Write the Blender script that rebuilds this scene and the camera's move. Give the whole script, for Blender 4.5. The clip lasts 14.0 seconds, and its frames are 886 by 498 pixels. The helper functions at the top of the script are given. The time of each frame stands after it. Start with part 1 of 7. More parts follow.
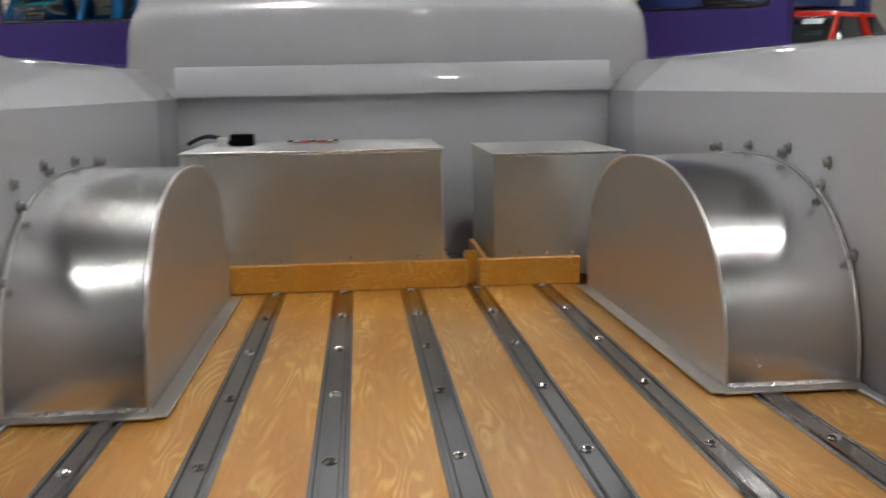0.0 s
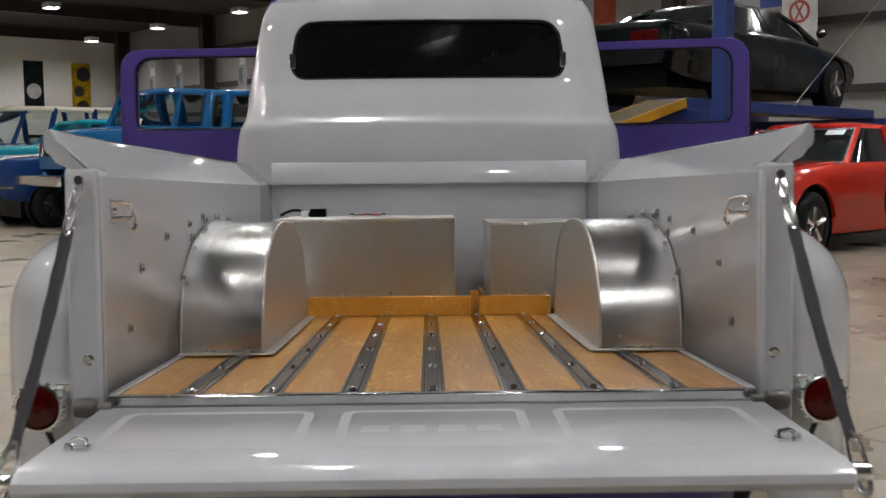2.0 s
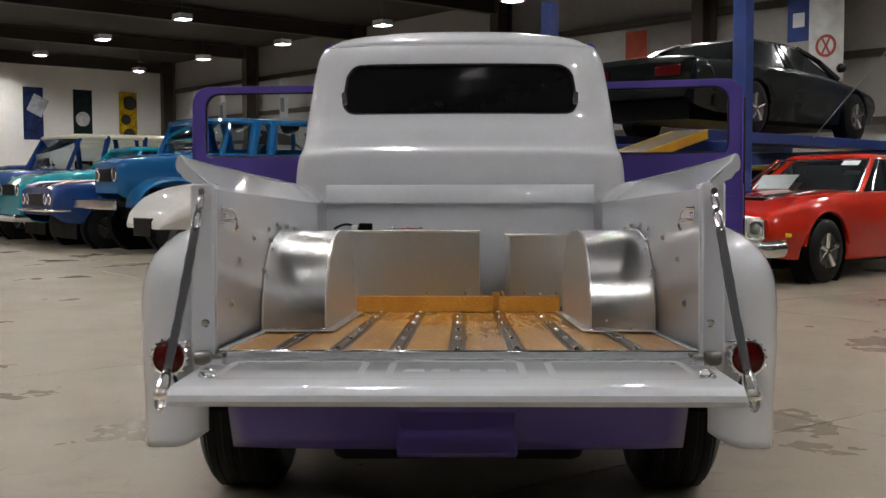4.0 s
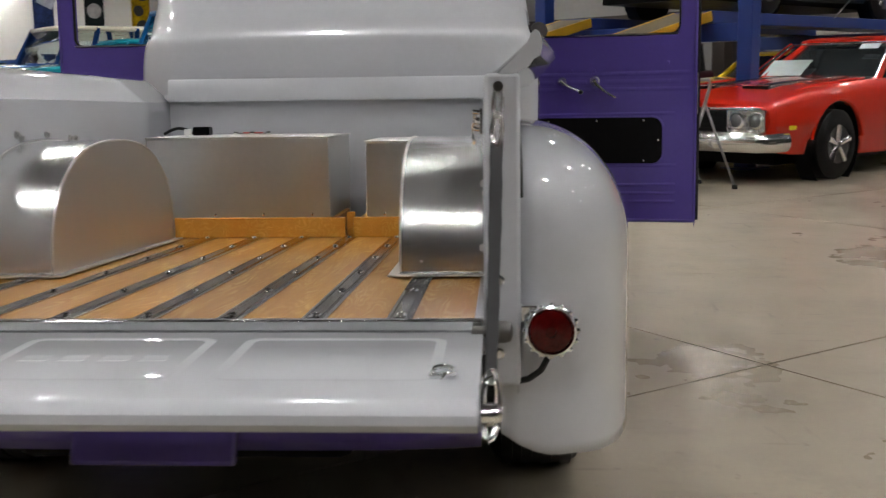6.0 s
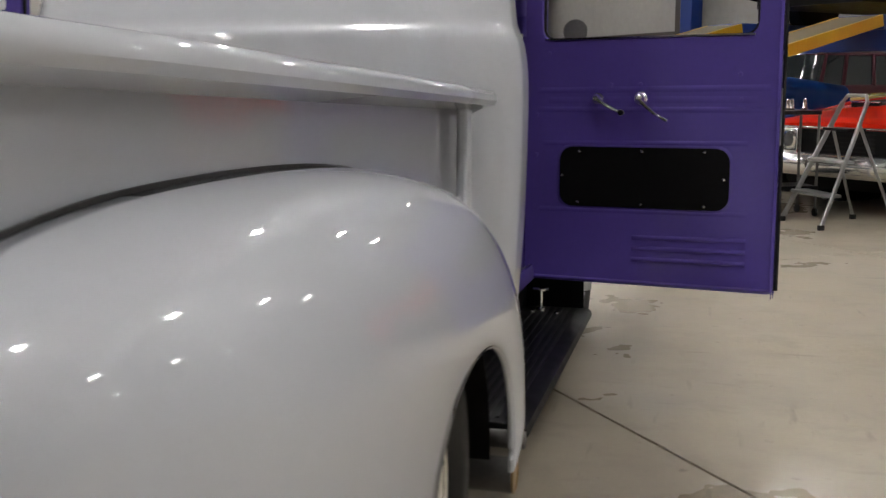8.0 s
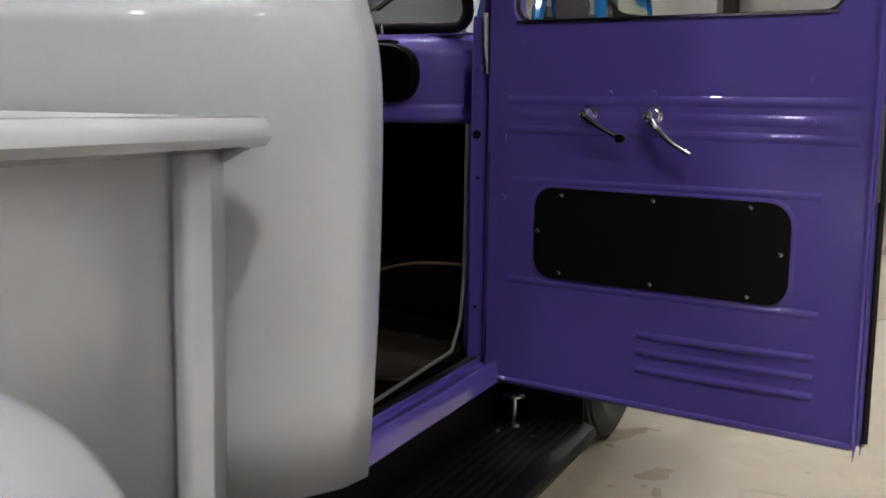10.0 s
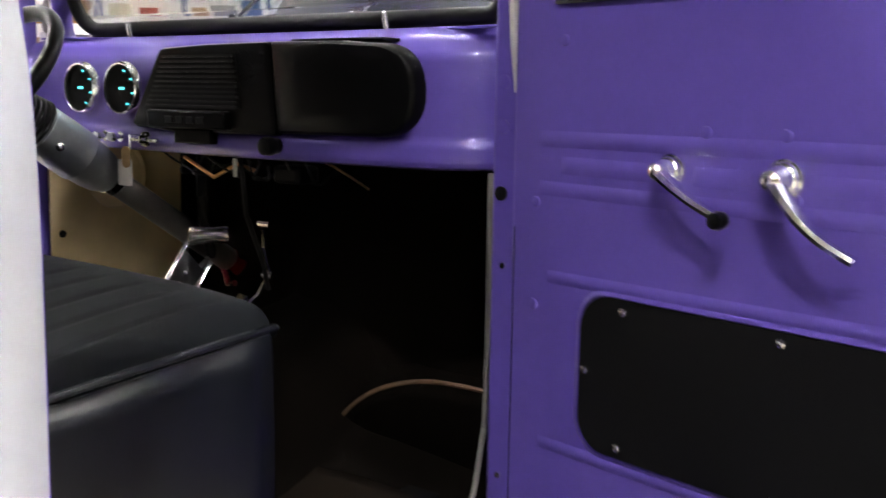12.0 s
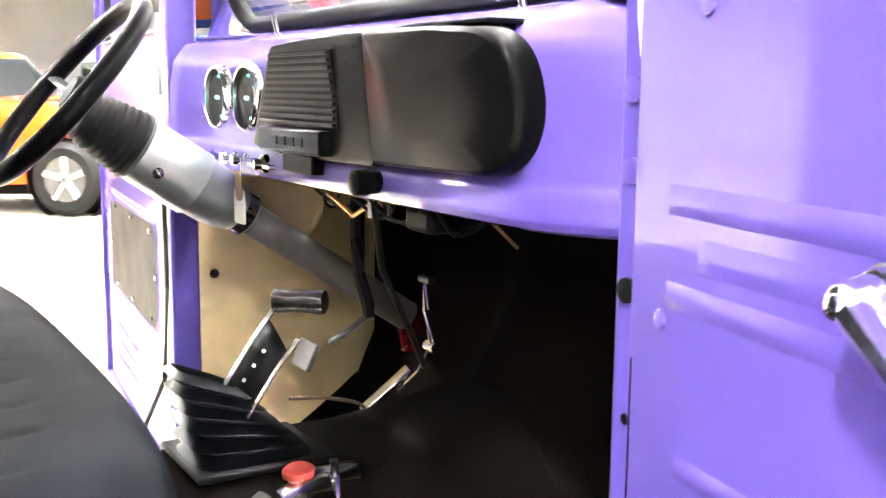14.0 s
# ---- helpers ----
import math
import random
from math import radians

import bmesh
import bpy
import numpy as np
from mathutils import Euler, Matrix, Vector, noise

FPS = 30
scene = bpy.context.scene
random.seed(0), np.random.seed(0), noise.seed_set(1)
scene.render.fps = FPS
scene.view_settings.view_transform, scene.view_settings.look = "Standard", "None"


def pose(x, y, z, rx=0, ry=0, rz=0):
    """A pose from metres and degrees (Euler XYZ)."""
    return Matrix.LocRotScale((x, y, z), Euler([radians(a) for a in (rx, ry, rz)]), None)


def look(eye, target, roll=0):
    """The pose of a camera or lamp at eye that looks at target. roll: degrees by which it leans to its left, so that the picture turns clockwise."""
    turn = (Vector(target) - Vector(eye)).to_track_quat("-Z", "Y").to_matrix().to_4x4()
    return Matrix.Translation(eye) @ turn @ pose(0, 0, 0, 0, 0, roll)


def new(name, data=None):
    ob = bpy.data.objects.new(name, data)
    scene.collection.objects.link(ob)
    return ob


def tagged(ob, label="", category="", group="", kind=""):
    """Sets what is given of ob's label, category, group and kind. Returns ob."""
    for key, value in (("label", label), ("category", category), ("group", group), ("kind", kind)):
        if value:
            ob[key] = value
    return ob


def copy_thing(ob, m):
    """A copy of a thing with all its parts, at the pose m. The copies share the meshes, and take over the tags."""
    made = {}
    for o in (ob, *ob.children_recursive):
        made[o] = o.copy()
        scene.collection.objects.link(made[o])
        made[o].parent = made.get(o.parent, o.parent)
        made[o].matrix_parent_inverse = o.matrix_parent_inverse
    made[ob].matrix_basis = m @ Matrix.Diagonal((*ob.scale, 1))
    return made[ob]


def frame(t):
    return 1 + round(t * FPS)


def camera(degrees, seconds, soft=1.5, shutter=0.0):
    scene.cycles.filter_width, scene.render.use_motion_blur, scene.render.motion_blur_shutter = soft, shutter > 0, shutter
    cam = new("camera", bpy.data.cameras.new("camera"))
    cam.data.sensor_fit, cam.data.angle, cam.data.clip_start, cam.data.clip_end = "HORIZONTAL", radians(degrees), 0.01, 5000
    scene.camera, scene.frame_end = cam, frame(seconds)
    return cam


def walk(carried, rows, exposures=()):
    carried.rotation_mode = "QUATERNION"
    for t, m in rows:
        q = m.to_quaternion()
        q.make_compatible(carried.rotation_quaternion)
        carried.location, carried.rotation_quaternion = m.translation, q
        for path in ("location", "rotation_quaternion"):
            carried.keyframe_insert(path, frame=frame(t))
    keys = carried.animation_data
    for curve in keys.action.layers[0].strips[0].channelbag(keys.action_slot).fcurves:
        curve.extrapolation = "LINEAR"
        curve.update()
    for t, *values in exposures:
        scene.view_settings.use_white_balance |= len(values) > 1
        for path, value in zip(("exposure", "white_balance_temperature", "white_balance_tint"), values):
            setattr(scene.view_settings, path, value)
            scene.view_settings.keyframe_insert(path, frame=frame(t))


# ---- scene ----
cam = camera(45.4, 14.0, soft=1.4, shutter=0.5)
PATH = [
    (0, (-0.109, -0.861, 1.11), (0.042, 1.098, 0.738), -1.0),
    (0.5, (-0.062, -1.058, 1.103), (-0.065, 0.911, 0.751), 0.2),
    (1, (-0.05, -1.32, 1.1), (-0.004, 0.661, 0.829), 0.3),
    (1.5, (-0.045, -1.591, 1.097), (-0.042, 0.399, 0.892), 0.0),
    (2, (-0.007, -1.989, 1.092), (0.021, 0.003, 0.917), -0.5),
    (2.2, (-0.012, -2.136, 1.084), (0.0, -0.142, 0.926), -0.3),
    (2.7, (-0.01, -2.468, 1.076), (-0.005, -0.473, 0.939), -0.33),
    (3.2, (-0.026, -2.676, 1.072), (-0.04, -0.68, 0.954), -0.25),
    (3.7, (-0.02, -2.748, 1.07), (-0.054, -0.752, 0.959), -0.14),
    (4.3, (0.071, -2.637, 1.069), (0.03, -0.642, 0.93), -0.1),
    (4.5, (0.099, -2.584, 1.076), (0.073, -0.59, 0.921), 0.4),
    (5, (0.254, -2.373, 1.069), (0.232, -0.391, 0.805), -0.2),
    (5.5, (0.448, -2.119, 1.07), (0.396, -0.144, 0.762), -0.6),
    (6, (0.653, -1.84, 1.073), (0.542, 0.131, 0.749), -0.8),
    (6.5, (0.835, -1.538, 1.073), (0.598, 0.42, 0.741), -0.7),
    (7, (1.006, -1.229, 1.081), (0.682, 0.715, 0.739), -0.5),
    (7.5, (1.141, -0.891, 1.082), (0.726, 1.039, 0.761), -0.3),
    (8, (1.274, -0.558, 1.08), (0.823, 1.367, 0.775), -0.1),
    (8.2, (1.323, -0.416, 1.083), (0.862, 1.506, 0.778), -0.2),
    (8.7, (1.445, -0.052, 1.092), (0.925, 1.854, 0.785), -0.12),
    (9.2, (1.544, 0.339, 1.11), (0.913, 2.21, 0.792), -0.01),
    (9.8, (1.614, 0.8, 1.135), (0.847, 2.616, 0.799), 0.11),
    (10.3, (1.62, 1.141, 1.148), (0.787, 2.926, 0.804), 0.1),
    (10.5, (1.607, 1.279, 1.146), (0.755, 3.056, 0.805), 0.0),
    (11, (1.588, 1.574, 1.157), (0.673, 3.317, 0.806), -0.1),
    (11.5, (1.563, 1.864, 1.162), (0.536, 3.542, 0.801), -0.5),
    (12, (1.504, 2.088, 1.164), (0.308, 3.654, 0.819), -0.3),
    (12.5, (1.445, 2.292, 1.159), (0.073, 3.712, 0.839), -0.4),
    (13, (1.378, 2.464, 1.161), (-0.116, 3.754, 0.84), -0.7),
    (13.5, (1.319, 2.628, 1.157), (-0.273, 3.793, 0.834), -0.6),
    (14, (1.282, 2.817, 1.154), (-0.416, 3.821, 0.823), -1.1),
]
EXPOSURES = [(0, 0.08), (5, 0.08), (6.5, 0.24), (8.2, 0.27), (10.3, 0.70), (11, 0.88), (11.5, 1.36), (12, 2.0), (12.5, 3.2), (13, 3.80), (13.5, 4.08), (14, 4.28)]
walk(cam, [(t, look(eye, target, roll)) for t, eye, target, roll in PATH], EXPOSURES)

# ---- world and exposure ----
scene.view_settings.exposure = 0.0
world = bpy.data.worlds.new("hall_air")
scene.world = world
world.use_nodes = True
world.node_tree.nodes["Background"].inputs["Color"].default_value = (0.8, 0.9, 1.0, 1)
world.node_tree.nodes["Background"].inputs["Strength"].default_value = 0.1

LAMP_POWER = 298.0          # radiance of the high bay diffusers

# ---- materials ----


def mat(name, color, rough=0.5, metal=0.0, var=0.08, scale=6.0, fine=90.0, bump=0.0, coat=0.0, stretch=(1, 1, 1), rvar=0.12, aniso=0.0, spec=0.5, emit=None, strength=0.0):
    """A principled surface whose colour, roughness and relief vary at two scales."""
    m = bpy.data.materials.new(name)
    m.use_nodes = True
    nt = m.node_tree
    bs = nt.nodes["Principled BSDF"]
    co = nt.nodes.new("ShaderNodeTexCoord")
    mp = nt.nodes.new("ShaderNodeMapping")
    mp.inputs["Scale"].default_value = stretch
    nt.links.new(co.outputs["Object"], mp.inputs["Vector"])
    n1, n2 = nt.nodes.new("ShaderNodeTexNoise"), nt.nodes.new("ShaderNodeTexNoise")
    n1.inputs["Scale"].default_value, n1.inputs["Detail"].default_value = scale, 4
    n2.inputs["Scale"].default_value, n2.inputs["Detail"].default_value = fine, 3
    for n in (n1, n2):
        nt.links.new(mp.outputs["Vector"], n.inputs["Vector"])
    add = nt.nodes.new("ShaderNodeMath")
    add.operation = "MULTIPLY_ADD"
    add.inputs[1].default_value = 0.35
    nt.links.new(n2.outputs["Fac"], add.inputs[0])
    sc = nt.nodes.new("ShaderNodeMath")
    sc.operation = "MULTIPLY"
    sc.inputs[1].default_value = 0.65
    nt.links.new(n1.outputs["Fac"], sc.inputs[0])
    nt.links.new(sc.outputs[0], add.inputs[2])
    ramp = nt.nodes.new("ShaderNodeMapRange")
    ramp.inputs["From Min"].default_value, ramp.inputs["From Max"].default_value = 0.32, 0.68
    nt.links.new(add.outputs[0], ramp.inputs["Value"])
    mix = nt.nodes.new("ShaderNodeMix")
    mix.data_type = "RGBA"
    mix.inputs["A"].default_value = (*[max(0.0, c * (1 - var)) for c in color], 1)
    mix.inputs["B"].default_value = (*[min(1.0, c * (1 + var)) for c in color], 1)
    nt.links.new(ramp.outputs[0], mix.inputs["Factor"])
    nt.links.new(mix.outputs["Result"], bs.inputs["Base Color"])
    rr = nt.nodes.new("ShaderNodeMapRange")
    rr.inputs["To Min"].default_value, rr.inputs["To Max"].default_value = max(0.02, rough * (1 - rvar)), min(1.0, rough * (1 + rvar))
    nt.links.new(ramp.outputs[0], rr.inputs["Value"])
    nt.links.new(rr.outputs[0], bs.inputs["Roughness"])
    bs.inputs["Metallic"].default_value = metal
    bs.inputs["Coat Weight"].default_value = coat
    bs.inputs["Coat Roughness"].default_value = 0.04
    bs.inputs["Anisotropic"].default_value = aniso
    bs.inputs["Specular IOR Level"].default_value = spec
    if bump:
        bp = nt.nodes.new("ShaderNodeBump")
        bp.inputs["Strength"].default_value, bp.inputs["Distance"].default_value = 1.0, bump
        nt.links.new(n2.outputs["Fac"], bp.inputs["Height"])
        nt.links.new(bp.outputs["Normal"], bs.inputs["Normal"])
    if emit:
        bs.inputs["Emission Color"].default_value = (*emit, 1)
        bs.inputs["Emission Strength"].default_value = strength
    return m


def wood_mat(name, light, dark, coat=0.6):
    """Varnished plywood: long wavering growth rings along y, shifted from board to board."""
    m = bpy.data.materials.new(name)
    m.use_nodes = True
    nt = m.node_tree
    bs = nt.nodes["Principled BSDF"]
    co, info = nt.nodes.new("ShaderNodeTexCoord"), nt.nodes.new("ShaderNodeObjectInfo")
    shift = nt.nodes.new("ShaderNodeVectorMath")
    shift.operation = "MULTIPLY_ADD"
    shift.inputs[1].default_value = (9.0, 17.0, 5.0)
    nt.links.new(info.outputs["Random"], shift.inputs[0])
    nt.links.new(co.outputs["Object"], shift.inputs[2])
    mp = nt.nodes.new("ShaderNodeMapping")
    mp.inputs["Scale"].default_value = (9.0, 1.35, 9.0)
    nt.links.new(shift.outputs["Vector"], mp.inputs["Vector"])
    big, grain = nt.nodes.new("ShaderNodeTexNoise"), nt.nodes.new("ShaderNodeTexNoise")
    big.inputs["Scale"].default_value, big.inputs["Detail"].default_value, big.inputs["Distortion"].default_value = 1.2, 2.5, 0.5
    nt.links.new(mp.outputs["Vector"], big.inputs["Vector"])
    rings = nt.nodes.new("ShaderNodeMath")
    rings.operation = "MULTIPLY"
    rings.inputs[1].default_value = 120.0
    nt.links.new(big.outputs["Fac"], rings.inputs[0])
    sine = nt.nodes.new("ShaderNodeMath")
    sine.operation = "SINE"
    nt.links.new(rings.outputs[0], sine.inputs[0])
    mp2 = nt.nodes.new("ShaderNodeMapping")
    mp2.inputs["Scale"].default_value = (160.0, 7.0, 160.0)
    nt.links.new(shift.outputs["Vector"], mp2.inputs["Vector"])
    grain.inputs["Scale"].default_value, grain.inputs["Detail"].default_value = 1.0, 3
    nt.links.new(mp2.outputs["Vector"], grain.inputs["Vector"])
    patch = nt.nodes.new("ShaderNodeTexNoise")
    patch.inputs["Scale"].default_value = 3.2
    patch.inputs["Detail"].default_value = 4
    nt.links.new(mp.outputs["Vector"], patch.inputs["Vector"])
    a = nt.nodes.new("ShaderNodeMapRange")
    a.inputs["From Min"].default_value, a.inputs["From Max"].default_value = -0.3, 1.0
    nt.links.new(sine.outputs[0], a.inputs["Value"])
    pr = nt.nodes.new("ShaderNodeMapRange")
    pr.inputs["From Min"].default_value, pr.inputs["From Max"].default_value = 0.42, 0.62
    nt.links.new(patch.outputs["Fac"], pr.inputs["Value"])
    am = nt.nodes.new("ShaderNodeMath")
    am.operation = "MULTIPLY"
    nt.links.new(a.outputs[0], am.inputs[0])
    nt.links.new(pr.outputs[0], am.inputs[1])
    b = nt.nodes.new("ShaderNodeMath")
    b.operation = "MULTIPLY_ADD"
    b.inputs[1].default_value = 0.46
    nt.links.new(grain.outputs["Fac"], b.inputs[0])
    half = nt.nodes.new("ShaderNodeMath")
    half.operation = "MULTIPLY"
    half.inputs[1].default_value = 0.62
    nt.links.new(am.outputs[0], half.inputs[0])
    nt.links.new(half.outputs[0], b.inputs[2])
    mix = nt.nodes.new("ShaderNodeMix")
    mix.data_type = "RGBA"
    mix.inputs["A"].default_value, mix.inputs["B"].default_value = (*dark, 1), (*light, 1)
    nt.links.new(b.outputs[0], mix.inputs["Factor"])
    # broad stripes of redder varnish
    mp3 = nt.nodes.new("ShaderNodeMapping")
    mp3.inputs["Scale"].default_value = (7.0, 1.6, 7.0)
    nt.links.new(shift.outputs["Vector"], mp3.inputs["Vector"])
    streak = nt.nodes.new("ShaderNodeTexNoise")
    streak.inputs["Scale"].default_value, streak.inputs["Detail"].default_value = 1.3, 5
    nt.links.new(mp3.outputs["Vector"], streak.inputs["Vector"])
    sr = nt.nodes.new("ShaderNodeMapRange")
    sr.inputs["From Min"].default_value, sr.inputs["From Max"].default_value = 0.45, 0.72
    sr.inputs["To Max"].default_value = 0.72
    nt.links.new(streak.outputs["Fac"], sr.inputs["Value"])
    redder = nt.nodes.new("ShaderNodeMix")
    redder.data_type = "RGBA"
    redder.inputs["B"].default_value = (dark[0] * 0.92, dark[1] * 0.86, dark[2] * 0.8, 1)
    nt.links.new(sr.outputs[0], redder.inputs["Factor"])
    nt.links.new(mix.outputs["Result"], redder.inputs["A"])
    tone = nt.nodes.new("ShaderNodeHueSaturation")
    tv = nt.nodes.new("ShaderNodeMapRange")
    tv.inputs["To Min"].default_value, tv.inputs["To Max"].default_value = 0.84, 1.14
    nt.links.new(info.outputs["Random"], tv.inputs["Value"])
    nt.links.new(tv.outputs[0], tone.inputs["Value"])
    nt.links.new(redder.outputs["Result"], tone.inputs["Color"])
    nt.links.new(tone.outputs["Color"], bs.inputs["Base Color"])
    bs.inputs["Roughness"].default_value = 0.40
    bs.inputs["Specular IOR Level"].default_value = 0.25
    bs.inputs["Coat Weight"].default_value, bs.inputs["Coat Roughness"].default_value = coat, 0.15
    bp = nt.nodes.new("ShaderNodeBump")
    bp.inputs["Distance"].default_value, bp.inputs["Strength"].default_value = 0.0006, 0.6
    nt.links.new(grain.outputs["Fac"], bp.inputs["Height"])
    nt.links.new(bp.outputs["Normal"], bs.inputs["Normal"])
    return m


def glass_mat(name, color, rough=0.0, alpha_mix=0.0):
    m = bpy.data.materials.new(name)
    m.use_nodes = True
    bs = m.node_tree.nodes["Principled BSDF"]
    bs.inputs["Base Color"].default_value = (*color, 1)
    bs.inputs["Roughness"].default_value = rough
    bs.inputs["Transmission Weight"].default_value = 1.0
    bs.inputs["IOR"].default_value = 1.45
    return m


PRIMER = mat("gloss_grey_white_paint", (0.465, 0.478, 0.512), 0.42, var=0.03, scale=3, fine=40, coat=1.0, spec=0.32)
PURPLE = mat("gloss_purple_paint", (0.085, 0.057, 0.29), 0.40, var=0.06, scale=4, fine=60, coat=1.0, spec=0.2)
ALU = mat("brushed_aluminium_sheet", (0.78, 0.78, 0.785), 0.25, 1.0, var=0.02, scale=2, fine=25, rvar=0.12, aniso=0.3)
BOX_ALU = mat("smooth_aluminium_sheet", (0.71, 0.705, 0.69), 0.36, 1.0, var=0.05, scale=5, fine=60, rvar=0.15, aniso=0.5)
ALU_DULL = mat("dull_aluminium_sheet", (0.62, 0.605, 0.585), 0.40, 1.0, var=0.02, scale=4, fine=40, rvar=0.06)
STEEL = mat("polished_steel_strip", (0.54, 0.54, 0.54), 0.14, 1.0, var=0.05, scale=5, fine=30, rvar=0.2)
CHROME = mat("chrome_plating", (0.92, 0.92, 0.92), 0.16, 1.0, var=0.03, rvar=0.2)
WORN_METAL = mat("worn_zinc_metal", (0.40, 0.40, 0.39), 0.36, 1.0, var=0.2, scale=30)
PLANK_WOOD = wood_mat("varnished_fir_plywood", (0.80, 0.51, 0.155), (0.49, 0.205, 0.020), 1.0)
SILL_WOOD = wood_mat("orange_varnished_wood", (0.68, 0.36, 0.07), (0.52, 0.22, 0.022), 0.3)
BLACK_TRIM = mat("black_textured_plastic", (0.0026, 0.0026, 0.0028), 0.30, var=0.2, fine=500, bump=0.0001, spec=0.06)
SLAT_BLACK = mat("black_vent_plastic", (0.008, 0.008, 0.0085), 0.4, var=0.15, fine=300, spec=0.2)
HANDLE_METAL = mat("worn_bright_alloy", (0.72, 0.68, 0.60), 0.20, 1.0, var=0.10, scale=40)
BLACK_PANEL = mat("satin_black_panel", (0.0035, 0.0035, 0.004), 0.5, var=0.2, scale=10, fine=300, bump=0.00004, spec=0.13)
RUBBER = mat("black_rubber", (0.007, 0.007, 0.007), 0.5, var=0.25, scale=15, fine=160, bump=0.0003, spec=0.22)
STRAP = mat("black_webbing", (0.022, 0.022, 0.024), 0.8, var=0.3, scale=40, fine=600, bump=0.0004)
VINYL = mat("black_vinyl", (0.0034, 0.0042, 0.006), 0.34, var=0.2, scale=12, fine=420, bump=0.00015, spec=0.26)
SUEDE = mat("charcoal_seat_cloth", (0.0028, 0.0036, 0.0050), 0.85, var=0.25, scale=10, fine=700, bump=0.0003, spec=0.075)
CARPET = mat("dark_brown_black_carpet", (0.0033, 0.0025, 0.0019), 0.95, var=0.5, scale=7, fine=520, bump=0.0012, spec=0.03)
MAT_BROWN = mat("worn_dark_floor_mat", (0.011, 0.0075, 0.005), 0.7, var=0.4, scale=9, fine=140, bump=0.0005, spec=0.15)
BINDING = mat("tan_sheet_binding", (0.10, 0.058, 0.032), 0.6, var=0.3, scale=20)
COLUMN_GREY = mat("brushed_grey_column_steel", (0.20, 0.185, 0.17), 0.42, 0.7, var=0.15, scale=8)
KICK = mat("tan_lined_kick_panel", (0.70, 0.53, 0.29), 0.45, var=0.30, scale=3.0, fine=9)
RED_LENS = mat("red_lamp_lens", (0.055, 0.002, 0.002), 0.15, var=0.5, scale=45, fine=300, coat=0.3, bump=0.0004, spec=0.25)
RED_PLASTIC = mat("red_plastic", (0.42, 0.05, 0.04), 0.35, coat=0.3)
WHITE_PLASTIC = mat("white_plastic", (0.72, 0.71, 0.68), 0.45)
GREY_METAL = mat("brushed_grey_metal", (0.42, 0.44, 0.46), 0.38, 0.9, var=0.12, scale=8)
DARK_METAL = mat("dark_grey_metal_tube", (0.12, 0.115, 0.11), 0.42, 0.7, var=0.15, scale=10)
COPPER = mat("copper_wire", (0.75, 0.38, 0.16), 0.3, 1.0)
BRASS = mat("tarnished_brass", (0.36, 0.24, 0.12), 0.4, 0.9, var=0.25, scale=40)
PALE_SEAL = mat("pale_window_seal", (0.42, 0.41, 0.38), 0.5)
HOOD_DARK = mat("dark_blue_grey_paint", (0.010, 0.011, 0.016), 0.45, var=0.2, scale=4, fine=60, coat=0.5)
GASKET = mat("glossy_black_gasket_rubber", (0.004, 0.004, 0.0045), 0.5, var=0.05, scale=6, spec=0.16)
SEAL = mat("grey_rubber_seal", (0.10, 0.096, 0.086), 0.6)
TINT = mat("dark_tinted_glass", (0.006, 0.006, 0.007), 0.04, var=0.1, rvar=0.1, spec=0.2)
SCREEN = glass_mat("tinted_windscreen_glass", (0.50, 0.52, 0.52))
GAUGE_FACE = mat("black_gauge_face", (0.0025, 0.0025, 0.003), 0.3, spec=0.06)
CYAN = mat("lit_cyan_digits", (0.02, 0.2, 0.24), 0.4, emit=(0.1, 0.85, 0.95), strength=0.7)


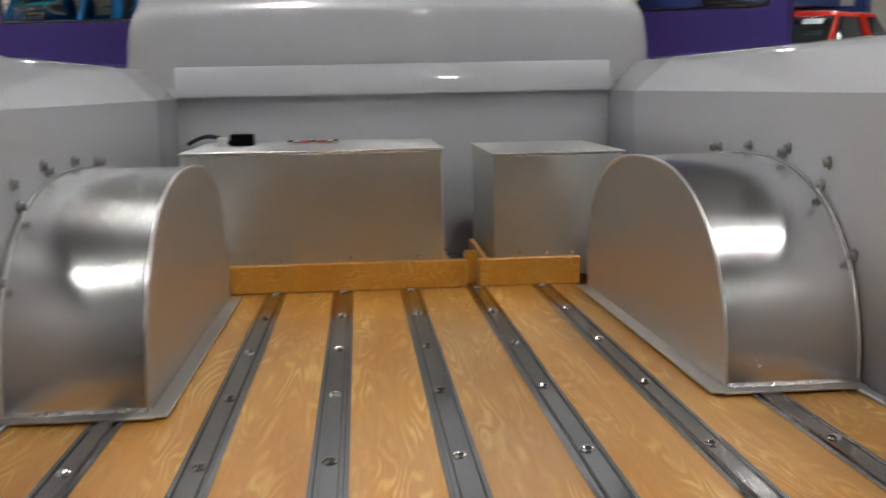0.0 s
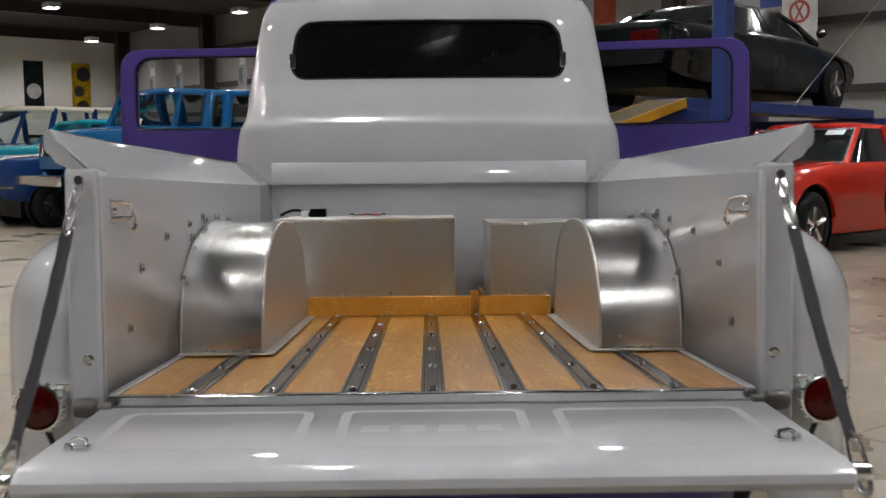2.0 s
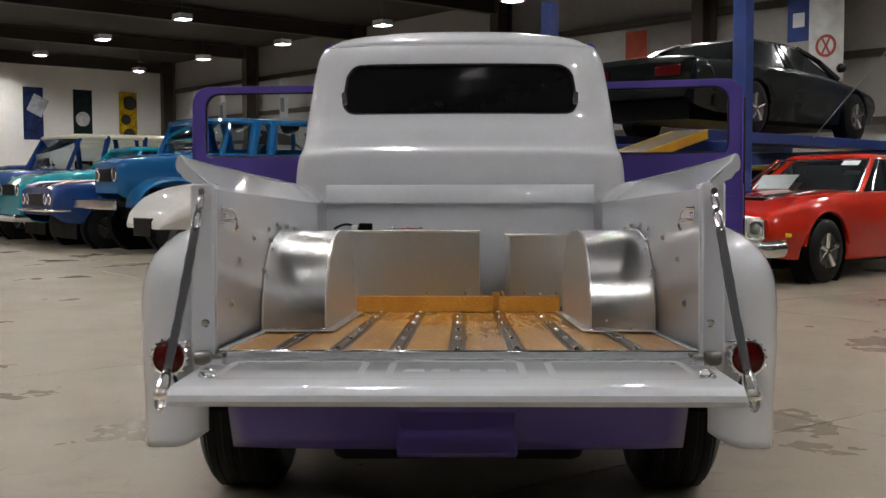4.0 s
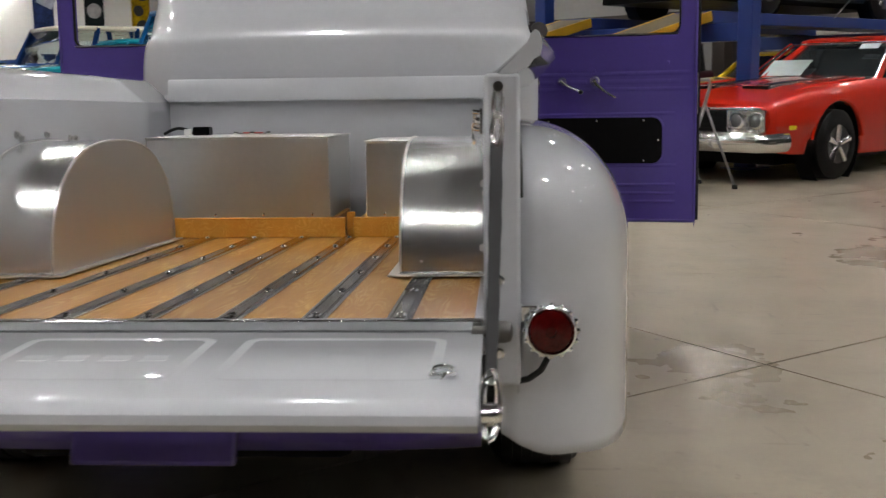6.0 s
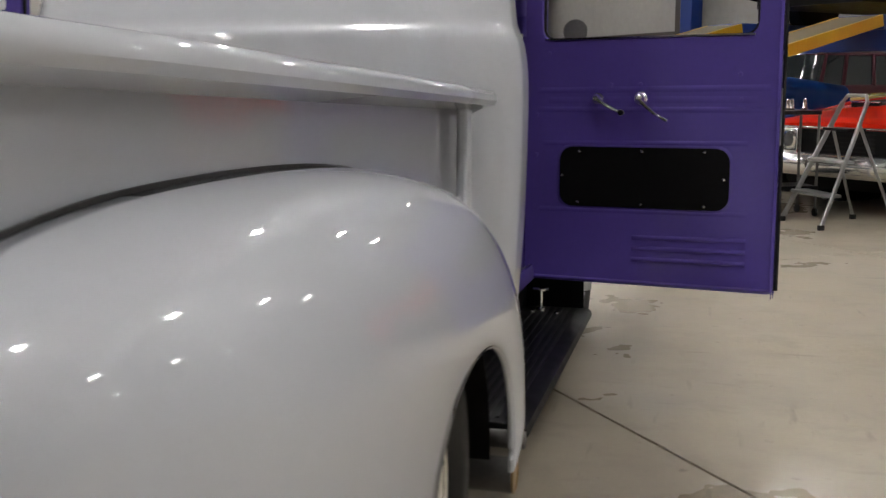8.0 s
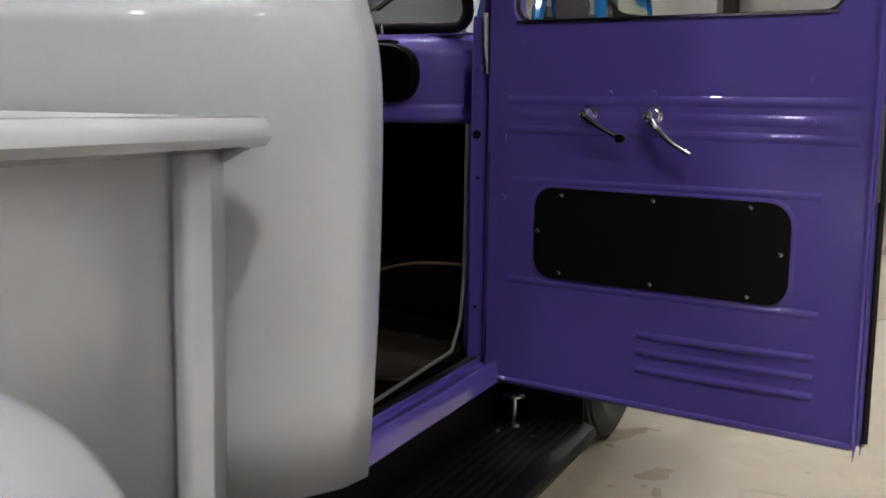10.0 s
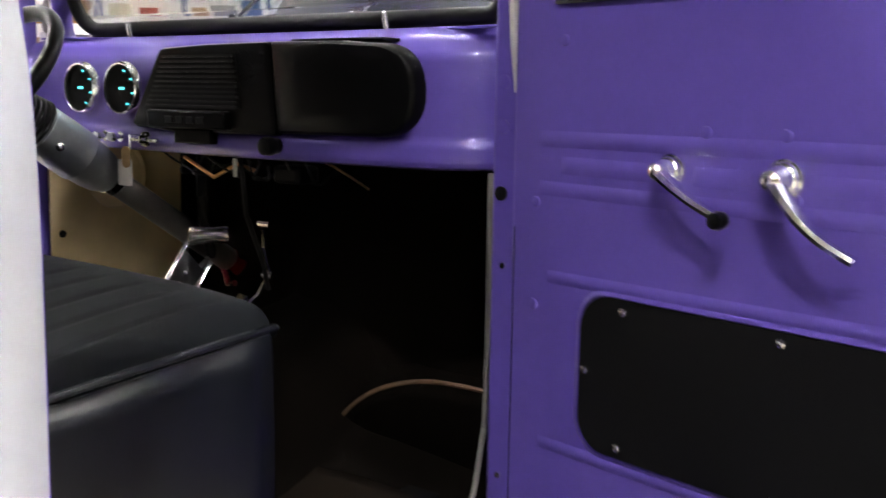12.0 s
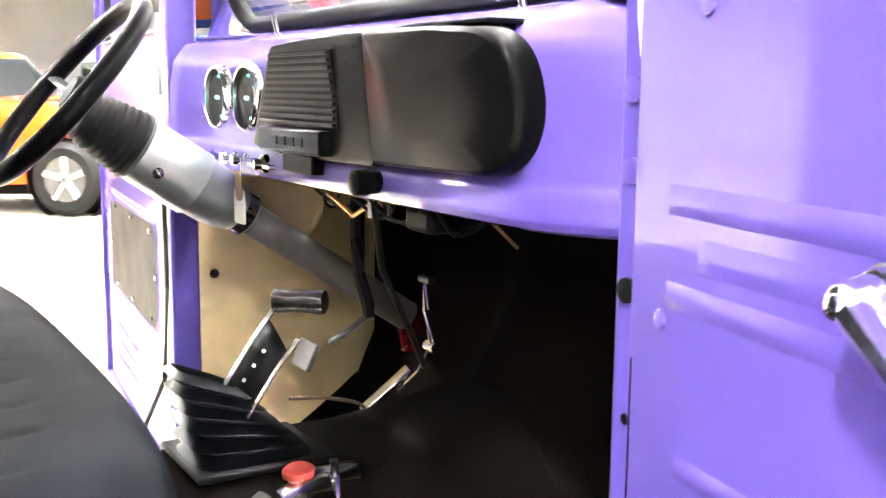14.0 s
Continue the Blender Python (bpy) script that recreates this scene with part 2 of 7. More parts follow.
def concrete_mat(name, color):
    """Sealed concrete: broad mottling, fine grit, dark scuffs and drip stains, one pattern over the whole floor."""
    m = bpy.data.materials.new(name)
    m.use_nodes = True
    nt = m.node_tree
    bs = nt.nodes["Principled BSDF"]
    geo = nt.nodes.new("ShaderNodeNewGeometry")

    def field(scale, detail, stretch, lo, hi, turn=0.0, rough=0.5):
        mp = nt.nodes.new("ShaderNodeMapping")
        mp.inputs["Scale"].default_value, mp.inputs["Rotation"].default_value = stretch, (0, 0, turn)
        nt.links.new(geo.outputs["Position"], mp.inputs["Vector"])
        n = nt.nodes.new("ShaderNodeTexNoise")
        n.inputs["Scale"].default_value, n.inputs["Detail"].default_value, n.inputs["Roughness"].default_value = scale, detail, rough
        nt.links.new(mp.outputs["Vector"], n.inputs["Vector"])
        r = nt.nodes.new("ShaderNodeMapRange")
        r.inputs["From Min"].default_value, r.inputs["From Max"].default_value = lo, hi
        nt.links.new(n.outputs["Fac"], r.inputs["Value"])
        return r.outputs[0]

    def mixed(fac, a, b):
        x = nt.nodes.new("ShaderNodeMix")
        x.data_type = "RGBA"
        nt.links.new(fac, x.inputs["Factor"])
        for key, val in (("A", a), ("B", b)):
            if isinstance(val, tuple):
                x.inputs[key].default_value = (*val, 1)
            else:
                nt.links.new(val, x.inputs[key])
        return x.outputs["Result"]

    broad = field(0.8, 5, (1, 1, 1), 0.34, 0.66, rough=0.65)
    grit = field(38.0, 4, (1, 1, 1), 0.25, 0.75)
    base_c = mixed(broad, (color[0] * 0.78, color[1] * 0.79, color[2] * 0.81), (color[0] * 1.12, color[1] * 1.10, color[2] * 1.06))
    base_c = mixed(grit, base_c, tuple(c * 0.95 for c in color))
    for fac, tone in ((field(1.7, 5, (0.8, 1.2, 1), 0.46, 0.86, 0.6, 0.6), 0.74), (field(4.0, 5, (0.8, 1.3, 1), 0.56, 0.86, -0.3, 0.6), 0.68), (field(3.1, 5, (1, 1, 1), 0.54, 0.84, 0.0, 0.62), 0.72),
                      (field(5.0, 3, (0.5, 3.2, 1), 0.64, 0.80, 0.9), 0.58), (field(5.0, 3, (3.6, 0.6, 1), 0.65, 0.80, 0.35), 0.58), (field(16.0, 2, (1, 1, 1), 0.70, 0.80), 0.50)):
        base_c = mixed(fac, base_c, tuple(c * tone for c in color))
    nt.links.new(base_c, bs.inputs["Base Color"])
    rr = nt.nodes.new("ShaderNodeMapRange")
    rr.inputs["To Min"].default_value, rr.inputs["To Max"].default_value = 0.24, 0.44
    nt.links.new(broad, rr.inputs["Value"])
    nt.links.new(rr.outputs[0], bs.inputs["Roughness"])
    bs.inputs["Specular IOR Level"].default_value = 0.4
    return m


CONCRETE = concrete_mat("sealed_concrete", (0.335, 0.292, 0.226))
JOINT = mat("dark_saw_cut_joint", (0.05, 0.045, 0.04), 0.9)
WALL_WHITE = mat("white_wall_sheet", (0.76, 0.75, 0.73), 0.6, var=0.06, scale=0.5, fine=5)
# darker copy of the white sheet: the east wall's dimmer light as colour
WALL_DIM = mat("dimmed_wall_sheet", (0.28, 0.272, 0.262), 0.6, var=0.12, scale=0.4, fine=6)
# dark grey for the unseen south wall, so that it bounces little light
WALL_DARK = mat("bounce_cut_wall_sheet", (0.16, 0.155, 0.15), 0.6, var=0.1, scale=0.5, fine=5)
CEILING = mat("dark_roof_insulation", (0.035, 0.033, 0.032), 0.9, var=0.3, scale=0.6, fine=6)
GIRDER = mat("dark_brown_steel", (0.035, 0.026, 0.022), 0.6, var=0.2, scale=2)
LAMP_HOUSING = mat("white_lamp_housing", (0.6, 0.6, 0.6), 0.4)
LAMP_GLOW = mat("glowing_lamp_diffuser", (0.9, 0.9, 0.9), 0.5, emit=(1.0, 0.972, 0.94), strength=LAMP_POWER)

# ---- mesh helpers ----


def part(name, bm, material, parent=None, label="", smooth=True, bevel=0.0, solid=0.0):
    """Links a bmesh as one mesh object under a thing or a part."""
    me = bpy.data.meshes.new(name)
    bmesh.ops.recalc_face_normals(bm, faces=bm.faces)
    bm.to_mesh(me)
    bm.free()
    me.materials.append(material)
    if smooth:
        me.shade_smooth()
        me.set_sharp_from_angle(angle=radians(38))
    ob = new(name, me)
    if parent is not None:
        ob.parent = parent
    if label:
        ob["label"] = label
    if solid:
        md = ob.modifiers.new("thickness", "SOLIDIFY")
        md.thickness, md.offset = solid, 0
    if bevel:
        md = ob.modifiers.new("edges", "BEVEL")
        md.width, md.segments, md.limit_method, md.angle_limit = bevel, 2, "ANGLE", radians(40)
    return ob


def empty(name, label, category, m=Matrix(), group="", kind=""):
    ob = new(name)
    ob.empty_display_size = 0.1
    ob.matrix_basis = m
    return tagged(ob, label, category, group, kind)


def B():
    return bmesh.new()


def box(bm, x0, x1, y0, y1, z0, z1, m=None):
    vs = [bm.verts.new((x, y, z)) for x in (x0, x1) for y in (y0, y1) for z in (z0, z1)]
    for f in ((0, 1, 3, 2), (4, 6, 7, 5), (0, 4, 5, 1), (2, 3, 7, 6), (0, 2, 6, 4), (1, 5, 7, 3)):
        bm.faces.new([vs[i] for i in f])
    if m is not None:
        bmesh.ops.transform(bm, matrix=m, verts=vs)
    return bm


def frame_of(axis):
    return Vector(axis).to_track_quat("Z", "Y").to_matrix()


def lathe(bm, profile, origin, axis, n=20, cap=True):
    """profile: (radius, height along axis) pairs."""
    r, o = frame_of(axis), Vector(origin)
    rings = []
    for rad, hgt in profile:
        rings.append([bm.verts.new(o + r @ Vector((rad * math.cos(2 * math.pi * k / n), rad * math.sin(2 * math.pi * k / n), hgt))) for k in range(n)])
    for a, b in zip(rings, rings[1:]):
        for k in range(n):
            bm.faces.new((a[k], a[(k + 1) % n], b[(k + 1) % n], b[k]))
    if cap:
        bm.faces.new(rings[0][::-1])
        bm.faces.new(rings[-1])
    return bm


def cyl(bm, p0, p1, r0, r1=None, n=14):
    p0, p1 = Vector(p0), Vector(p1)
    return lathe(bm, [(r0, 0), (r0 if r1 is None else r1, (p1 - p0).length)], p0, p1 - p0, n)


def tube(bm, pts, r, n=8, flat=1.0, closed=False):
    """A round or flattened tube along points; r: a radius or one for each point."""
    pts = [Vector(p) for p in pts]
    rings, up = [], Vector((0, 0, 1))
    count = len(pts)
    for i, p in enumerate(pts):
        if closed:
            d = pts[(i + 1) % count] - pts[i - 1]
        else:
            d = pts[min(i + 1, count - 1)] - pts[max(i - 1, 0)]
        d.normalize()
        side = d.cross(up)
        if side.length < 0.05:
            side = d.cross(Vector((1, 0, 0)))
        side.normalize()
        top = side.cross(d).normalized()
        rad = r[i] if isinstance(r, (list, tuple)) else r
        rings.append([bm.verts.new(p + side * rad * math.cos(2 * math.pi * k / n) + top * rad * flat * math.sin(2 * math.pi * k / n)) for k in range(n)])
    pairs = list(zip(rings, rings[1:])) + ([(rings[-1], rings[0])] if closed else [])
    for a, b in pairs:
        for k in range(n):
            bm.faces.new((a[k], a[(k + 1) % n], b[(k + 1) % n], b[k]))
    if not closed:
        bm.faces.new(rings[0][::-1])
        bm.faces.new(rings[-1])
    return bm


def surf(bm, nu, nv, fn, wrap_u=False):
    g = [[bm.verts.new(fn(i / (nu if wrap_u else nu - 1), j / (nv - 1))) for j in range(nv)] for i in range(nu)]
    for i in range(nu if wrap_u else nu - 1):
        for j in range(nv - 1):
            k = (i + 1) % nu
            bm.faces.new((g[i][j], g[k][j], g[k][j + 1], g[i][j + 1]))
    return g


def rrect(x0, x1, z0, z1, r, n=6):
    """A rounded rectangle's outline, counter-clockwise from its lower right corner; r: a radius or four."""
    rs = r if isinstance(r, (list, tuple)) else (r, r, r, r)
    out = []
    for (cx, cz, a0), q in zip(((x1, z0, -90), (x1, z1, 0), (x0, z1, 90), (x0, z0, 180)), rs):
        ox, oz = cx + (-q if cx == x1 else q), cz + (q if cz == z0 else -q)
        for k in range(n + 1):
            a = radians(a0 + 90 * k / n)
            out.append((ox + q * math.cos(a), oz + q * math.sin(a)))
    return out


def holed(bm, inner, outer, rings, fn):
    """The ring of surface between two outlines with as many points, carried into space by fn."""
    loops = []
    for k in range(rings + 1):
        f = k / rings
        loops.append([bm.verts.new(fn(a[0] + (b[0] - a[0]) * f, a[1] + (b[1] - a[1]) * f)) for a, b in zip(inner, outer)])
    n = len(inner)
    for a, b in zip(loops, loops[1:]):
        for i in range(n):
            bm.faces.new((a[i], a[(i + 1) % n], b[(i + 1) % n], b[i]))
    return loops


def dense(outline, step):
    """The same closed outline with points no farther apart than step."""
    out = []
    for i, p in enumerate(outline):
        q = outline[(i + 1) % len(outline)]
        n = max(1, int(math.ceil(math.hypot(q[0] - p[0], q[1] - p[1]) / step)))
        out += [(p[0] + (q[0] - p[0]) * k / n, p[1] + (q[1] - p[1]) * k / n) for k in range(n)]
    return out


def slab(bm, outline, fn, d0, d1):
    """A plate with a rounded outline; fn(a, b, depth) carries it into space."""
    lo = [bm.verts.new(fn(a, b, d0)) for a, b in outline]
    hi = [bm.verts.new(fn(a, b, d1)) for a, b in outline]
    n = len(lo)
    for i in range(n):
        bm.faces.new((lo[i], lo[(i + 1) % n], hi[(i + 1) % n], hi[i]))
    bm.faces.new(lo[::-1])
    bm.faces.new(hi)
    return bm


def lerp_table(table, t):
    for (a, va), (b, vb) in zip(table, table[1:]):
        if t <= b:
            f = max(0.0, (t - a) / (b - a))
            return va + (vb - va) * f
    return table[-1][1]


def smooth_table(table, t):
    """Between the rows of a table with a soft start and end at each row's slope."""
    n = len(table)
    for i in range(n - 1):
        a, va = table[i]
        b, vb = table[i + 1]
        if t <= b or i == n - 2:
            f = min(1.0, max(0.0, (t - a) / (b - a)))
            ma = (vb - table[i - 1][1]) / (b - table[i - 1][0]) if i else (vb - va) / (b - a)
            mb = (table[i + 2][1] - va) / (table[i + 2][0] - a) if i + 2 < n else (vb - va) / (b - a)
            w = b - a
            return (2 * f ** 3 - 3 * f * f + 1) * va + (f ** 3 - 2 * f * f + f) * w * ma + (-2 * f ** 3 + 3 * f * f) * vb + (f ** 3 - f * f) * w * mb
    return table[-1][1]


# ---- the hall ----
HALL = 42.0                                   # the hall's turn against the truck, degrees
HM = pose(0, 0, 0, 0, 0, HALL)
U0, U1, V0, V1, EAVE = -24.0, 19.5, -16.0, 41.0, 6.3


def wall(name, x0, x1, y0, y1, material):
    ob = part(name, box(B(), x0, x1, y0, y1, 0, EAVE), material, smooth=False)
    ob.matrix_basis = HM
    return tagged(ob, "metal-clad wall of the showroom hall", "wall", kind="structure")


wall("wall_north", U0, U1 + 0.3, V1, V1 + 0.3, WALL_WHITE)
wall("wall_east", U1, U1 + 0.3, V0, V1, WALL_DIM)
# out of view; kept dark to hold down the fill light
wall("wall_south", U0, U1 + 0.3, V0 - 0.3, V0, WALL_DARK)
wall("wall_west", U0 - 0.3, U0, V0 - 0.3, V1 + 0.3, WALL_WHITE)
ceil = part("ceiling", box(B(), U0 - 0.3, U1 + 0.3, V0 - 0.3, V1 + 0.3, EAVE, EAVE + 0.3), CEILING, smooth=False)
ceil.matrix_basis = HM
tagged(ceil, "dark insulated roof over the hall", "ceiling", kind="structure")

# dark steel frames and girts along the east wall
girt = B()
for z in (0.9, 2.3, 3.7, 5.0):
    box(girt, U1 - 0.16, U1 - 0.004, V0, V1, z, z + 0.16)
ob = part("trim_girts", girt, GIRDER, smooth=False)
ob.matrix_basis = HM
tagged(ob, "dark steel girts across the white wall sheets", "girt", kind="structure")
BAYS = [39.9 - 6.78 * k for k in range(9)]
for v in BAYS:
    c = B()
    box(c, U1 - 0.72, U1 - 0.68, v - 0.16, v + 0.16, 0, EAVE - 0.002)
    box(c, U1 - 0.22, U1 - 0.18, v - 0.16, v + 0.16, 0, EAVE - 0.002)
    box(c, U1 - 0.68, U1 - 0.22, v - 0.012, v + 0.012, 0, EAVE - 0.002)
    ob = part("steel_column", c, GIRDER, smooth=False)
    ob.matrix_basis = HM
    tagged(ob, "dark brown steel I-section column at the wall", "column", "columns along the wall", "structure")
for v in BAYS:
    r = B()
    box(r, U0, U1 - 0.74, v - 0.12, v + 0.12, EAVE - 0.5, EAVE - 0.46)
    box(r, U0, U1 - 0.74, v - 0.12, v + 0.12, EAVE - 0.09, EAVE - 0.05)
    box(r, U0, U1 - 0.74, v - 0.012, v + 0.012, EAVE - 0.46, EAVE - 0.09)
    ob = part("roof_girder", r, GIRDER, smooth=False)
    ob.matrix_basis = HM
    tagged(ob, "dark steel girder under the roof", "girder", "roof girders", "structure")

# concrete slabs with saw-cut joints
SLAB, JX, JY, JTURN = 3.33, 1.626, 2.014, 36.0
base = part("ground", box(B(), -60, 60, -60, 60, -0.3, -0.02), JOINT, smooth=False)
base.matrix_basis = pose(0, 0, 0, 0, 0, JTURN)
tagged(base, "dark base seen in the joints of the concrete floor", "floor", kind="structure")
floor_ob = empty("floor", "stained beige sealed concrete floor with saw-cut joints", "floor", kind="structure")
sl = B()
box(sl, 0.005, SLAB - 0.005, 0.005, SLAB - 0.005, -0.02, 0.0)
first = part("floor_slab", sl, CONCRETE, floor_ob, smooth=False)
first.matrix_basis = pose(JX, JY, 0, 0, 0, JTURN)
for i in range(-13, 13):
    for j in range(-12, 13):
        p = pose(JX, JY, 0, 0, 0, JTURN) @ pose(i * SLAB, j * SLAB, 0)
        w = HM.inverted() @ p.translation
        if (i or j) and U0 - 4 < w.x < U1 + 4 and V0 - 4 < w.y < V1 + 4:
            s = new("floor_slab", first.data)
            s.parent = floor_ob
            s.matrix_basis = p

# high bay lamps in rows under the roof
lamp = empty("high_bay_lamp", "lit white rectangular high bay lamp under the roof", "lamp", group="high bay lamps")
part("housing", box(B(), -0.19, 0.19, -0.23, 0.23, 0.0, 0.09), LAMP_HOUSING, lamp, bevel=0.01)
part("diffuser", box(B(), -0.14, 0.14, -0.18, 0.18, -0.012, -0.001), LAMP_GLOW, lamp, "glowing white diffuser", smooth=False)
# skirt added round the diffuser to cut off light at low angles
b = B()
for x0, x1, y0, y1 in ((-0.19, -0.165, -0.23, 0.23), (0.165, 0.19, -0.23, 0.23), (-0.165, 0.165, -0.23, -0.205), (-0.165, 0.165, 0.205, 0.23)):
    box(b, x0, x1, y0, y1, -0.065, -0.0005)
part("reflector", b, LAMP_HOUSING, lamp, "white skirt added to narrow the lamp's beam", smooth=False)
part("stem", cyl(B(), (0, 0, 0.09), (0, 0, 0.7), 0.012), DARK_METAL, lamp)
LZ = EAVE - 0.7
spots = [(16.6 - 4.8 * r, (1.0, 3.6)[r % 2] + 5.2 * k) for r in range(8) for k in range(-3, 8) if r < 6 or 0 <= k < 5]
spots = [(u, v) for u, v in spots if 0.669 * u + 0.743 * v > -8.0]
lamp.matrix_basis = HM @ pose(*spots[0], LZ)
for u, v in spots[1:]:
    copy_thing(lamp, HM @ pose(u, v, LZ))

# ---- the pickup truck ----
# Built level with its bed floor at z = 0.60, then set down with its nose low.
TRUCK = pose(0, 0, 0.640) @ pose(0, 0, 0, -2.0) @ pose(0, 0, -0.60)
truck = empty("pickup_truck", "vintage grey-white pickup with purple doors and wooden bed, tailgate down", "truck", TRUCK)
ZF, HW = 0.60, 0.6225
SIDES = (1, -1)


def tp(name, bm, material, label="", parent=None, **kw):
    return part(name, bm, material, truck if parent is None else parent, label, **kw)


# bed side: inner sheet, sloping rolled rail, outer sheet
RAIL = [(HW, 1.018), (0.700, 1.087), (0.716, 1.101), (0.735, 1.107), (0.752, 1.104), (0.764, 1.092), (0.766, 1.078), (0.756, 1.066), (0.735, 1.062), (0.682, 1.052)]


def trimmed(x, y):
    """The rail's roll runs out towards the tail."""
    top = 0.722 + 0.11 * max(0.0, y)
    return x if x < 0.70 else 0.70 + (x - 0.70) * min(1.0, (top - 0.70) / 0.066)


for s in SIDES:
    b = B()
    prof = [(HW, ZF - 0.06)] + RAIL + [(0.682, 0.47)]
    
    def side_pt(u, v):
        px, pz = prof[round(v * (len(prof) - 1))]
        y = -0.006 + 2.236 * u ** 2
        return (s * trimmed(px, y), y, pz)

    surf(b, 13, len(prof), side_pt)
    side = tp("bed_side", b, PRIMER, "grey-white painted steel bed side with rolled rail", solid=0.003)
    cap = [(HW + 0.004, 1.012)] + RAIL[1:-1] + [(0.70, 1.045)]
    for ya, yb in ((-0.012, -0.004), (2.226, 2.233)):
        b = B()
        slab(b, cap, lambda a, c, d: (s * trimmed(a, d), d, c), ya, yb)
        tp("rail_cap", b, PRIMER, parent=side)
    b = box(B(), *sorted((s * 0.624, s * 0.6855)), -0.014, 0.055, 0.485, 1.035)
    tp("stake_post", b, PRIMER, parent=side, bevel=0.007)
    b = box(B(), *sorted((s * 0.684, s * 0.712)), 2.10, 2.165, 0.50, 1.058)
    tp("stake_pocket", b, PRIMER, parent=side, bevel=0.008)
    # lap flange and folded lip at the foot of the side
    b = box(B(), *sorted((s * 0.604, s * 0.6205)), 0.01, 2.15, ZF + 0.0005, ZF + 0.006)
    tp("side_flange", b, PRIMER, parent=side, bevel=0.002).matrix_basis = pose(0, 0, ZF, -1.26) @ pose(0, 0, -ZF)
    # bolt heads down the inside
    for y, z in ((0.483, 0.887), (0.262, 0.828), (0.725, 0.910), (0.166, 0.711), (0.88, 0.925), (1.27, 0.905), (1.52, 0.86)):
        c = B()
        lathe(c, [(0.011, 0), (0.011, 0.003), (0.007, 0.004), (0.007, 0.009), (0.004, 0.010)], (s * (HW - 0.002), y, z), (-s, 0, 0), 10)
        tp("bolt", c, WORN_METAL, parent=side)
    # tailgate latch
    c = B()
    box(c, *sorted((s * (HW - 0.002), s * (HW - 0.008))), 0.040, 0.064, 0.930, 0.976)
    hx = s * (HW - 0.018)
    tube(c, [(s * (HW - 0.006), 0.052, 0.968), (hx, 0.066, 0.970), (hx, 0.128, 0.966), (hx, 0.142, 0.958), (hx, 0.140, 0.944), (hx, 0.128, 0.938), (hx, 0.066, 0.940), (s * (HW - 0.006), 0.052, 0.938)], 0.0042, 8)
    tube(c, [(hx, 0.136, 0.952), (hx - s * 0.004, 0.150, 0.940), (hx - s * 0.004, 0.152, 0.922), (hx - s * 0.002, 0.142, 0.912), (hx, 0.132, 0.918)], [0.005, 0.0048, 0.0044, 0.004, 0.003], 8)
    lathe(c, [(0.007, 0.0), (0.007, 0.005), (0.003, 0.008)], (s * (HW - 0.008), 0.052, 0.953), (-s, 0, 0), 12)
    tp("tailgate_latch", c, CHROME, "chrome tailgate latch", parent=side, bevel=0.002)
    # hinge on the post
    c = B()
    lathe(c, [(0.010, -0.024), (0.018, -0.020), (0.020, -0.006), (0.020, 0.010), (0.017, 0.020), (0.008, 0.024)], (s * 0.648, -0.034, 0.588), (1, 0, 0), 16)
    cyl(c, (s * 0.60, -0.034, 0.588), (s * 0.63, -0.034, 0.588), 0.010)
    hinge = tp("tailgate_hinge", c, DARK_METAL, "worn metal tailgate hinge", parent=side)
    for z in (0.675, 0.545):
        tp("hinge_bolt", lathe(B(), [(0.011, 0), (0.011, 0.005), (0.007, 0.009)], (s * 0.647, -0.0135, z), (0, -1, 0), 10), CHROME, parent=hinge)

# bulkhead with its folded header
b = box(B(), -HW - 0.02, HW + 0.02, 2.200, 2.208, 0.55, 1.05)
tp("bulkhead", b, PRIMER, "grey-white bulkhead at the head of the bed", smooth=False)
b = B()
hp = [(2.168, 1.022), (2.166, 1.030), (2.180, 1.098), (2.190, 1.107), (2.204, 1.107), (2.204, 1.022)]
slab(b, hp, lambda a, c, d: (d, a, c), -HW + 0.004, HW - 0.004)
tp("bulkhead_header", b, PRIMER, "folded header along the bulkhead")

# the floor falls a little more towards the cab than the rails do
FALL = 0.022
BED = pose(0, 0, ZF, -math.degrees(math.atan(FALL))) @ pose(0, 0, -ZF)

# bed floor: boards, strips with carriage bolts, tail strip
STRIPS = [-0.4685, -0.3125, -0.1565, 0.0, 0.1565, 0.3125, 0.4685]
cuts = [-0.606] + STRIPS + [0.606]
for k in range(8):
    x0 = cuts[k] + (0.0215 if k else 0.0)
    x1 = cuts[k + 1] - (0.0215 if k < 7 else 0.0)
    tp("plank", box(B(), x0, x1, 0.012, 2.195, ZF - 0.022, ZF), PLANK_WOOD, bevel=0.0015).matrix_basis = BED
for x in STRIPS:
    y1 = 2.19
    b = B()
    pr = [(-0.0235, 0.0015), (-0.0235, 0.004), (-0.018, 0.0045), (-0.016, 0.001), (-0.012, 0.001), (-0.010, 0.0065), (0.010, 0.0065), (0.012, 0.001), (0.016, 0.001), (0.018, 0.0045), (0.0235, 0.004), (0.0235, 0.0015)]
    slab(b, pr, lambda a, c, d: (x + a, d, ZF + c - 0.001), 0.014, y1)
    st = tp("bed_strip", b, STEEL, "polished steel bed strip")
    st.matrix_basis = BED
    tp("strip_bed", box(B(), x - 0.0215, x + 0.0215, 0.012, y1, ZF - 0.02, ZF - 0.001), RUBBER, parent=st, smooth=False)
    for y in (0.040, 0.349, 0.654, 0.96, 1.265, 1.555):
        c = B()
        lathe(c, [(0.0095, 0), (0.0090, 0.0022), (0.006, 0.0042), (0.002, 0.005)], (x, y, ZF + 0.0055), (0, 0, 1), 12)
        tp("bolt", c, CHROME, parent=st)
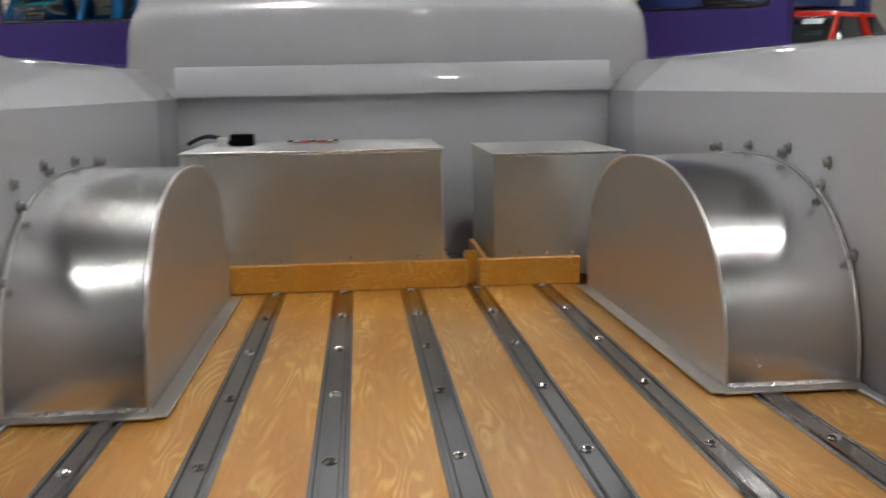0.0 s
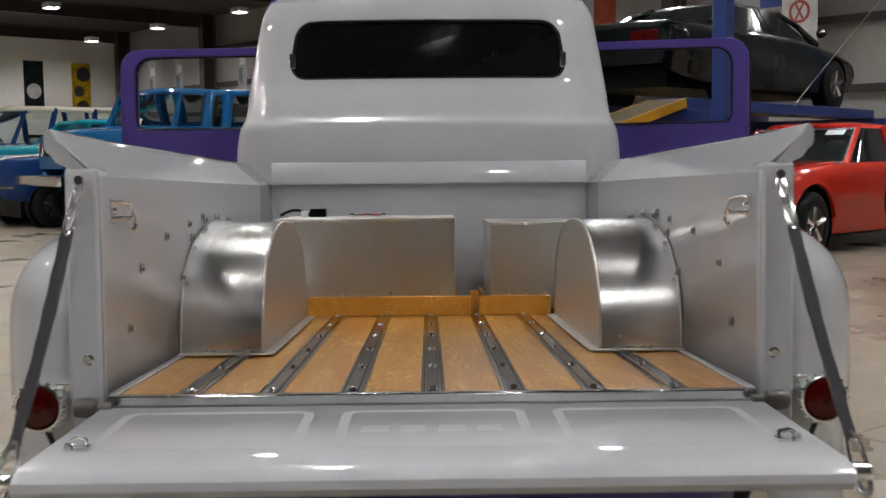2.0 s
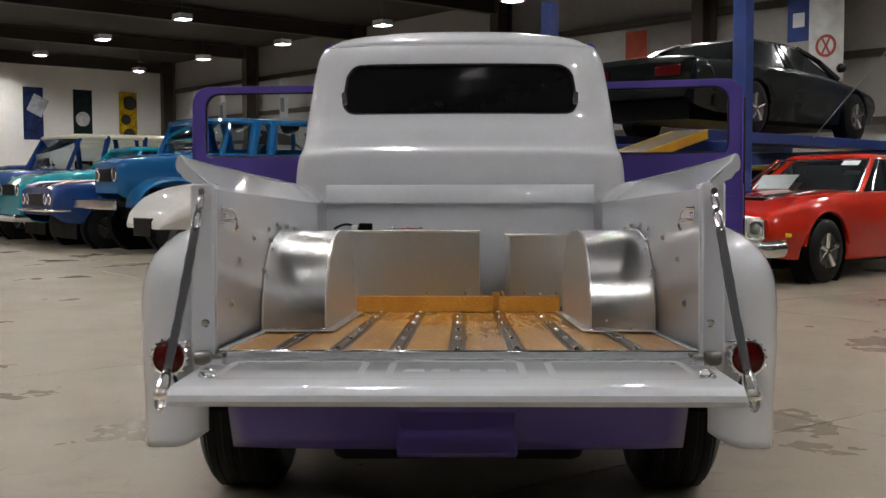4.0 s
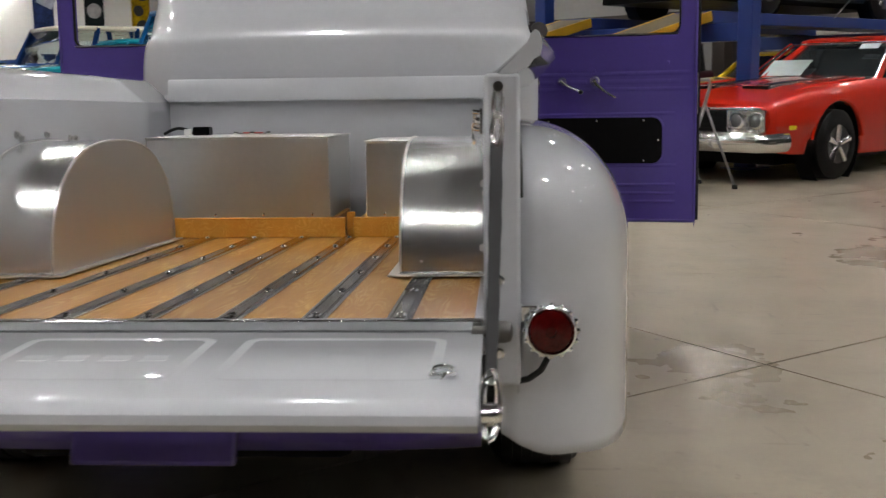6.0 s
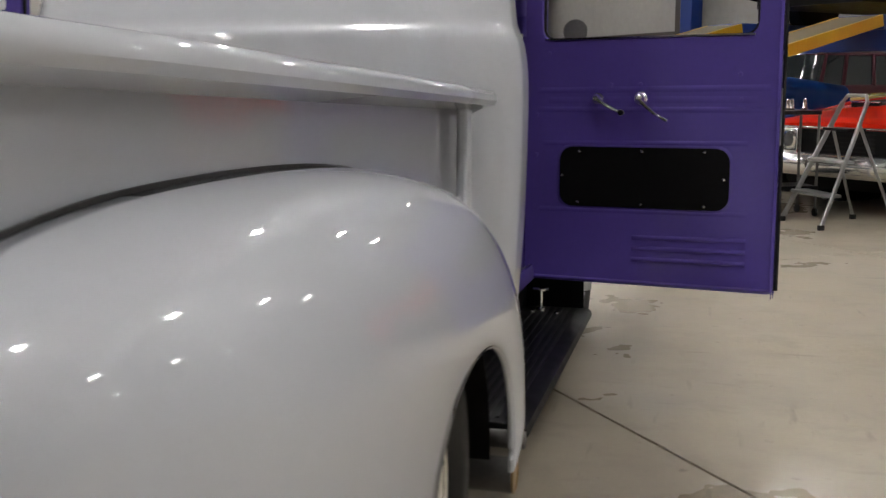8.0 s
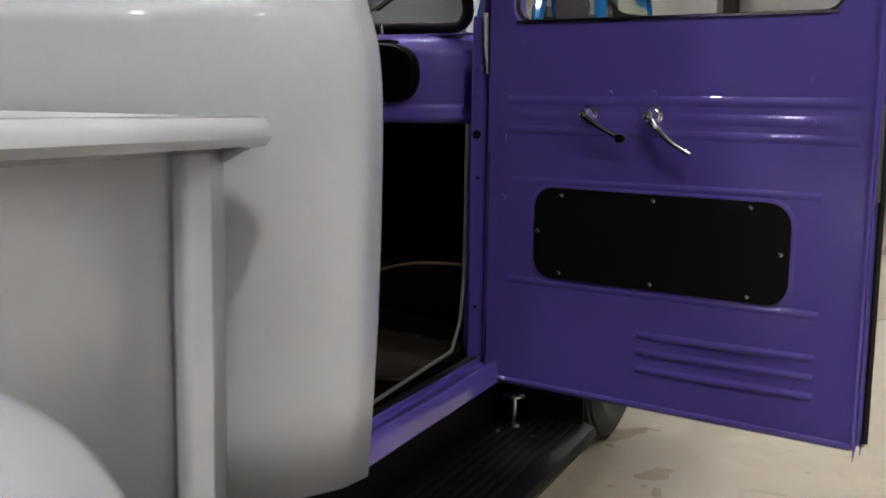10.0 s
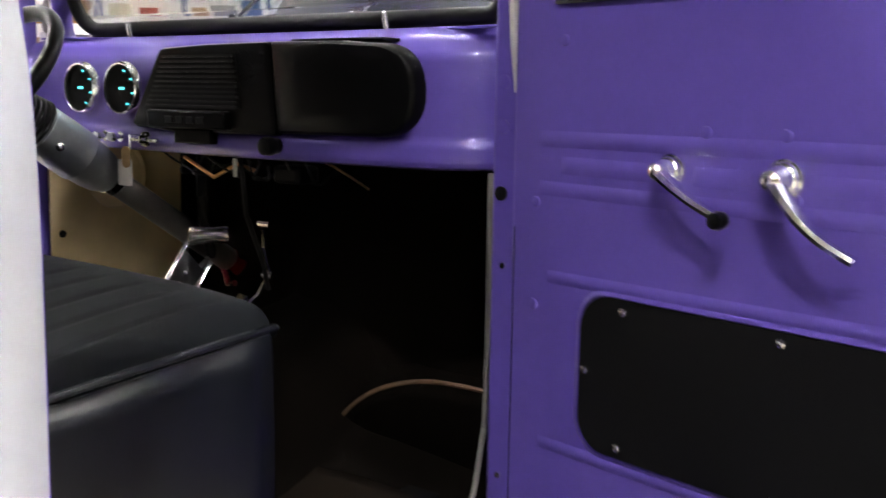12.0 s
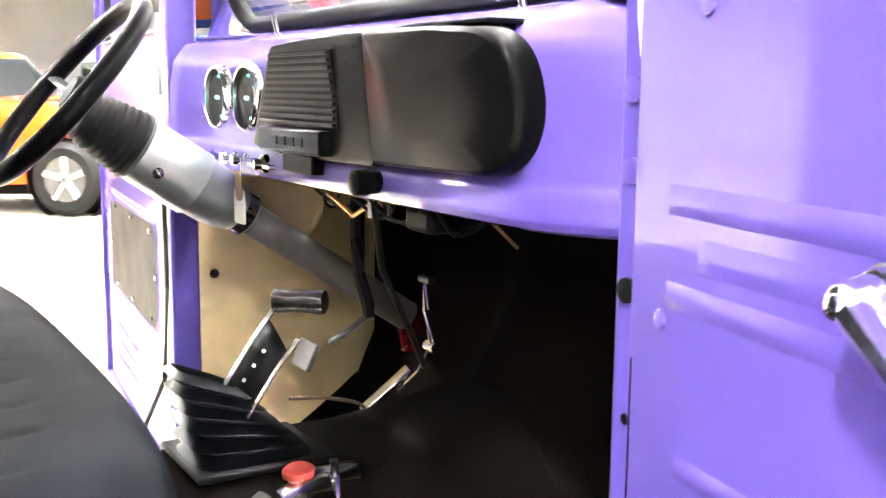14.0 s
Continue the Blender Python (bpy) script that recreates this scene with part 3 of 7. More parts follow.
b = box(B(), -HW + 0.004, HW - 0.004, -0.010, 0.0115, ZF - 0.03, ZF + 0.004)
tp("tail_strip", b, STEEL, "steel strip across the end of the bed floor", bevel=0.003)
b = box(B(), -0.64, 0.64, 0.012, 2.20, ZF - 0.05, ZF - 0.0225)
tp("bed_floor_frame", b, DARK_METAL, "dark frame under the bed boards", smooth=False).matrix_basis = BED

# aluminium wheel tubs: half drum with welded side plates and flange
TY, TA, TH = 1.062, 0.472, 0.300
for s in SIDES:
    x0, x1 = s * 0.415, s * 0.6195

    def arch(k, r=0.0):
        a = math.pi * k
        ca, sa = math.cos(a), math.sin(a)
        e = 0.80
        y = TY - (TA + r) * math.copysign(abs(ca) ** e, ca)
        return y, ZF + 0.004 - FALL * y + (TH + FALL * TY + r) * abs(sa) ** e

    b = B()
    surf(b, 41, 6, lambda u, v: (x0 + (x1 - x0) * v, *arch(u)))
    tub = tp("wheel_tub", b, ALU, "bright brushed aluminium wheel tub")
    b = B()
    pts = [arch(k / 40, -0.0015) for k in range(41)]
    slab(b, pts, lambda a, c, d: (d, a, c), x0 + s * 0.001, x0 + s * 0.004)
    tp("side_plate", b, ALU_DULL, "flat aluminium side plate", parent=tub, smooth=False)
    b = B()
    tube(b, [(x0 + s * 0.001, *arch(k / 40)) for k in range(41)], 0.0032, 6)
    tube(b, [(x1 - s * 0.003, *arch(k / 40, 0.003)) for k in range(41)], 0.0024, 6, flat=0.6)
    tp("weld_bead", b, BOX_ALU, parent=tub)
    b = B()
    box(b, *sorted((x0 - s * 0.028, x0)), TY - TA - 0.02, TY + TA, ZF + 0.0045, ZF + 0.008)
    box(b, *sorted((x0 - s * 0.010, x1)), TY - TA - 0.026, TY - TA, ZF + 0.0045, ZF + 0.008)
    tp("flange", b, ALU_DULL, parent=tub, bevel=0.001).matrix_basis = BED
    b = B()
    rnd = random.Random(7 + s)
    tube(b, [(x0 + (x1 - x0) * k / 36, TY - TA - 0.001, ZF + 0.009 - FALL * (TY - TA) + 0.0015 * rnd.random()) for k in range(37)], [0.0035 + 0.0025 * rnd.random() for k in range(37)], 6)
    tp("weld_bead", b, ALU, parent=tub)
    for k in (0.16, 0.30, 0.42, 0.5, 0.58, 0.7):
        y, z = arch(k, 0.016)
        c = B()
        lathe(c, [(0.010, 0), (0.010, 0.004), (0.006, 0.005), (0.006, 0.012)], (s * (HW - 0.003), y, z), (-s, 0, 0), 8)
        tp("bolt", c, WORN_METAL, parent=tub)

# aluminium boxes on wooden sills ahead of the tubs
for name, xa, xb, zt in (("aluminium_box", -0.525, 0.085, 0.892), ("aluminium_box", 0.207, 0.520, 0.875)):
    b = box(B(), xa, xb, 1.620, 2.10, 0.585, zt)
    bx = tp(name, b, BOX_ALU, "brushed aluminium sheet box on the wooden sill", bevel=0.003)
    b = box(B(), xa - 0.004, xb + 0.004, 1.616, 2.104, zt + 0.0005, zt + 0.006)
    tp("lid", b, BOX_ALU, "thin aluminium lid", parent=bx, bevel=0.002)
    for k in range(4):
        x = xa + 0.06 + (xb - xa - 0.12) * k / 3
        tp("screw", lathe(B(), [(0.006, 0), (0.005, 0.003), (0.002, 0.004)], (x, 1.6195, 0.640), (0, -1, 0), 8), CHROME, parent=bx)
for xa, xb in ((-0.44, 0.137), (0.165, 0.41)):
    tp("wooden_sill", box(B(), xa, xb, 1.595, 1.620, 0.5655, 0.631), SILL_WOOD, "orange varnished wooden sill board", bevel=0.003)
tp("wooden_sill", box(B(), 0.137, 0.165, 1.64, 1.66, 0.5645, 0.645), SILL_WOOD, "short orange wooden block", bevel=0.003)
for xa, xb in ((0.085, 0.10), (0.18, 0.195)):
    tp("wooden_cleat", box(B(), xa, xb, 1.622, 1.97, 0.565, 0.628), SILL_WOOD, "orange wooden cleat beside the box", bevel=0.003)

# small things on the long box lid
conn = B()
box(conn, -0.437, -0.378, 1.86, 1.91, 0.8995, 0.930)
co = tp("relay_block", conn, BLACK_TRIM, "black plastic relay block on the box lid", bevel=0.004)
tube_pts = [(-0.437 - 0.11 * k / 10, 1.885, 0.905 + 0.020 * math.sin(math.pi * k / 10)) for k in range(11)]
tp("cable", tube(B(), tube_pts, 0.0055), RUBBER, parent=co)
tp("clip", box(B(), -0.47, -0.445, 1.865, 1.885, 0.8995, 0.922), WHITE_PLASTIC, "white plastic clip", parent=co, bevel=0.003)
hd = B()
cyl(hd, (-0.285, 1.88, 0.9030), (-0.165, 1.88, 0.9030), 0.004)
for x in (-0.285, -0.228, -0.17):
    lathe(hd, [(0.006, -0.008), (0.0065, 0), (0.006, 0.008)], (x, 1.88, 0.9052), (1, 0, 0), 10)
hb = tp("lid_handle", hd, CHROME, "small chrome and red handle on the box lid")
tp("grip", cyl(B(), (-0.26, 1.878, 0.907), (-0.19, 1.878, 0.907), 0.003), RED_PLASTIC, parent=hb)

# tailgate, folded down level
GZ = 0.585
b = B()
gp = [(-0.018, GZ - 0.030), (-0.022, GZ - 0.002), (-0.03, GZ + 0.001), (-0.435, GZ - 0.006), (-0.455, GZ - 0.010), (-0.470, GZ - 0.022), (-0.473, GZ - 0.035), (-0.464, GZ - 0.047), (-0.445, GZ - 0.051), (-0.43, GZ - 0.045), (-0.03, GZ - 0.038)]
slab(b, gp, lambda a, c, d: (d, a, c), -0.620, 0.620)
gate = tp("tailgate", b, PRIMER, "glossy grey-white tailgate folded down flat")
for xa, xb in ((-0.56, -0.215), (-0.165, 0.165), (0.215, 0.56)):
    b = B()
    out, inn = rrect(xa, xb, -0.36, -0.075, 0.03, 4), rrect(xa + 0.018, xb - 0.018, -0.342, -0.093, 0.016, 4)
    mid = rrect(xa + 0.009, xb - 0.009, -0.351, -0.084, 0.022, 4)
    fz = lambda y: GZ + 0.001 + (y + 0.03) * 0.017
    for la, lb, za, zb in ((out, mid, 0.0004, 0.0007), (mid, inn, 0.0007, 0.0004)):
        va = [b.verts.new((p[0], p[1], fz(p[1]) + za)) for p in la]
        vb = [b.verts.new((p[0], p[1], fz(p[1]) + zb)) for p in lb]
        for i in range(len(va)):
            b.faces.new((va[i], va[(i + 1) % len(va)], vb[(i + 1) % len(va)], vb[i]))
    tp("pressed_bead", b, PRIMER, parent=gate)
for k, w in enumerate((0.05, 0.045, 0.05, 0.045)):
    x = -0.125 + 0.066 * k
    tp("pressed_mark", box(B(), x, x + w, -0.235, -0.195, GZ - 0.006, GZ - 0.0018), PRIMER, "plain pressed mark", parent=gate, bevel=0.002)
for s in SIDES:
    c = B()
    box(c, *sorted((s * 0.545, s * 0.585)), -0.345, -0.325, GZ - 0.004, GZ + 0.004)
    tube(c, [(s * 0.55, -0.335, GZ + 0.003), (s * 0.553, -0.333, GZ + 0.012), (s * 0.568, -0.33, GZ + 0.014), (s * 0.580, -0.325, GZ + 0.007)], 0.004)
    tube(c, [(s * 0.565, -0.36, GZ), (s * 0.571, -0.358, GZ + 0.009), (s * 0.580, -0.347, GZ + 0.008)], 0.0034)
    tp("gate_hook", c, CHROME, "small chrome hook", parent=gate, bevel=0.002)
    # strap: ring, carabiner, webbing, lower hook
    top, low = Vector((s * 0.648, -0.034, 1.012)), Vector((s * 0.636, -0.450, 0.560))
    d = low - top
    c = B()
    lathe(c, [(0.009, -0.02), (0.009, 0.012)], top, (0, -1, 0), 10)
    ring = lambda f0, f1, w: [top + d * (f0 + (f1 - f0) * (0.5 - 0.5 * math.cos(2 * math.pi * k / 20))) + Vector((w * math.sin(2 * math.pi * k / 20), 0, 0)) for k in range(20)]
    tube(c, ring(0.0, 0.12, 0.0065), 0.0042, 6, closed=True)
    tube(c, ring(0.10, 0.22, 0.0075), 0.0048, 6, closed=True)
    strap = tp("tailgate_strap", c, CHROME, "black webbing strap with chrome carabiner holding the tailgate")
    b = B()
    n = 44
    rows = []
    for k in range(n):
        f = 0.205 + 0.70 * k / (n - 1)
        p = top + d * f + Vector((0, 0, -0.012 * math.sin(math.pi * k / (n - 1))))
        tw = radians(28) + radians(7 * math.sin(k * 0.35)) + radians(20) * min(1.0, max(0.0, (k - 16) / 12))
        w = 0.0108 + 0.0005 * math.sin(k * 0.9)
        sx = Vector((math.cos(tw), math.sin(tw) * 0.5, math.sin(tw) * 0.35)).normalized()
        nn = sx.cross(d).normalized() * 0.004
        rows.append([b.verts.new(p + sx * w + nn), b.verts.new(p + sx * w - nn), b.verts.new(p - sx * w - nn), b.verts.new(p - sx * w + nn)])
    for a, c2 in zip(rows, rows[1:]):
        for i in range(4):
            b.faces.new((a[i], a[(i + 1) % 4], c2[(i + 1) % 4], c2[i]))
    b.faces.new(rows[0])
    b.faces.new(rows[-1][::-1])
    tp("webbing", b, STRAP, "black twisted webbing", parent=strap)
    c = B()
    tube(c, ring(0.89, 1.06, 0.012), 0.005, 6, closed=True)
    lathe(c, [(0.016, -0.012), (0.016, 0.010), (0.010, 0.016)], low, (s, 0, 0), 12)
    tp("lower_ring", c, CHROME, parent=strap)

# roll pan with plate recess
b = B()
surf(b, 25, 8, lambda u, v: (-0.612 + 1.224 * u, 0.02 + 0.10 * (1 - v) ** 1.4 + 0.03 * abs(2 * u - 1) ** 4, 0.322 + 0.218 * v))
tp("roll_pan", b, PURPLE, "glossy purple roll pan under the tailgate", solid=0.004)
tp("plate_recess", box(B(), -0.157, 0.157, 0.0, 0.03, -0.09, 0.09, pose(0, 0.045, 0.41, -24)), PURPLE, "purple plate mount", bevel=0.008)

# rear fenders
BACK = [(0.0, 0.022, 0.350), (0.10, 0.022, 0.50), (0.20, 0.022, 0.68), (0.26, 0.027, 0.775), (0.31, 0.055, 0.840), (0.36, 0.122, 0.885), (0.41, 0.235, 0.914), (0.48, 0.43, 0.938), (0.57, 0.74, 0.949), (0.66, 1.04, 0.946), (0.74, 1.30, 0.929), (0.81, 1.54, 0.893), (0.88, 1.74, 0.820), (0.94, 1.87, 0.70), (1.0, 1.93, 0.50)]
BY, BZ = [(r[0], r[1]) for r in BACK], [(r[0], r[2]) for r in BACK]


def back(a):
    return Vector((smooth_table(BY, a), smooth_table(BZ, a)))


# the fender's widest line
OUT = [(0.00, 0.44, 0.345), (0.10, 0.44, 0.480), (0.20, 0.445, 0.600), (0.31, 0.47, 0.670), (0.41, 0.54, 0.707), (0.48, 0.63, 0.721), (0.57, 0.80, 0.731), (0.66, 1.03, 0.729), (0.74, 1.25, 0.713), (0.81, 1.42, 0.677), (0.88, 1.55, 0.615), (0.94, 1.63, 0.545), (1.00, 1.66, 0.420)]
OY, OZ = [(r[0], r[1]) for r in OUT], [(r[0], r[2]) for r in OUT]


FLANK = radians(72)         # where the flank passes from the crown to the skirt


def fender_point(a, v, s):
    p, o = back(a), Vector((smooth_table(OY, a), smooth_table(OZ, a)))
    wide = 0.252 + 0.012 * min(1.0, max(0.0, (a - 0.2) / 0.3))
    if v < 0.6:
        f = v / 0.6 * FLANK
        k = (1 - math.cos(f) ** 0.72) / (1 - math.cos(FLANK) ** 0.72)
        q = p + (o - p) * k
        x = 0.684 + wide * math.sin(f) ** 0.85
    else:
        f = (v - 0.6) / 0.4
        ang = math.pi * min(1, max(0, (a - 0.04) / 0.94))
        w = Vector((1.165 - 0.325 * math.cos(ang), 0.315 + 0.320 * math.sin(ang) ** 0.8))
        q = o + (w - o) * f
        x = 0.684 + wide * math.sin(FLANK + (radians(104) - FLANK) * f) ** 0.85
    # rounded lower corners, and a foot that reaches in below the bed
    near = max(0.0, 1 - a / 0.16)
    z = q.y + (0.075 * max(0.0, (0.80 - x) / 0.14) ** 2 - 0.040 * max(0.0, (x - 0.80) / 0.13) - 0.012) * near
    if v < 0.6:
        x -= 0.034 * min(1.0, near * 2) * (1 - v / 0.6)
    return (s * x, q.x, z)


for s in SIDES:
    b = B()
    surf(b, 73, 25, lambda u, v: fender_point(u, v, s))
    fen = tp("rear_fender", b, PRIMER, "bulbous glossy grey-white rear fender", solid=0.004)
    b = B()
    tube(b, [(s * 0.686, *(back(0.288 + 0.432 * k / 40) + Vector((0, 0.003)))) for k in range(41)], [0.0052 * min(1, 0.25 + (40 - k) / 8) for k in range(41)], 6)
    tp("welt", b, RUBBER, "black rubber welt between fender and bed side", parent=fen)
    b = B()
    edge = [fender_point(k / 60, 1.0, s) for k in range(61)]
    tube(b, [(p[0] - s * 0.004, p[1], p[2]) for p in edge], 0.006, 6)
    tp("rolled_lip", b, PRIMER, parent=fen)
    # tail lamp
    o = Vector((s * 0.738, -0.008, 0.588))
    c = B()
    lathe(c, [(0.026, -0.05), (0.030, 0.0), (0.043, 0.012), (0.047, 0.020), (0.045, 0.027), (0.041, 0.029), (0.039, 0.024)], o, (0, -1, 0), 28, cap=False)
    tl = tp("tail_lamp", c, CHROME, "round red tail lamp in a scalloped chrome rim", parent=fen)
    c = B()
    lathe(c, [(0.0395, 0.024), (0.036, 0.030), (0.024, 0.034), (0.009, 0.036), (0.008, 0.033), (0.0, 0.033)], o, (0, -1, 0), 28, cap=False)
    c2 = tp("lens", c, RED_LENS, "dark red glass lens", parent=tl)
    for k in range(16):
        c = B()
        a = 2 * math.pi * k / 16
        p = o + Vector((0.0455 * math.cos(a), -0.021, 0.0455 * math.sin(a)))
        lathe(c, [(0.0055, -0.008), (0.0060, 0.0), (0.004, 0.004), (0.001, 0.0055)], p, (0, -1, 0), 8)
        tp("rim_bead", c, CHROME, parent=tl)
    c = box(B(), *sorted((s * 0.685, s * 0.715)), -0.01, 0.03, 0.60, 0.63)
    tp("lamp_bracket", c, CHROME, parent=tl, bevel=0.003)
    tp("lamp_cable", tube(B(), [(s * 0.735, 0.005, 0.535), (s * 0.722, -0.004, 0.512), (s * 0.70, 0.0, 0.495), (s * 0.675, 0.02, 0.485)], 0.006), RUBBER, parent=tl)
    # rear wheel
    for yw, xw, zr, wide, nm in ((1.08, 0.742, 0.358, 0.26, "rear_wheel"), (4.05, 0.745, 0.31, 0.20, "front_wheel")):
        zc = zr - 0.045 + 0.0384 * yw
        c = B()
        h = wide / 2
        lathe(c, [(0.20, -h * 0.8), (0.24, -h), (zr - 0.05, -h), (zr - 0.012, -h * 0.82), (zr, -h * 0.5), (zr, h * 0.5), (zr - 0.012, h * 0.82), (zr - 0.05, h), (0.24, h), (0.20, h * 0.8)], (s * xw, yw, zc), (s, 0, 0), 40, cap=False)
        wh = tp(nm, c, RUBBER, "black ribbed tyre on a chrome rim")
        for q in (-0.30, -0.10, 0.10, 0.30):
            c = B()
            lathe(c, [(zr - 0.002, q * wide - 0.016), (zr + 0.004, q * wide - 0.013), (zr + 0.004, q * wide + 0.013), (zr - 0.002, q * wide + 0.016)], (s * xw, yw, zc), (s, 0, 0), 40, cap=False)
            tp("tread_rib", c, RUBBER, parent=wh)
        c = B()
        lathe(c, [(0.0, h * 0.25), (0.05, h * 0.3), (0.06, h * 0.1), (0.15, h * 0.05), (0.18, h * 0.5), (0.205, h * 0.85), (0.212, h * 0.8), (0.20, h * 0.3), (0.20, -h * 0.8)], (s * xw, yw, zc), (s, 0, 0), 32, cap=False)
        tp("rim", c, CHROME, parent=wh)
    # dark inner liner above the rear tyre
    c = B()
    surf(c, 17, 3, lambda u, v: (s * (0.60 + 0.285 * v), 1.12 - 0.42 * math.cos(math.pi * u), 0.32 + 0.40 * math.sin(math.pi * u)))
    tp("wheel_liner", c, BLACK_PANEL, "black inner wheel liner")

# frame rails and axle hidden under the truck
b = B()
for s in SIDES:
    box(b, *sorted((s * 0.36, s * 0.43)), 0.22, 4.5, 0.36, 0.50)
cyl(b, (-0.62, 1.12, 0.34), (0.62, 1.12, 0.34), 0.05)
tp("chassis", b, BLACK_PANEL, "black chassis under the bed", smooth=False)
# unseen black shapes from here to the cab, added to keep light from below
tp("fuel_tank", box(B(), -0.352, 0.352, 0.20, 0.78, 0.27, 0.545), BLACK_PANEL, "added black block between the frame rails that stops stray light", bevel=0.03)
b = lathe(B(), [(0.05, -0.16), (0.10, -0.10), (0.135, 0.0), (0.10, 0.10), (0.05, 0.16)], (0, 1.12, 0.34), (1, 0, 0), 20)
cyl(b, (0, 1.10, 0.34), (0, 2.95, 0.40), 0.04)
tp("differential", b, BLACK_PANEL, "added black axle shape that stops stray light")
for s in SIDES:
    b = tube(B(), [(s * 0.24, 3.3, 0.30), (s * 0.24, 2.6, 0.27), (s * 0.24, 1.9, 0.26)], [0.07, 0.09, 0.07], 16, flat=0.7)
    tp("muffler", b, DARK_METAL, "added dark tube under the cab that stops stray light")
tp("underfloor", box(B(), -0.60, 0.60, 2.24, 4.40, 0.40, 0.436), BLACK_PANEL, "added black sheet under the cab that stops stray light", smooth=False)

# cab shell
HWT = [(0.48, 0.785), (0.75, 0.802), (1.05, 0.808), (1.16, 0.806), (1.225, 0.798), (1.255, 0.790), (1.28, 0.779), (1.305, 0.770), (1.36, 0.762), (1.45, 0.750), (1.66, 0.724), (1.76, 0.705), (1.83, 0.665)]
YRT = [(0.48, 2.235), (1.05, 2.235), (1.12, 2.227), (1.20, 2.230), (1.25, 2.234), (1.264, 2.238), (1.272, 2.245), (1.280, 2.257), (1.288, 2.267), (1.302, 2.277), (1.36, 2.309), (1.45, 2.365), (1.70, 2.455), (1.78, 2.495), (1.83, 2.54)]
YJT = [(0.48, 2.50), (1.25, 2.50), (1.45, 2.54), (1.70, 2.62), (1.83, 2.67)]


def cab_back(u, z):
    """u from -1 (left door post) over the rear to 1 (right door post)."""
    w, y0, yj = smooth_table(HWT, z), smooth_table(YRT, z), lerp_table(YJT, z)
    r = 0.26
    su, au = math.copysign(1, u), abs(u)
    if au < 0.62:
        return Vector((u / 0.62 * (w - r), y0 + 0.035 * (u / 0.62) ** 2 * 0.8, z))
    f = (au - 0.62) / 0.38 * math.pi / 2
    ys = y0 + 0.028
    return Vector((su * (w - r + r * math.sin(f)), ys + (yj - ys) * (1 - math.cos(f)), z))


b = B()
zs = [0.48, 0.62, 0.76, 0.90, 1.02, 1.08, 1.13, 1.17, 1.20, 1.22, 1.235, 1.248, 1.258, 1.264, 1.268, 1.272, 1.276, 1.280, 1.284, 1.288, 1.295, 1.303, 1.315, 1.33, 1.35, 1.37]
# window ring: the hole in (u, z), widened to the patch's rectangle
hole = dense(rrect(-0.70, 0.70, 1.452, 1.702, 0.07, 10), 0.05)
npt = len(hole)


def outer_of(p, x0, x1, z0, z1):
    cx, cz = (x0 + x1) / 2, (z0 + z1) / 2
    dx, dz = p[0] - cx, p[1] - cz
    k = min((x1 - x0) / 2 / abs(dx) if abs(dx) > 1e-9 else 1e9, (z1 - z0) / 2 / abs(dz) if abs(dz) > 1e-9 else 1e9)
    return (cx + dx * k, cz + dz * k)


outer = [outer_of(p, -1, 1, 1.37, 1.81) for p in hole]
# the rectangle's own corners take the nearest points
for c in ((-1, 1.37), (1, 1.37), (-1, 1.81), (1, 1.81)):
    i = min(range(npt), key=lambda k: (outer[k][0] - c[0]) ** 2 + (outer[k][1] - c[1]) ** 2 * 4)
    outer[i] = c
loops = holed(b, hole, outer, 12, cab_back)
us = sorted({round(p[0], 6) for p in outer if abs(p[1] - 1.37) < 1e-6})
g = [[b.verts.new(cab_back(u, z)) for z in zs] for u in us]
for i in range(len(us) - 1):
    for j in range(len(zs) - 1):
        b.faces.new((g[i][j], g[i + 1][j], g[i + 1][j + 1], g[i][j + 1]))
# the hole's folded edge
fold = [b.verts.new(cab_back(*p) + Vector((0, 0.022, 0))) for p in hole]
for i in range(npt):
    b.faces.new((loops[0][i], fold[i], fold[(i + 1) % npt], loops[0][(i + 1) % npt]))
bmesh.ops.remove_doubles(b, verts=b.verts, dist=0.0004)
cab = tp("cab_shell", b, PRIMER, "rounded glossy grey-white cab back", solid=0.003)


def roof_point(u, v):
    # u across, v from the rear seam to the windscreen header
    a = -1 + 2 * u
    r = cab_back(a, 1.81)
    front = Vector((a * 0.56, 3.36 - 0.05 * a * a, 1.80))
    f = v
    q = r.lerp(front, f)
    lift = math.sin(math.pi * min(1.0, 0.10 + 0.78 * f)) ** 0.7 - math.sin(math.pi * 0.10) ** 0.7
    q.z += 0.13 * max(0.0, lift) * (1 - abs(a) ** 3.2) + 0.05 * (1 - abs(a) ** 6) * min(1, f * 8) * (1 - f) ** 0.5
    return q


b = B()
surf(b, 49, 20, roof_point)
tp("roof", b, PRIMER, "rounded grey-white cab roof", parent=cab, solid=0.003)
b = B()
tube(b, [cab_back(-1 + 2 * k / 60, 1.806) + Vector((0, -0.001, 0)) for k in range(61)], 0.0032, 6)
tp("drip_seam", b, PRIMER, parent=cab)
b = B()
slab(b, hole, lambda a, c, d: cab_back(a, c) + Vector((0, d, 0)), 0.014, 0.019)
tp("rear_window", b, TINT, "dark tinted rear window glass", parent=cab, smooth=False)
b = B()
tube(b, [cab_back(*p) + Vector((0, 0.006, 0)) for p in hole], 0.0075, 8, closed=True)
tp("window_gasket", b, RUBBER, "black rubber gasket", parent=cab)
for s in SIDES:
    b = box(B(), *sorted((s * 0.545, s * 0.57)), 2.395, 2.400, 1.50, 1.56)
    tp("window_latch", b, CHROME, parent=cab, bevel=0.004)

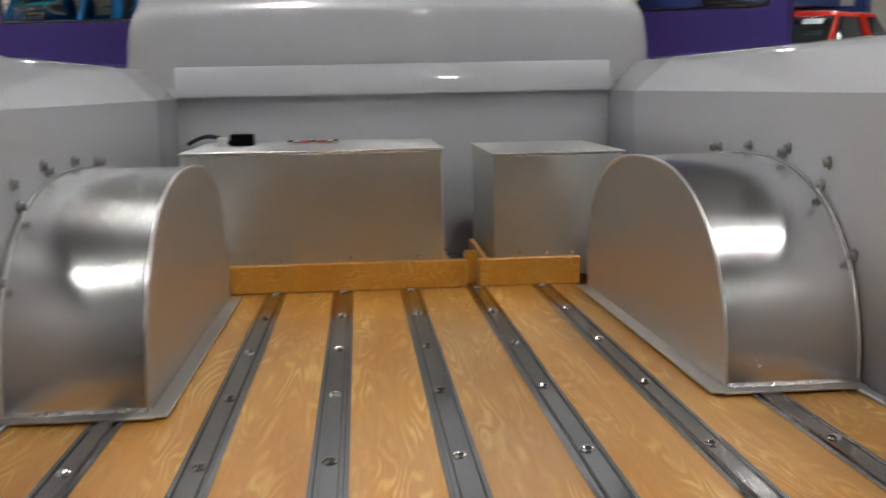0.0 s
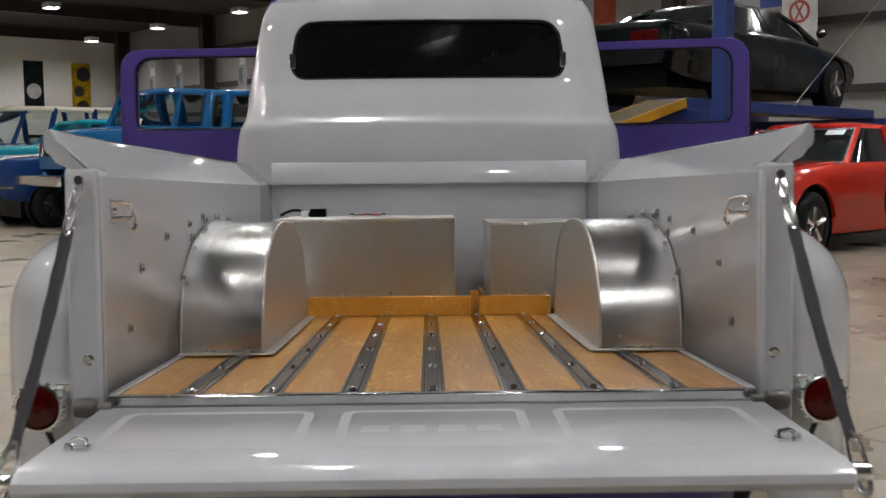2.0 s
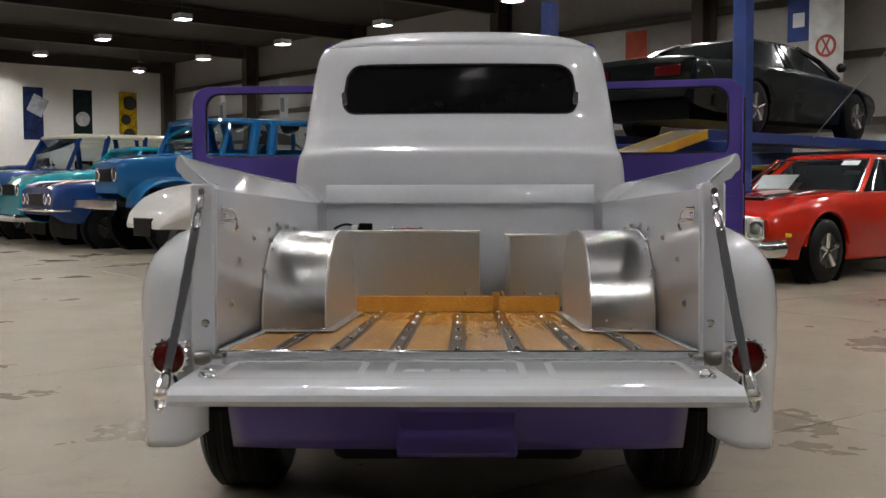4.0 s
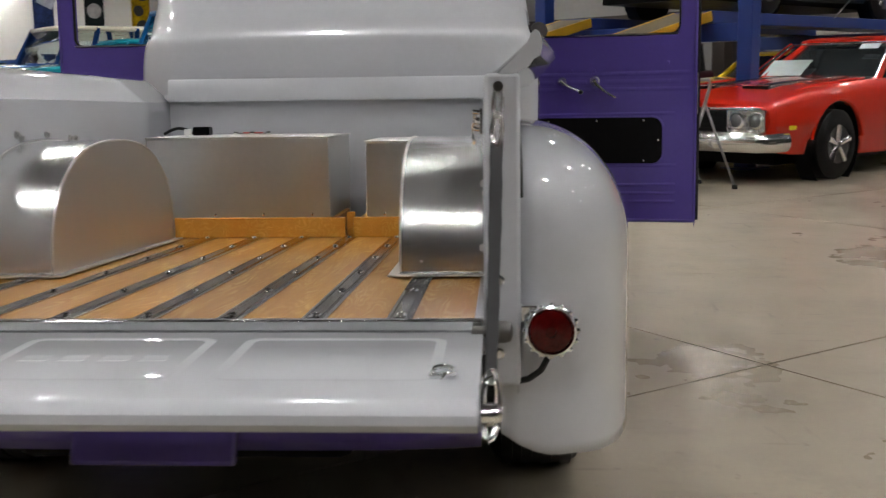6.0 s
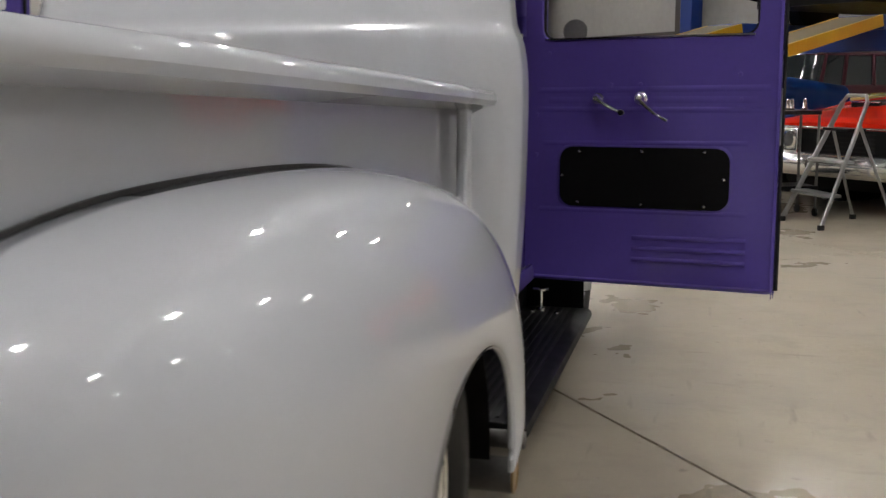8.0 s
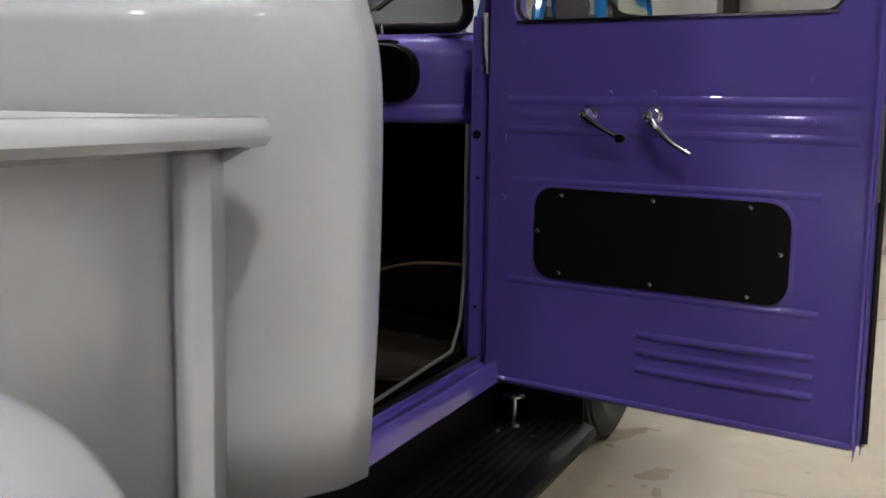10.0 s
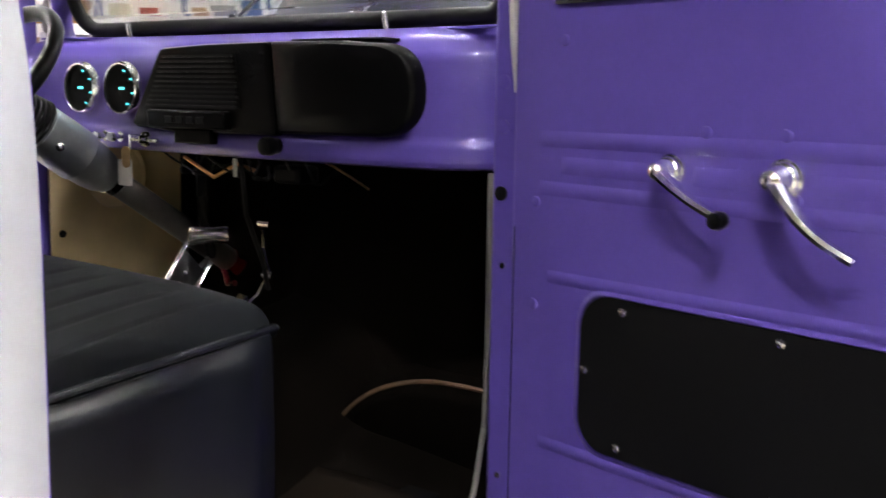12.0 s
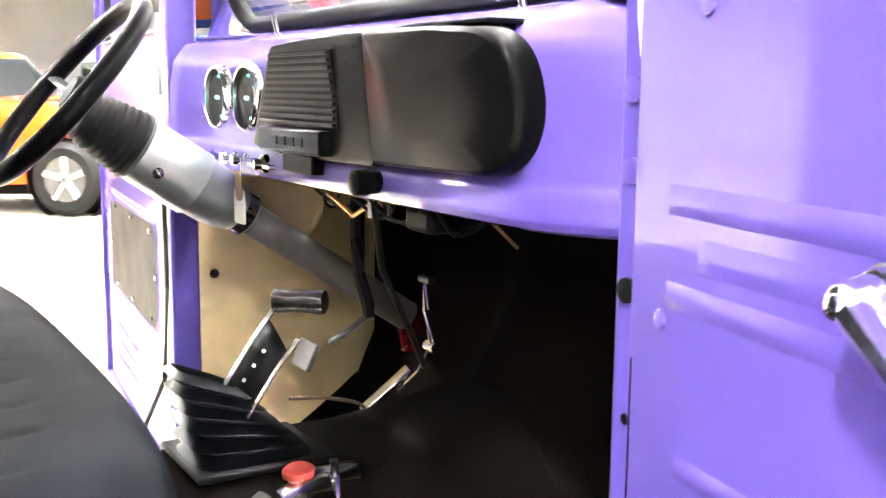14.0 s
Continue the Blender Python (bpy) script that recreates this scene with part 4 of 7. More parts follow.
# inner skin of the cab: rear wall, headliner, door post linings
b = B()
g = [[b.verts.new(cab_back(0.9 * (-1 + 2 * i / 40), z) + Vector((0, 0.05 + 0.02 * (z > 1.3), 0)) * 1.0) for z in (0.48, 1.0, 1.25, 1.43)] for i in range(41)]
for i in range(40):
    for j in range(3):
        b.faces.new((g[i][j], g[i + 1][j], g[i + 1][j + 1], g[i][j + 1]))
tp("cab_lining", b, BLACK_PANEL, "black lining behind the seat", parent=cab)
b = B()
surf(b, 21, 10, lambda u, v: roof_point(0.02 + 0.96 * u, 0.03 + 0.94 * v) + Vector((0, 0, -0.03)))
tp("headliner", b, BLACK_PANEL, "dark headliner", parent=cab)

# door openings: rear posts, front hinge posts, sills and header rails
for s in SIDES:
    b = B()
    surf(b, 14, 3, lambda u, v: (s * (smooth_table(HWT, 0.48 + 1.33 * u) - 0.10 * v), lerp_table(YJT, 0.48 + 1.33 * u) + (0.02 if v > 0.4 else 0.0), 0.48 + 1.33 * u))
    tp("rear_door_post", b, PURPLE, "purple painted door post", parent=cab, solid=0.003)
    yp = 3.365 if s > 0 else 3.352
    b = box(B(), *sorted((s * 0.610, s * 0.704)), yp, 3.55, 0.44, 1.34 if s > 0 else 1.06)
    if s > 0:
        box(b, 0.584, 0.6095, 3.402, 3.55, 0.44, 1.076)
    tp("hinge_post", b, PURPLE, "purple painted hinge post with bolt holes", parent=cab, bevel=0.006)
    b = B()
    prof = [(0.0, 0.0), (0.0, 0.014), (0.030, 0.014), (0.034, 0.024), (0.046, 0.024), (0.050, 0.010), (0.078, 0.010), (0.084, 0.026), (0.096, 0.026), (0.104, 0.006)]
    slab(b, [(0.610 + a, 0.470 + c) for a, c in prof] + [(0.716, 0.44), (0.610, 0.44)], lambda a, c, d: (s * a, d, c), 2.51, 3.40)
    tp("door_sill", b, PURPLE, "purple painted door sill", parent=cab, bevel=0.003)
    b = B()
    tube(b, [(s * 0.628, 3.465, 1.29), (s * 0.622, 3.465, 1.42), (s * 0.610, 3.41, 1.62), (s * 0.592, 3.34, 1.80), (s * 0.62, 3.15, 1.825), (s * 0.64, 2.85, 1.825), (s * 0.655, 2.66, 1.80)], 0.035, 10)
    tp("windscreen_pillar", b, PURPLE, "purple painted windscreen pillar and header rail", parent=cab)
    b = B()
    ex, ey = (0.588, 3.394) if s > 0 else (0.612, 3.340)
    tube(b, [(s * ex, ey, 1.078), (s * ex, ey + 0.002, 0.85), (s * (ex + 0.002), ey - 0.006, 0.68), (s * (ex + 0.012), ey - 0.045, 0.585), (s * (ex + 0.03), ey - 0.14, 0.525), (s * 0.640, 2.55, 0.504)], 0.0046, 8)
    tp("door_seal", b, SEAL, "pale rubber door seal", parent=cab)
    for y, z in ((yp, 1.052), (yp, 1.215), (yp, 1.150)):
        c = lathe(B(), [(0.011, 0.0), (0.011, 0.003), (0.006, 0.004)], (s * 0.628, y, z), (0, -1, 0), 12)
        if s > 0 or z < 1.06:
            tp("hinge_bolt", c, BLACK_PANEL if z < 1.1 else PURPLE, parent=cab)
        else:
            c.free()
    for y, z in ((yp, 0.945), (yp, 0.62)):
        c = lathe(B(), [(0.006, 0.0), (0.005, 0.004)], (s * 0.634, y, z), (0, -1, 0), 10)
        tp("screw", c, CHROME, parent=cab)
    for k in range(6):
        c = lathe(B(), [(0.006, 0.0), (0.005, 0.003)], (s * 0.621, 2.62 + 0.11 * k, 0.4835), (0, 0, 1), 10)
        tp("screw", c, CHROME, parent=cab)
    # cowl side below the windscreen, outside
    b = B()
    surf(b, 8, 8, lambda u, v: (s * (0.706 + 0.06 * math.sin(math.pi * v)), 3.46 + 0.68 * u, 0.56 + 0.76 * v - 0.06 * u))
    tp("cowl_side", b, PRIMER, "grey-white cowl side", parent=cab, solid=0.003)
    # black sheet added inside the cowl to keep light out of the footwell
    b = box(B(), *sorted((s * 0.608, s * 0.614)), 3.47, 3.96, 0.45, 1.29)
    tp("cowl_lining", b, BLACK_PANEL, "added black sheet that closes the cowl side against light", parent=cab, smooth=False)
    # black splash panel behind the front wheel, below the door
    b = box(B(), *sorted((s * 0.60, s * 0.885)), 3.50, 3.506, 0.26, 0.60)
    tp("splash_panel", b, BLACK_PANEL, "black splash panel at the end of the running board", parent=cab, smooth=False)
    b = box(B(), *sorted((s * 0.632, s * 0.652)), 2.55, 3.34, 0.4845, 0.4985)
    tp("sill_plate", b, RUBBER, "black rubber strip on the sill", parent=cab, bevel=0.004)
    b = box(B(), *sorted((s * 0.645, s * 0.662)), 2.30, 3.50, 0.27, 0.4395)
    tp("sill_skirt", b, BLACK_PANEL, "black skirt under the door sill", parent=cab, smooth=False)
    b = box(B(), *sorted((s * 0.680, s * 0.693)), 2.55, 3.36, 0.4795, 0.4880)
    tp("sill_groove", b, RUBBER, "black rubber strip on the sill", parent=cab, bevel=0.003)
    b = tube(B(), [(s * 0.650, 3.352, 1.345), (s * 0.653, 3.352, 1.27), (s * 0.657, 3.353, 1.20)], [0.011, 0.009, 0.004], 8, flat=0.5)
    tp("window_seal", b, PALE_SEAL, "pale rubber window seal end", parent=cab)
# ---- doors, standing open ----
S0, S1, DZ0, DZB, DZT = -0.215, 0.692, 0.444, 1.305, 1.724


def make_door(s, origin, turn):
    along, face = Vector((math.cos(turn), math.sin(turn), 0)), Vector((math.sin(turn), -math.cos(turn), 0))

    def d(a, z, n):
        p = origin + along * a + face * n
        return Vector((s * p.x, p.y, z))

    hole = rrect(S0 + 0.068, S1 - 0.078, DZB + 0.012, DZT - 0.04, (0.045, 0.085, 0.10, 0.045), 8)
    outl = rrect(S0, S1, DZ0, DZT, (0.02, 0.10, 0.12, 0.02), 8)
    b = B()
    lo = holed(b, hole, [outer for outer in outl], 6, lambda a, z: d(a, z, 0.0))
    hi = holed(b, hole, outl, 6, lambda a, z: d(a, z, -0.055))
    n = len(hole)
    for la, lb in ((lo[0], hi[0]), (lo[-1], hi[-1])):
        for i in range(n):
            b.faces.new((la[i], la[(i + 1) % n], lb[(i + 1) % n], lb[i]))
    door = tp("cab_door", b, PURPLE, "glossy purple cab door standing open", bevel=0.006)
    # outer skin in body colour
    b = B()
    surf(b, 14, 14, lambda u, v: d(S0 - 0.01 + (S1 - S0 + 0.005) * u, DZ0 - 0.01 + (DZB - DZ0) * v, -0.058 - 0.05 * math.sin(math.pi * (0.15 + 0.7 * v))))
    tp("outer_skin", b, PRIMER, "grey-white outer skin", parent=door, solid=0.003)
    # glass channel round the window
    b = B()
    tube(b, [d(a, z, -0.016) for a, z in hole], 0.009, 6, closed=True)
    tp("glass_channel", b, RUBBER, parent=door)
    b = B()
    box_top = [(S0 + 0.078, DZB + 0.012), (S1 - 0.088, DZB + 0.012), (S1 - 0.088, DZB + 0.017), (S0 + 0.078, DZB + 0.017)]
    slab(b, box_top, d, -0.012, 0.004)
    tp("window_sill_trim", b, CHROME, parent=door)

    def bead(a0, a1, z0, z1, w, h, nm="pressed_rib"):
        bb = B()
        m = 10
        surf(bb, 24, m, lambda u, v: d(a0 + (a1 - a0) * u, z0 + (z1 - z0) * u - w / 2 + w * v, 0.0006 + h * math.sin(math.pi * v) * min(1.0, min(u, 1 - u) * 14) ** 0.5))
        tp(nm, bb, PURPLE, parent=door)

    bead(-0.160, 0.660, 1.138, 1.142, 0.022, 0.0026)
    bead(-0.160, 0.660, 1.070, 1.068, 0.020, 0.0022)
    for a0, a1 in ((-0.12, 0.035), (0.095, 0.185), (0.255, 0.62)):
        bead(a0, a1, 1.103, 1.103, 0.024, 0.0018)
    bead(-0.140, 0.592, 0.948, 0.955, 0.018, 0.0030)
    bead(-0.150, 0.600, 0.708, 0.713, 0.018, 0.0030)
    for k in range(3):
        bead(0.20, 0.597, 0.617 - 0.0392 * k, 0.623 - 0.040 * k, 0.017, 0.0075)
    b = B()
    out = rrect(-0.083, 0.546, 0.712, 0.946, 0.055, 6)
    inn = rrect(-0.075, 0.538, 0.720, 0.938, 0.049, 6)
    va, vb = [b.verts.new(d(a, z, 0.0006)) for a, z in out], [b.verts.new(d(a, z, 0.0055)) for a, z in inn]
    for i in range(len(va)):
        b.faces.new((va[i], va[(i + 1) % len(va)], vb[(i + 1) % len(va)], vb[i]))
    tp("panel_lip", b, PURPLE, parent=door)
    b = B()
    slab(b, rrect(-0.073, 0.536, 0.722, 0.936, 0.048, 6), d, 0.0008, 0.0042)
    tp("access_panel", b, BLACK_PANEL, "satin black access panel", parent=door, bevel=0.0008)
    for a, z in ((0.0, 0.920), (0.230, 0.923), (0.450, 0.924), (0.518, 0.832), (0.452, 0.736), (0.230, 0.736), (-0.002, 0.737), (-0.062, 0.832)):
        c = lathe(B(), [(0.0062, 0), (0.0056, 0.003), (0.003, 0.0045), (0.001, 0.0048)], d(a, z, 0.004), d(0, 0, 1) - d(0, 0, 0), 10)
        tp("panel_screw", c, CHROME, parent=door)
    # window crank and door handle
    for a, z, ea, ez, knob, r in ((0.066, 1.108, 0.160, 1.058, True, 0.021), (0.222, 1.108, 0.322, 1.030, False, 0.024)):
        nrm = (d(0, 0, 1) - d(0, 0, 0))
        c = lathe(B(), [(r, 0.001), (r * 1.02, 0.004), (r * 0.96, 0.007), (r * 0.86, 0.008), (r * 0.86, 0.012), (r * 0.78, 0.015), (r * 0.70, 0.016), (r * 0.70, 0.021), (r * 0.62, 0.024), (r * 0.56, 0.031), (r * 0.50, 0.037), (r * 0.30, 0.041), (r * 0.05, 0.042)], d(a, z, 0.001), nrm, 24)
        pts = []
        for k in range(9):
            f = k / 8
            sag = (0.004 if knob else 0.009) * math.sin(math.pi * f)
            pts.append(d(a + (ea - a) * f, z + (ez - z) * f - sag, 0.030 + (0.003 if knob else 0.008) * math.sin(math.pi * f)))
        tube(c, pts, [0.0130, 0.0120, 0.0108, 0.0100, 0.0094, 0.0090, 0.0088, 0.0088, 0.0084], 8, flat=0.75)
        tp("window_crank" if knob else "door_handle", c, CHROME, "chrome window crank" if knob else "chrome lever door handle", parent=door)
        if knob:
            c = lathe(B(), [(0.006, -0.008), (0.0105, -0.003), (0.0115, 0.006), (0.0095, 0.014), (0.003, 0.017)], d(ea, ez, 0.034), nrm, 14)
            tp("crank_knob", c, BLACK_TRIM, "black plastic knob", parent=door)
    for a, z in ((0.112, 1.156), (0.218, 1.156), (0.56, 1.188), (0.565, 1.103), (0.235, 1.085), (-0.12, 1.27), (-0.165, 0.905), (-0.165, 1.05)):
        c = lathe(B(), [(0.008, 0.0008), (0.007, 0.003), (0.004, 0.0036)], d(a, z, 0), d(0, 0, 1) - d(0, 0, 0), 10)
        tp("plug", c, PURPLE, parent=door)
    # check strap, latch plate and edge
    b = B()
    slab(b, [(-0.02, 0.95), (0.0, 0.95), (0.0, 1.14), (-0.02, 1.14)], lambda a, z, q: d(S1 + 0.001 + 0.002 * (a < -0.01), z, -0.045 + q), 0.0, 0.030)
    tp("latch_plate", b, WORN_METAL, parent=door, smooth=False)
    b = B()
    tube(b, [d(S1 - 0.008, DZ0 + 0.01, 0.003), d(S1 - 0.008, 1.70 - 0.08, 0.003)], 0.006, 6)
    tube(b, [d(S0 + 0.02, DZ0 + 0.012, 0.003), d(S1 - 0.01, DZ0 + 0.012, 0.003)], 0.006, 6)
    tp("edge_flange", b, PURPLE, parent=door)
    # black tube stands in for the shade on the door's edge face
    b = tube(B(), [d(S1 + 0.003, DZ0 + 0.01, -0.045), d(S1 + 0.003, 1.0, -0.042), d(S1 + 0.003, 1.62, -0.040)], 0.009, 6)
    tp("edge_rubber", b, RUBBER, "black strip standing in for the shaded door edge", parent=door)
    # chrome mirror outside the window
    c = lathe(B(), [(0.005, -0.014), (0.016, -0.011), (0.032, 0.0), (0.043, 0.016), (0.045, 0.022), (0.042, 0.025), (0.0, 0.025)], d(-0.08, 1.36, -0.17), d(0.25, 0, 1) - d(0, 0, 0), 24, cap=False)
    tube(c, [d(-0.08, 1.36, -0.18), d(-0.09, 1.32, -0.16), d(-0.11, 1.25, -0.11)], 0.007, 8)
    tp("door_mirror", c, DARK_METAL, "small round door mirror", parent=door)
    return door


make_door(1, Vector((0.8795, 3.285, 0)), radians(-12.1))
make_door(-1, Vector((0.8795, 3.39, 0)), radians(5.5))

# ---- dashboard and interior ----
DY = 3.405
b = B()
DPROF = [(0.030, 1.074), (0.004, 1.074), (-0.006, 1.078), (-0.010, 1.086), (-0.008, 1.112), (-0.002, 1.120), (0.0, 1.15), (0.002, 1.21), (0.010, 1.255), (0.032, 1.285), (0.075, 1.303), (0.12, 1.311)]


def dash(u, v):
    a = -1 + 2 * u
    k = v * (len(DPROF) - 1)
    i = min(int(k), len(DPROF) - 2)
    f = k - i
    dy = DPROF[i][0] + (DPROF[i + 1][0] - DPROF[i][0]) * f
    z = DPROF[i][1] + (DPROF[i + 1][1] - DPROF[i][1]) * f
    # the passenger's end rounds off behind the door post, the driver's sweeps out to it
    if a > 0:
        dy += 1.40 * max(0.0, a - 0.67) ** 2
    else:
        dy -= 0.046 * (max(0.0, -a - 0.78) / 0.22) ** 2.2 * (1 if v < 0.8 else 1 - (v - 0.8) * 3)
    return (a * 0.622, DY + dy, z + 0.004 * abs(a) ** 3)


surf(b, 61, 45, dash)
db = tp("dashboard", b, PURPLE, "glossy purple pressed steel dashboard", solid=0.003)


def on_dash(x, z, n):
    return Vector((x, DY - n, z))


def brow(z):
    return 0.014 * max(0.0, (z - 1.20) / 0.08)


def raised(outline, layers, centre, name, material, label):
    """A moulded pad: rings of one outline, scaled about a centre and lifted off the dash."""
    bb = B()
    rings = [[bb.verts.new(on_dash(centre[0] + (x - centre[0]) * sx, centre[1] + (z - centre[1]) * sz, n + brow(z))) for x, z in outline] for sx, sz, n in layers]
    m = len(outline)
    for ra, rb in zip(rings, rings[1:]):
        for i in range(m):
            bb.faces.new((ra[i], ra[(i + 1) % m], rb[(i + 1) % m], rb[i]))
    bb.faces.new(rings[-1])
    return tp(name, bb, material, label, parent=db)


def soft(pts, n=5):
    """Rounds the corners of an outline."""
    out = []
    m = len(pts)
    for i in range(m):
        a, p, c = Vector(pts[i - 1]), Vector(pts[i]), Vector(pts[(i + 1) % m])
        ra, rc = min(0.014, (a - p).length * 0.45), min(0.014, (c - p).length * 0.45)
        s0, s1 = p + (a - p).normalized() * ra, p + (c - p).normalized() * rc
        for k in range(n):
            f = k / (n - 1)
            q = s0 * (1 - f) ** 2 + p * 2 * f * (1 - f) + s1 * f * f
            out.append((q.x, q.y))
    return out


PAD = soft([(-0.282, 1.126), (-0.16, 1.116), (0.135, 1.118), (0.135, 1.282), (-0.04, 1.280), (-0.172, 1.274)])
raised(PAD, ((1.0, 1.0, -0.004), (1.0, 1.0, 0.014), (0.985, 0.97, 0.020), (0.96, 0.93, 0.021)), (-0.05, 1.2), "dash_insert", BLACK_TRIM, "black moulded dash insert")
GLOVE = [(0.140, 1.122)] + [(0.352 + 0.098 * math.cos(radians(t)) ** 0.72, 1.205 + (0.081 if t < 0 else 0.072) * math.copysign(abs(math.sin(radians(t))) ** 0.72, t)) for t in range(-90, 91, 9)] + [(0.30, 1.281), (0.140, 1.282)]
raised(GLOVE, ((1.0, 1.0, -0.004), (1.0, 1.0, 0.008), (0.993, 0.99, 0.019), (0.975, 0.965, 0.026), (0.94, 0.92, 0.030), (0.5, 0.5, 0.033)), (0.28, 1.2), "glove_box_door", BLACK_TRIM, "black padded glove box door")
b = B()
slab(b, rrect(0.165, 0.375, 1.280, 1.286, 0.002, 3), on_dash, -0.03, 0.016)
tp("insert_brow", b, BLACK_TRIM, parent=db, bevel=0.004)
# recessed vent field with its slats
b = B()
slab(b, [(-0.232 + 0.0072 * k, 1.162 + 0.010 * k) for k in range(11)] + [(0.045, 1.262 - 0.010 * k) for k in range(11)], lambda x, z, n: on_dash(x, z, n + brow(z)), 0.012, 0.0275)
tp("vent_field", b, BLACK_PANEL, "dark vent field", parent=db, smooth=False)
for k in range(11):
    z = 1.166 + 0.0092 * k
    xl = -0.228 + 0.070 * (z - 1.162) / 0.10
    b = box(B(), xl + 0.006, 0.041, DY - 0.0325 - brow(z), DY - 0.0268 - brow(z), z - 0.0021, z + 0.0021)
    tp("vent_slat", b, SLAT_BLACK, parent=db, smooth=False)
b = box(B(), -0.205, 0.016, DY - 0.040, DY - 0.015, 1.124, 1.158)
tp("badge_plate", b, BLACK_TRIM, "black badge plate with worn embossed marks", parent=db, bevel=0.004)
for k in range(4):
    b = box(B(), -0.148 + 0.030 * k, -0.127 + 0.030 * k, DY - 0.0415, DY - 0.039, 1.134, 1.147)
    tp("badge_mark", b, BLACK_PANEL, "plain embossed mark", parent=db, bevel=0.002)
b = box(B(), -0.140, -0.035, DY - 0.028, DY + 0.0, 1.096, 1.124)
tp("lower_plate", b, BLACK_TRIM, parent=db, bevel=0.003)

# gauges
for x in (-0.458, -0.319):
    o = Vector((x, DY - 0.004, 1.197))
    c = lathe(B(), [(0.0475, 0.008), (0.048, 0.015), (0.0505, 0.0165), (0.0535, 0.012), (0.055, 0.0)], o, (0, -1, 0), 32, cap=False)
    ga = tp("gauge", c, CHROME, "round gauge with chrome bezel", parent=db)
    tp("gauge_face", lathe(B(), [(0.0, 0.0085), (0.0478, 0.0085)], o, (0, -1, 0), 32, cap=False), GAUGE_FACE, parent=ga)
    yy = o.y - 0.0100
    tp("gauge_digit", box(B(), x - 0.008, x + 0.008, yy, yy + 0.001, 1.1945, 1.1995), CYAN, "lit cyan digits", parent=ga, smooth=False)
    for k in range(4):
        a = radians(-60 + 45 * k)
        q = box(B(), x + 0.036 * math.cos(a) - 0.0025, x + 0.036 * math.cos(a) + 0.0025, yy, yy + 0.001, 1.197 + 0.036 * math.sin(a) - 0.0016, 1.197 + 0.036 * math.sin(a) + 0.0016)
        tp("gauge_digit", q, CYAN, parent=ga, smooth=False)
# switches, key with tag, knob
for x in (-0.50, -0.44, -0.38, -0.33):
    c = lathe(B(), [(0.012, 0), (0.011, 0.006), (0.006, 0.008), (0.006, 0.020), (0.010, 0.022), (0.009, 0.030)], (x, DY - 0.006, 1.100), (0, -1, 0), 14)
    tp("dash_switch", c, CHROME if x > -0.4 else PURPLE, parent=db)
c = lathe(B(), [(0.016, 0), (0.015, 0.012), (0.009, 0.015), (0.008, 0.026)], (-0.245, DY - 0.006, 1.098), (0, -1, 0), 16)
box(c, -0.248, -0.242, DY - 0.052, DY - 0.026, 1.080, 1.108)
box(c, -0.225, -0.195, DY - 0.026, DY - 0.014, 1.093, 1.100)
tp("ignition_key", c, CHROME, "chrome ignition lock with key", parent=db, bevel=0.001)
b = B()
slab(b, rrect(-0.292, -0.250, 1.006, 1.058, 0.004, 3), lambda x, z, n: Vector((x, DY - 0.046 + n, z)), 0.0, 0.003)
tp("key_tag", b, WHITE_PLASTIC, "white paper key tag", parent=db)
b = B()
slab(b, rrect(-0.274, -0.248, 1.042, 1.084, 0.010, 4), lambda x, z, n: Vector((x, DY - 0.050 + n, z)), 0.0, 0.002)
tp("key", b, BRASS, "brass key", parent=db)
c = lathe(B(), [(0.014, 0), (0.015, 0.014), (0.017, 0.018), (0.016, 0.034), (0.010, 0.037)], (0.125, DY - 0.010, 1.100), (0, -1, 0), 18)
tp("dash_knob", c, BLACK_TRIM, "black dash knob", parent=db)

# windscreen with gasket, wiper pegs
WS = rrect(-0.585, 0.550, 1.323, 1.76, (0.05, 0.09, 0.09, 0.05), 8)
ws = lambda x, z, n: Vector((x, 3.535 - 0.38 * (z - 1.32) - 0.12 * x * x + n, z + 0.0))
b = B()
tube(b, [ws(x, z, 0) for x, z in WS], 0.016, 10, closed=True)
tp("windscreen_gasket", b, GASKET, "black windscreen gasket", parent=cab)
b = B()
slab(b, WS, ws, 0.0, 0.004)
gw = tp("windscreen", b, SCREEN, "tinted windscreen glass", parent=cab, smooth=False)
gw.visible_shadow = False
b = B()
surf(b, 41, 6, lambda u, v: (-0.64 + 1.28 * u, 3.52 - 0.10 * (2 * u - 1) ** 2 + 0.03 * v, 1.302 + 0.004 * v))
tp("cowl_lip", b, PURPLE, "purple lip under the windscreen", parent=db, solid=0.004)
for x in (-0.40, 0.30):
    c = lathe(B(), [(0.007, 0), (0.006, 0.020), (0.003, 0.030)], (x, 3.495 - 0.1 * x * x, 1.306), (0, -0.3, 1), 10)
    tp("wiper_peg", c, CHROME, parent=db)
# wiper arms lying on the glass
for x in (-0.16, 0.17):
    c = lathe(B(), [(0.013, -0.02), (0.013, 0.006), (0.009, 0.012), (0.0, 0.014)], ws(x, 1.335, 0.02), (0, 0.7, 0.7), 14)
    tube(c, [ws(x, 1.337, 0.034), ws(x + 0.06, 1.365, 0.026), ws(x + 0.21, 1.432, 0.020)], [0.006, 0.005, 0.004], 8)
    wp = tp("windscreen_wiper", c, CHROME, "chrome windscreen wiper arm", parent=cab)
    tp("wiper_blade", tube(B(), [ws(x + 0.10, 1.372, 0.011), ws(x + 0.21, 1.430, 0.011), ws(x + 0.31, 1.490, 0.011)], 0.004, 6), RUBBER, parent=wp)
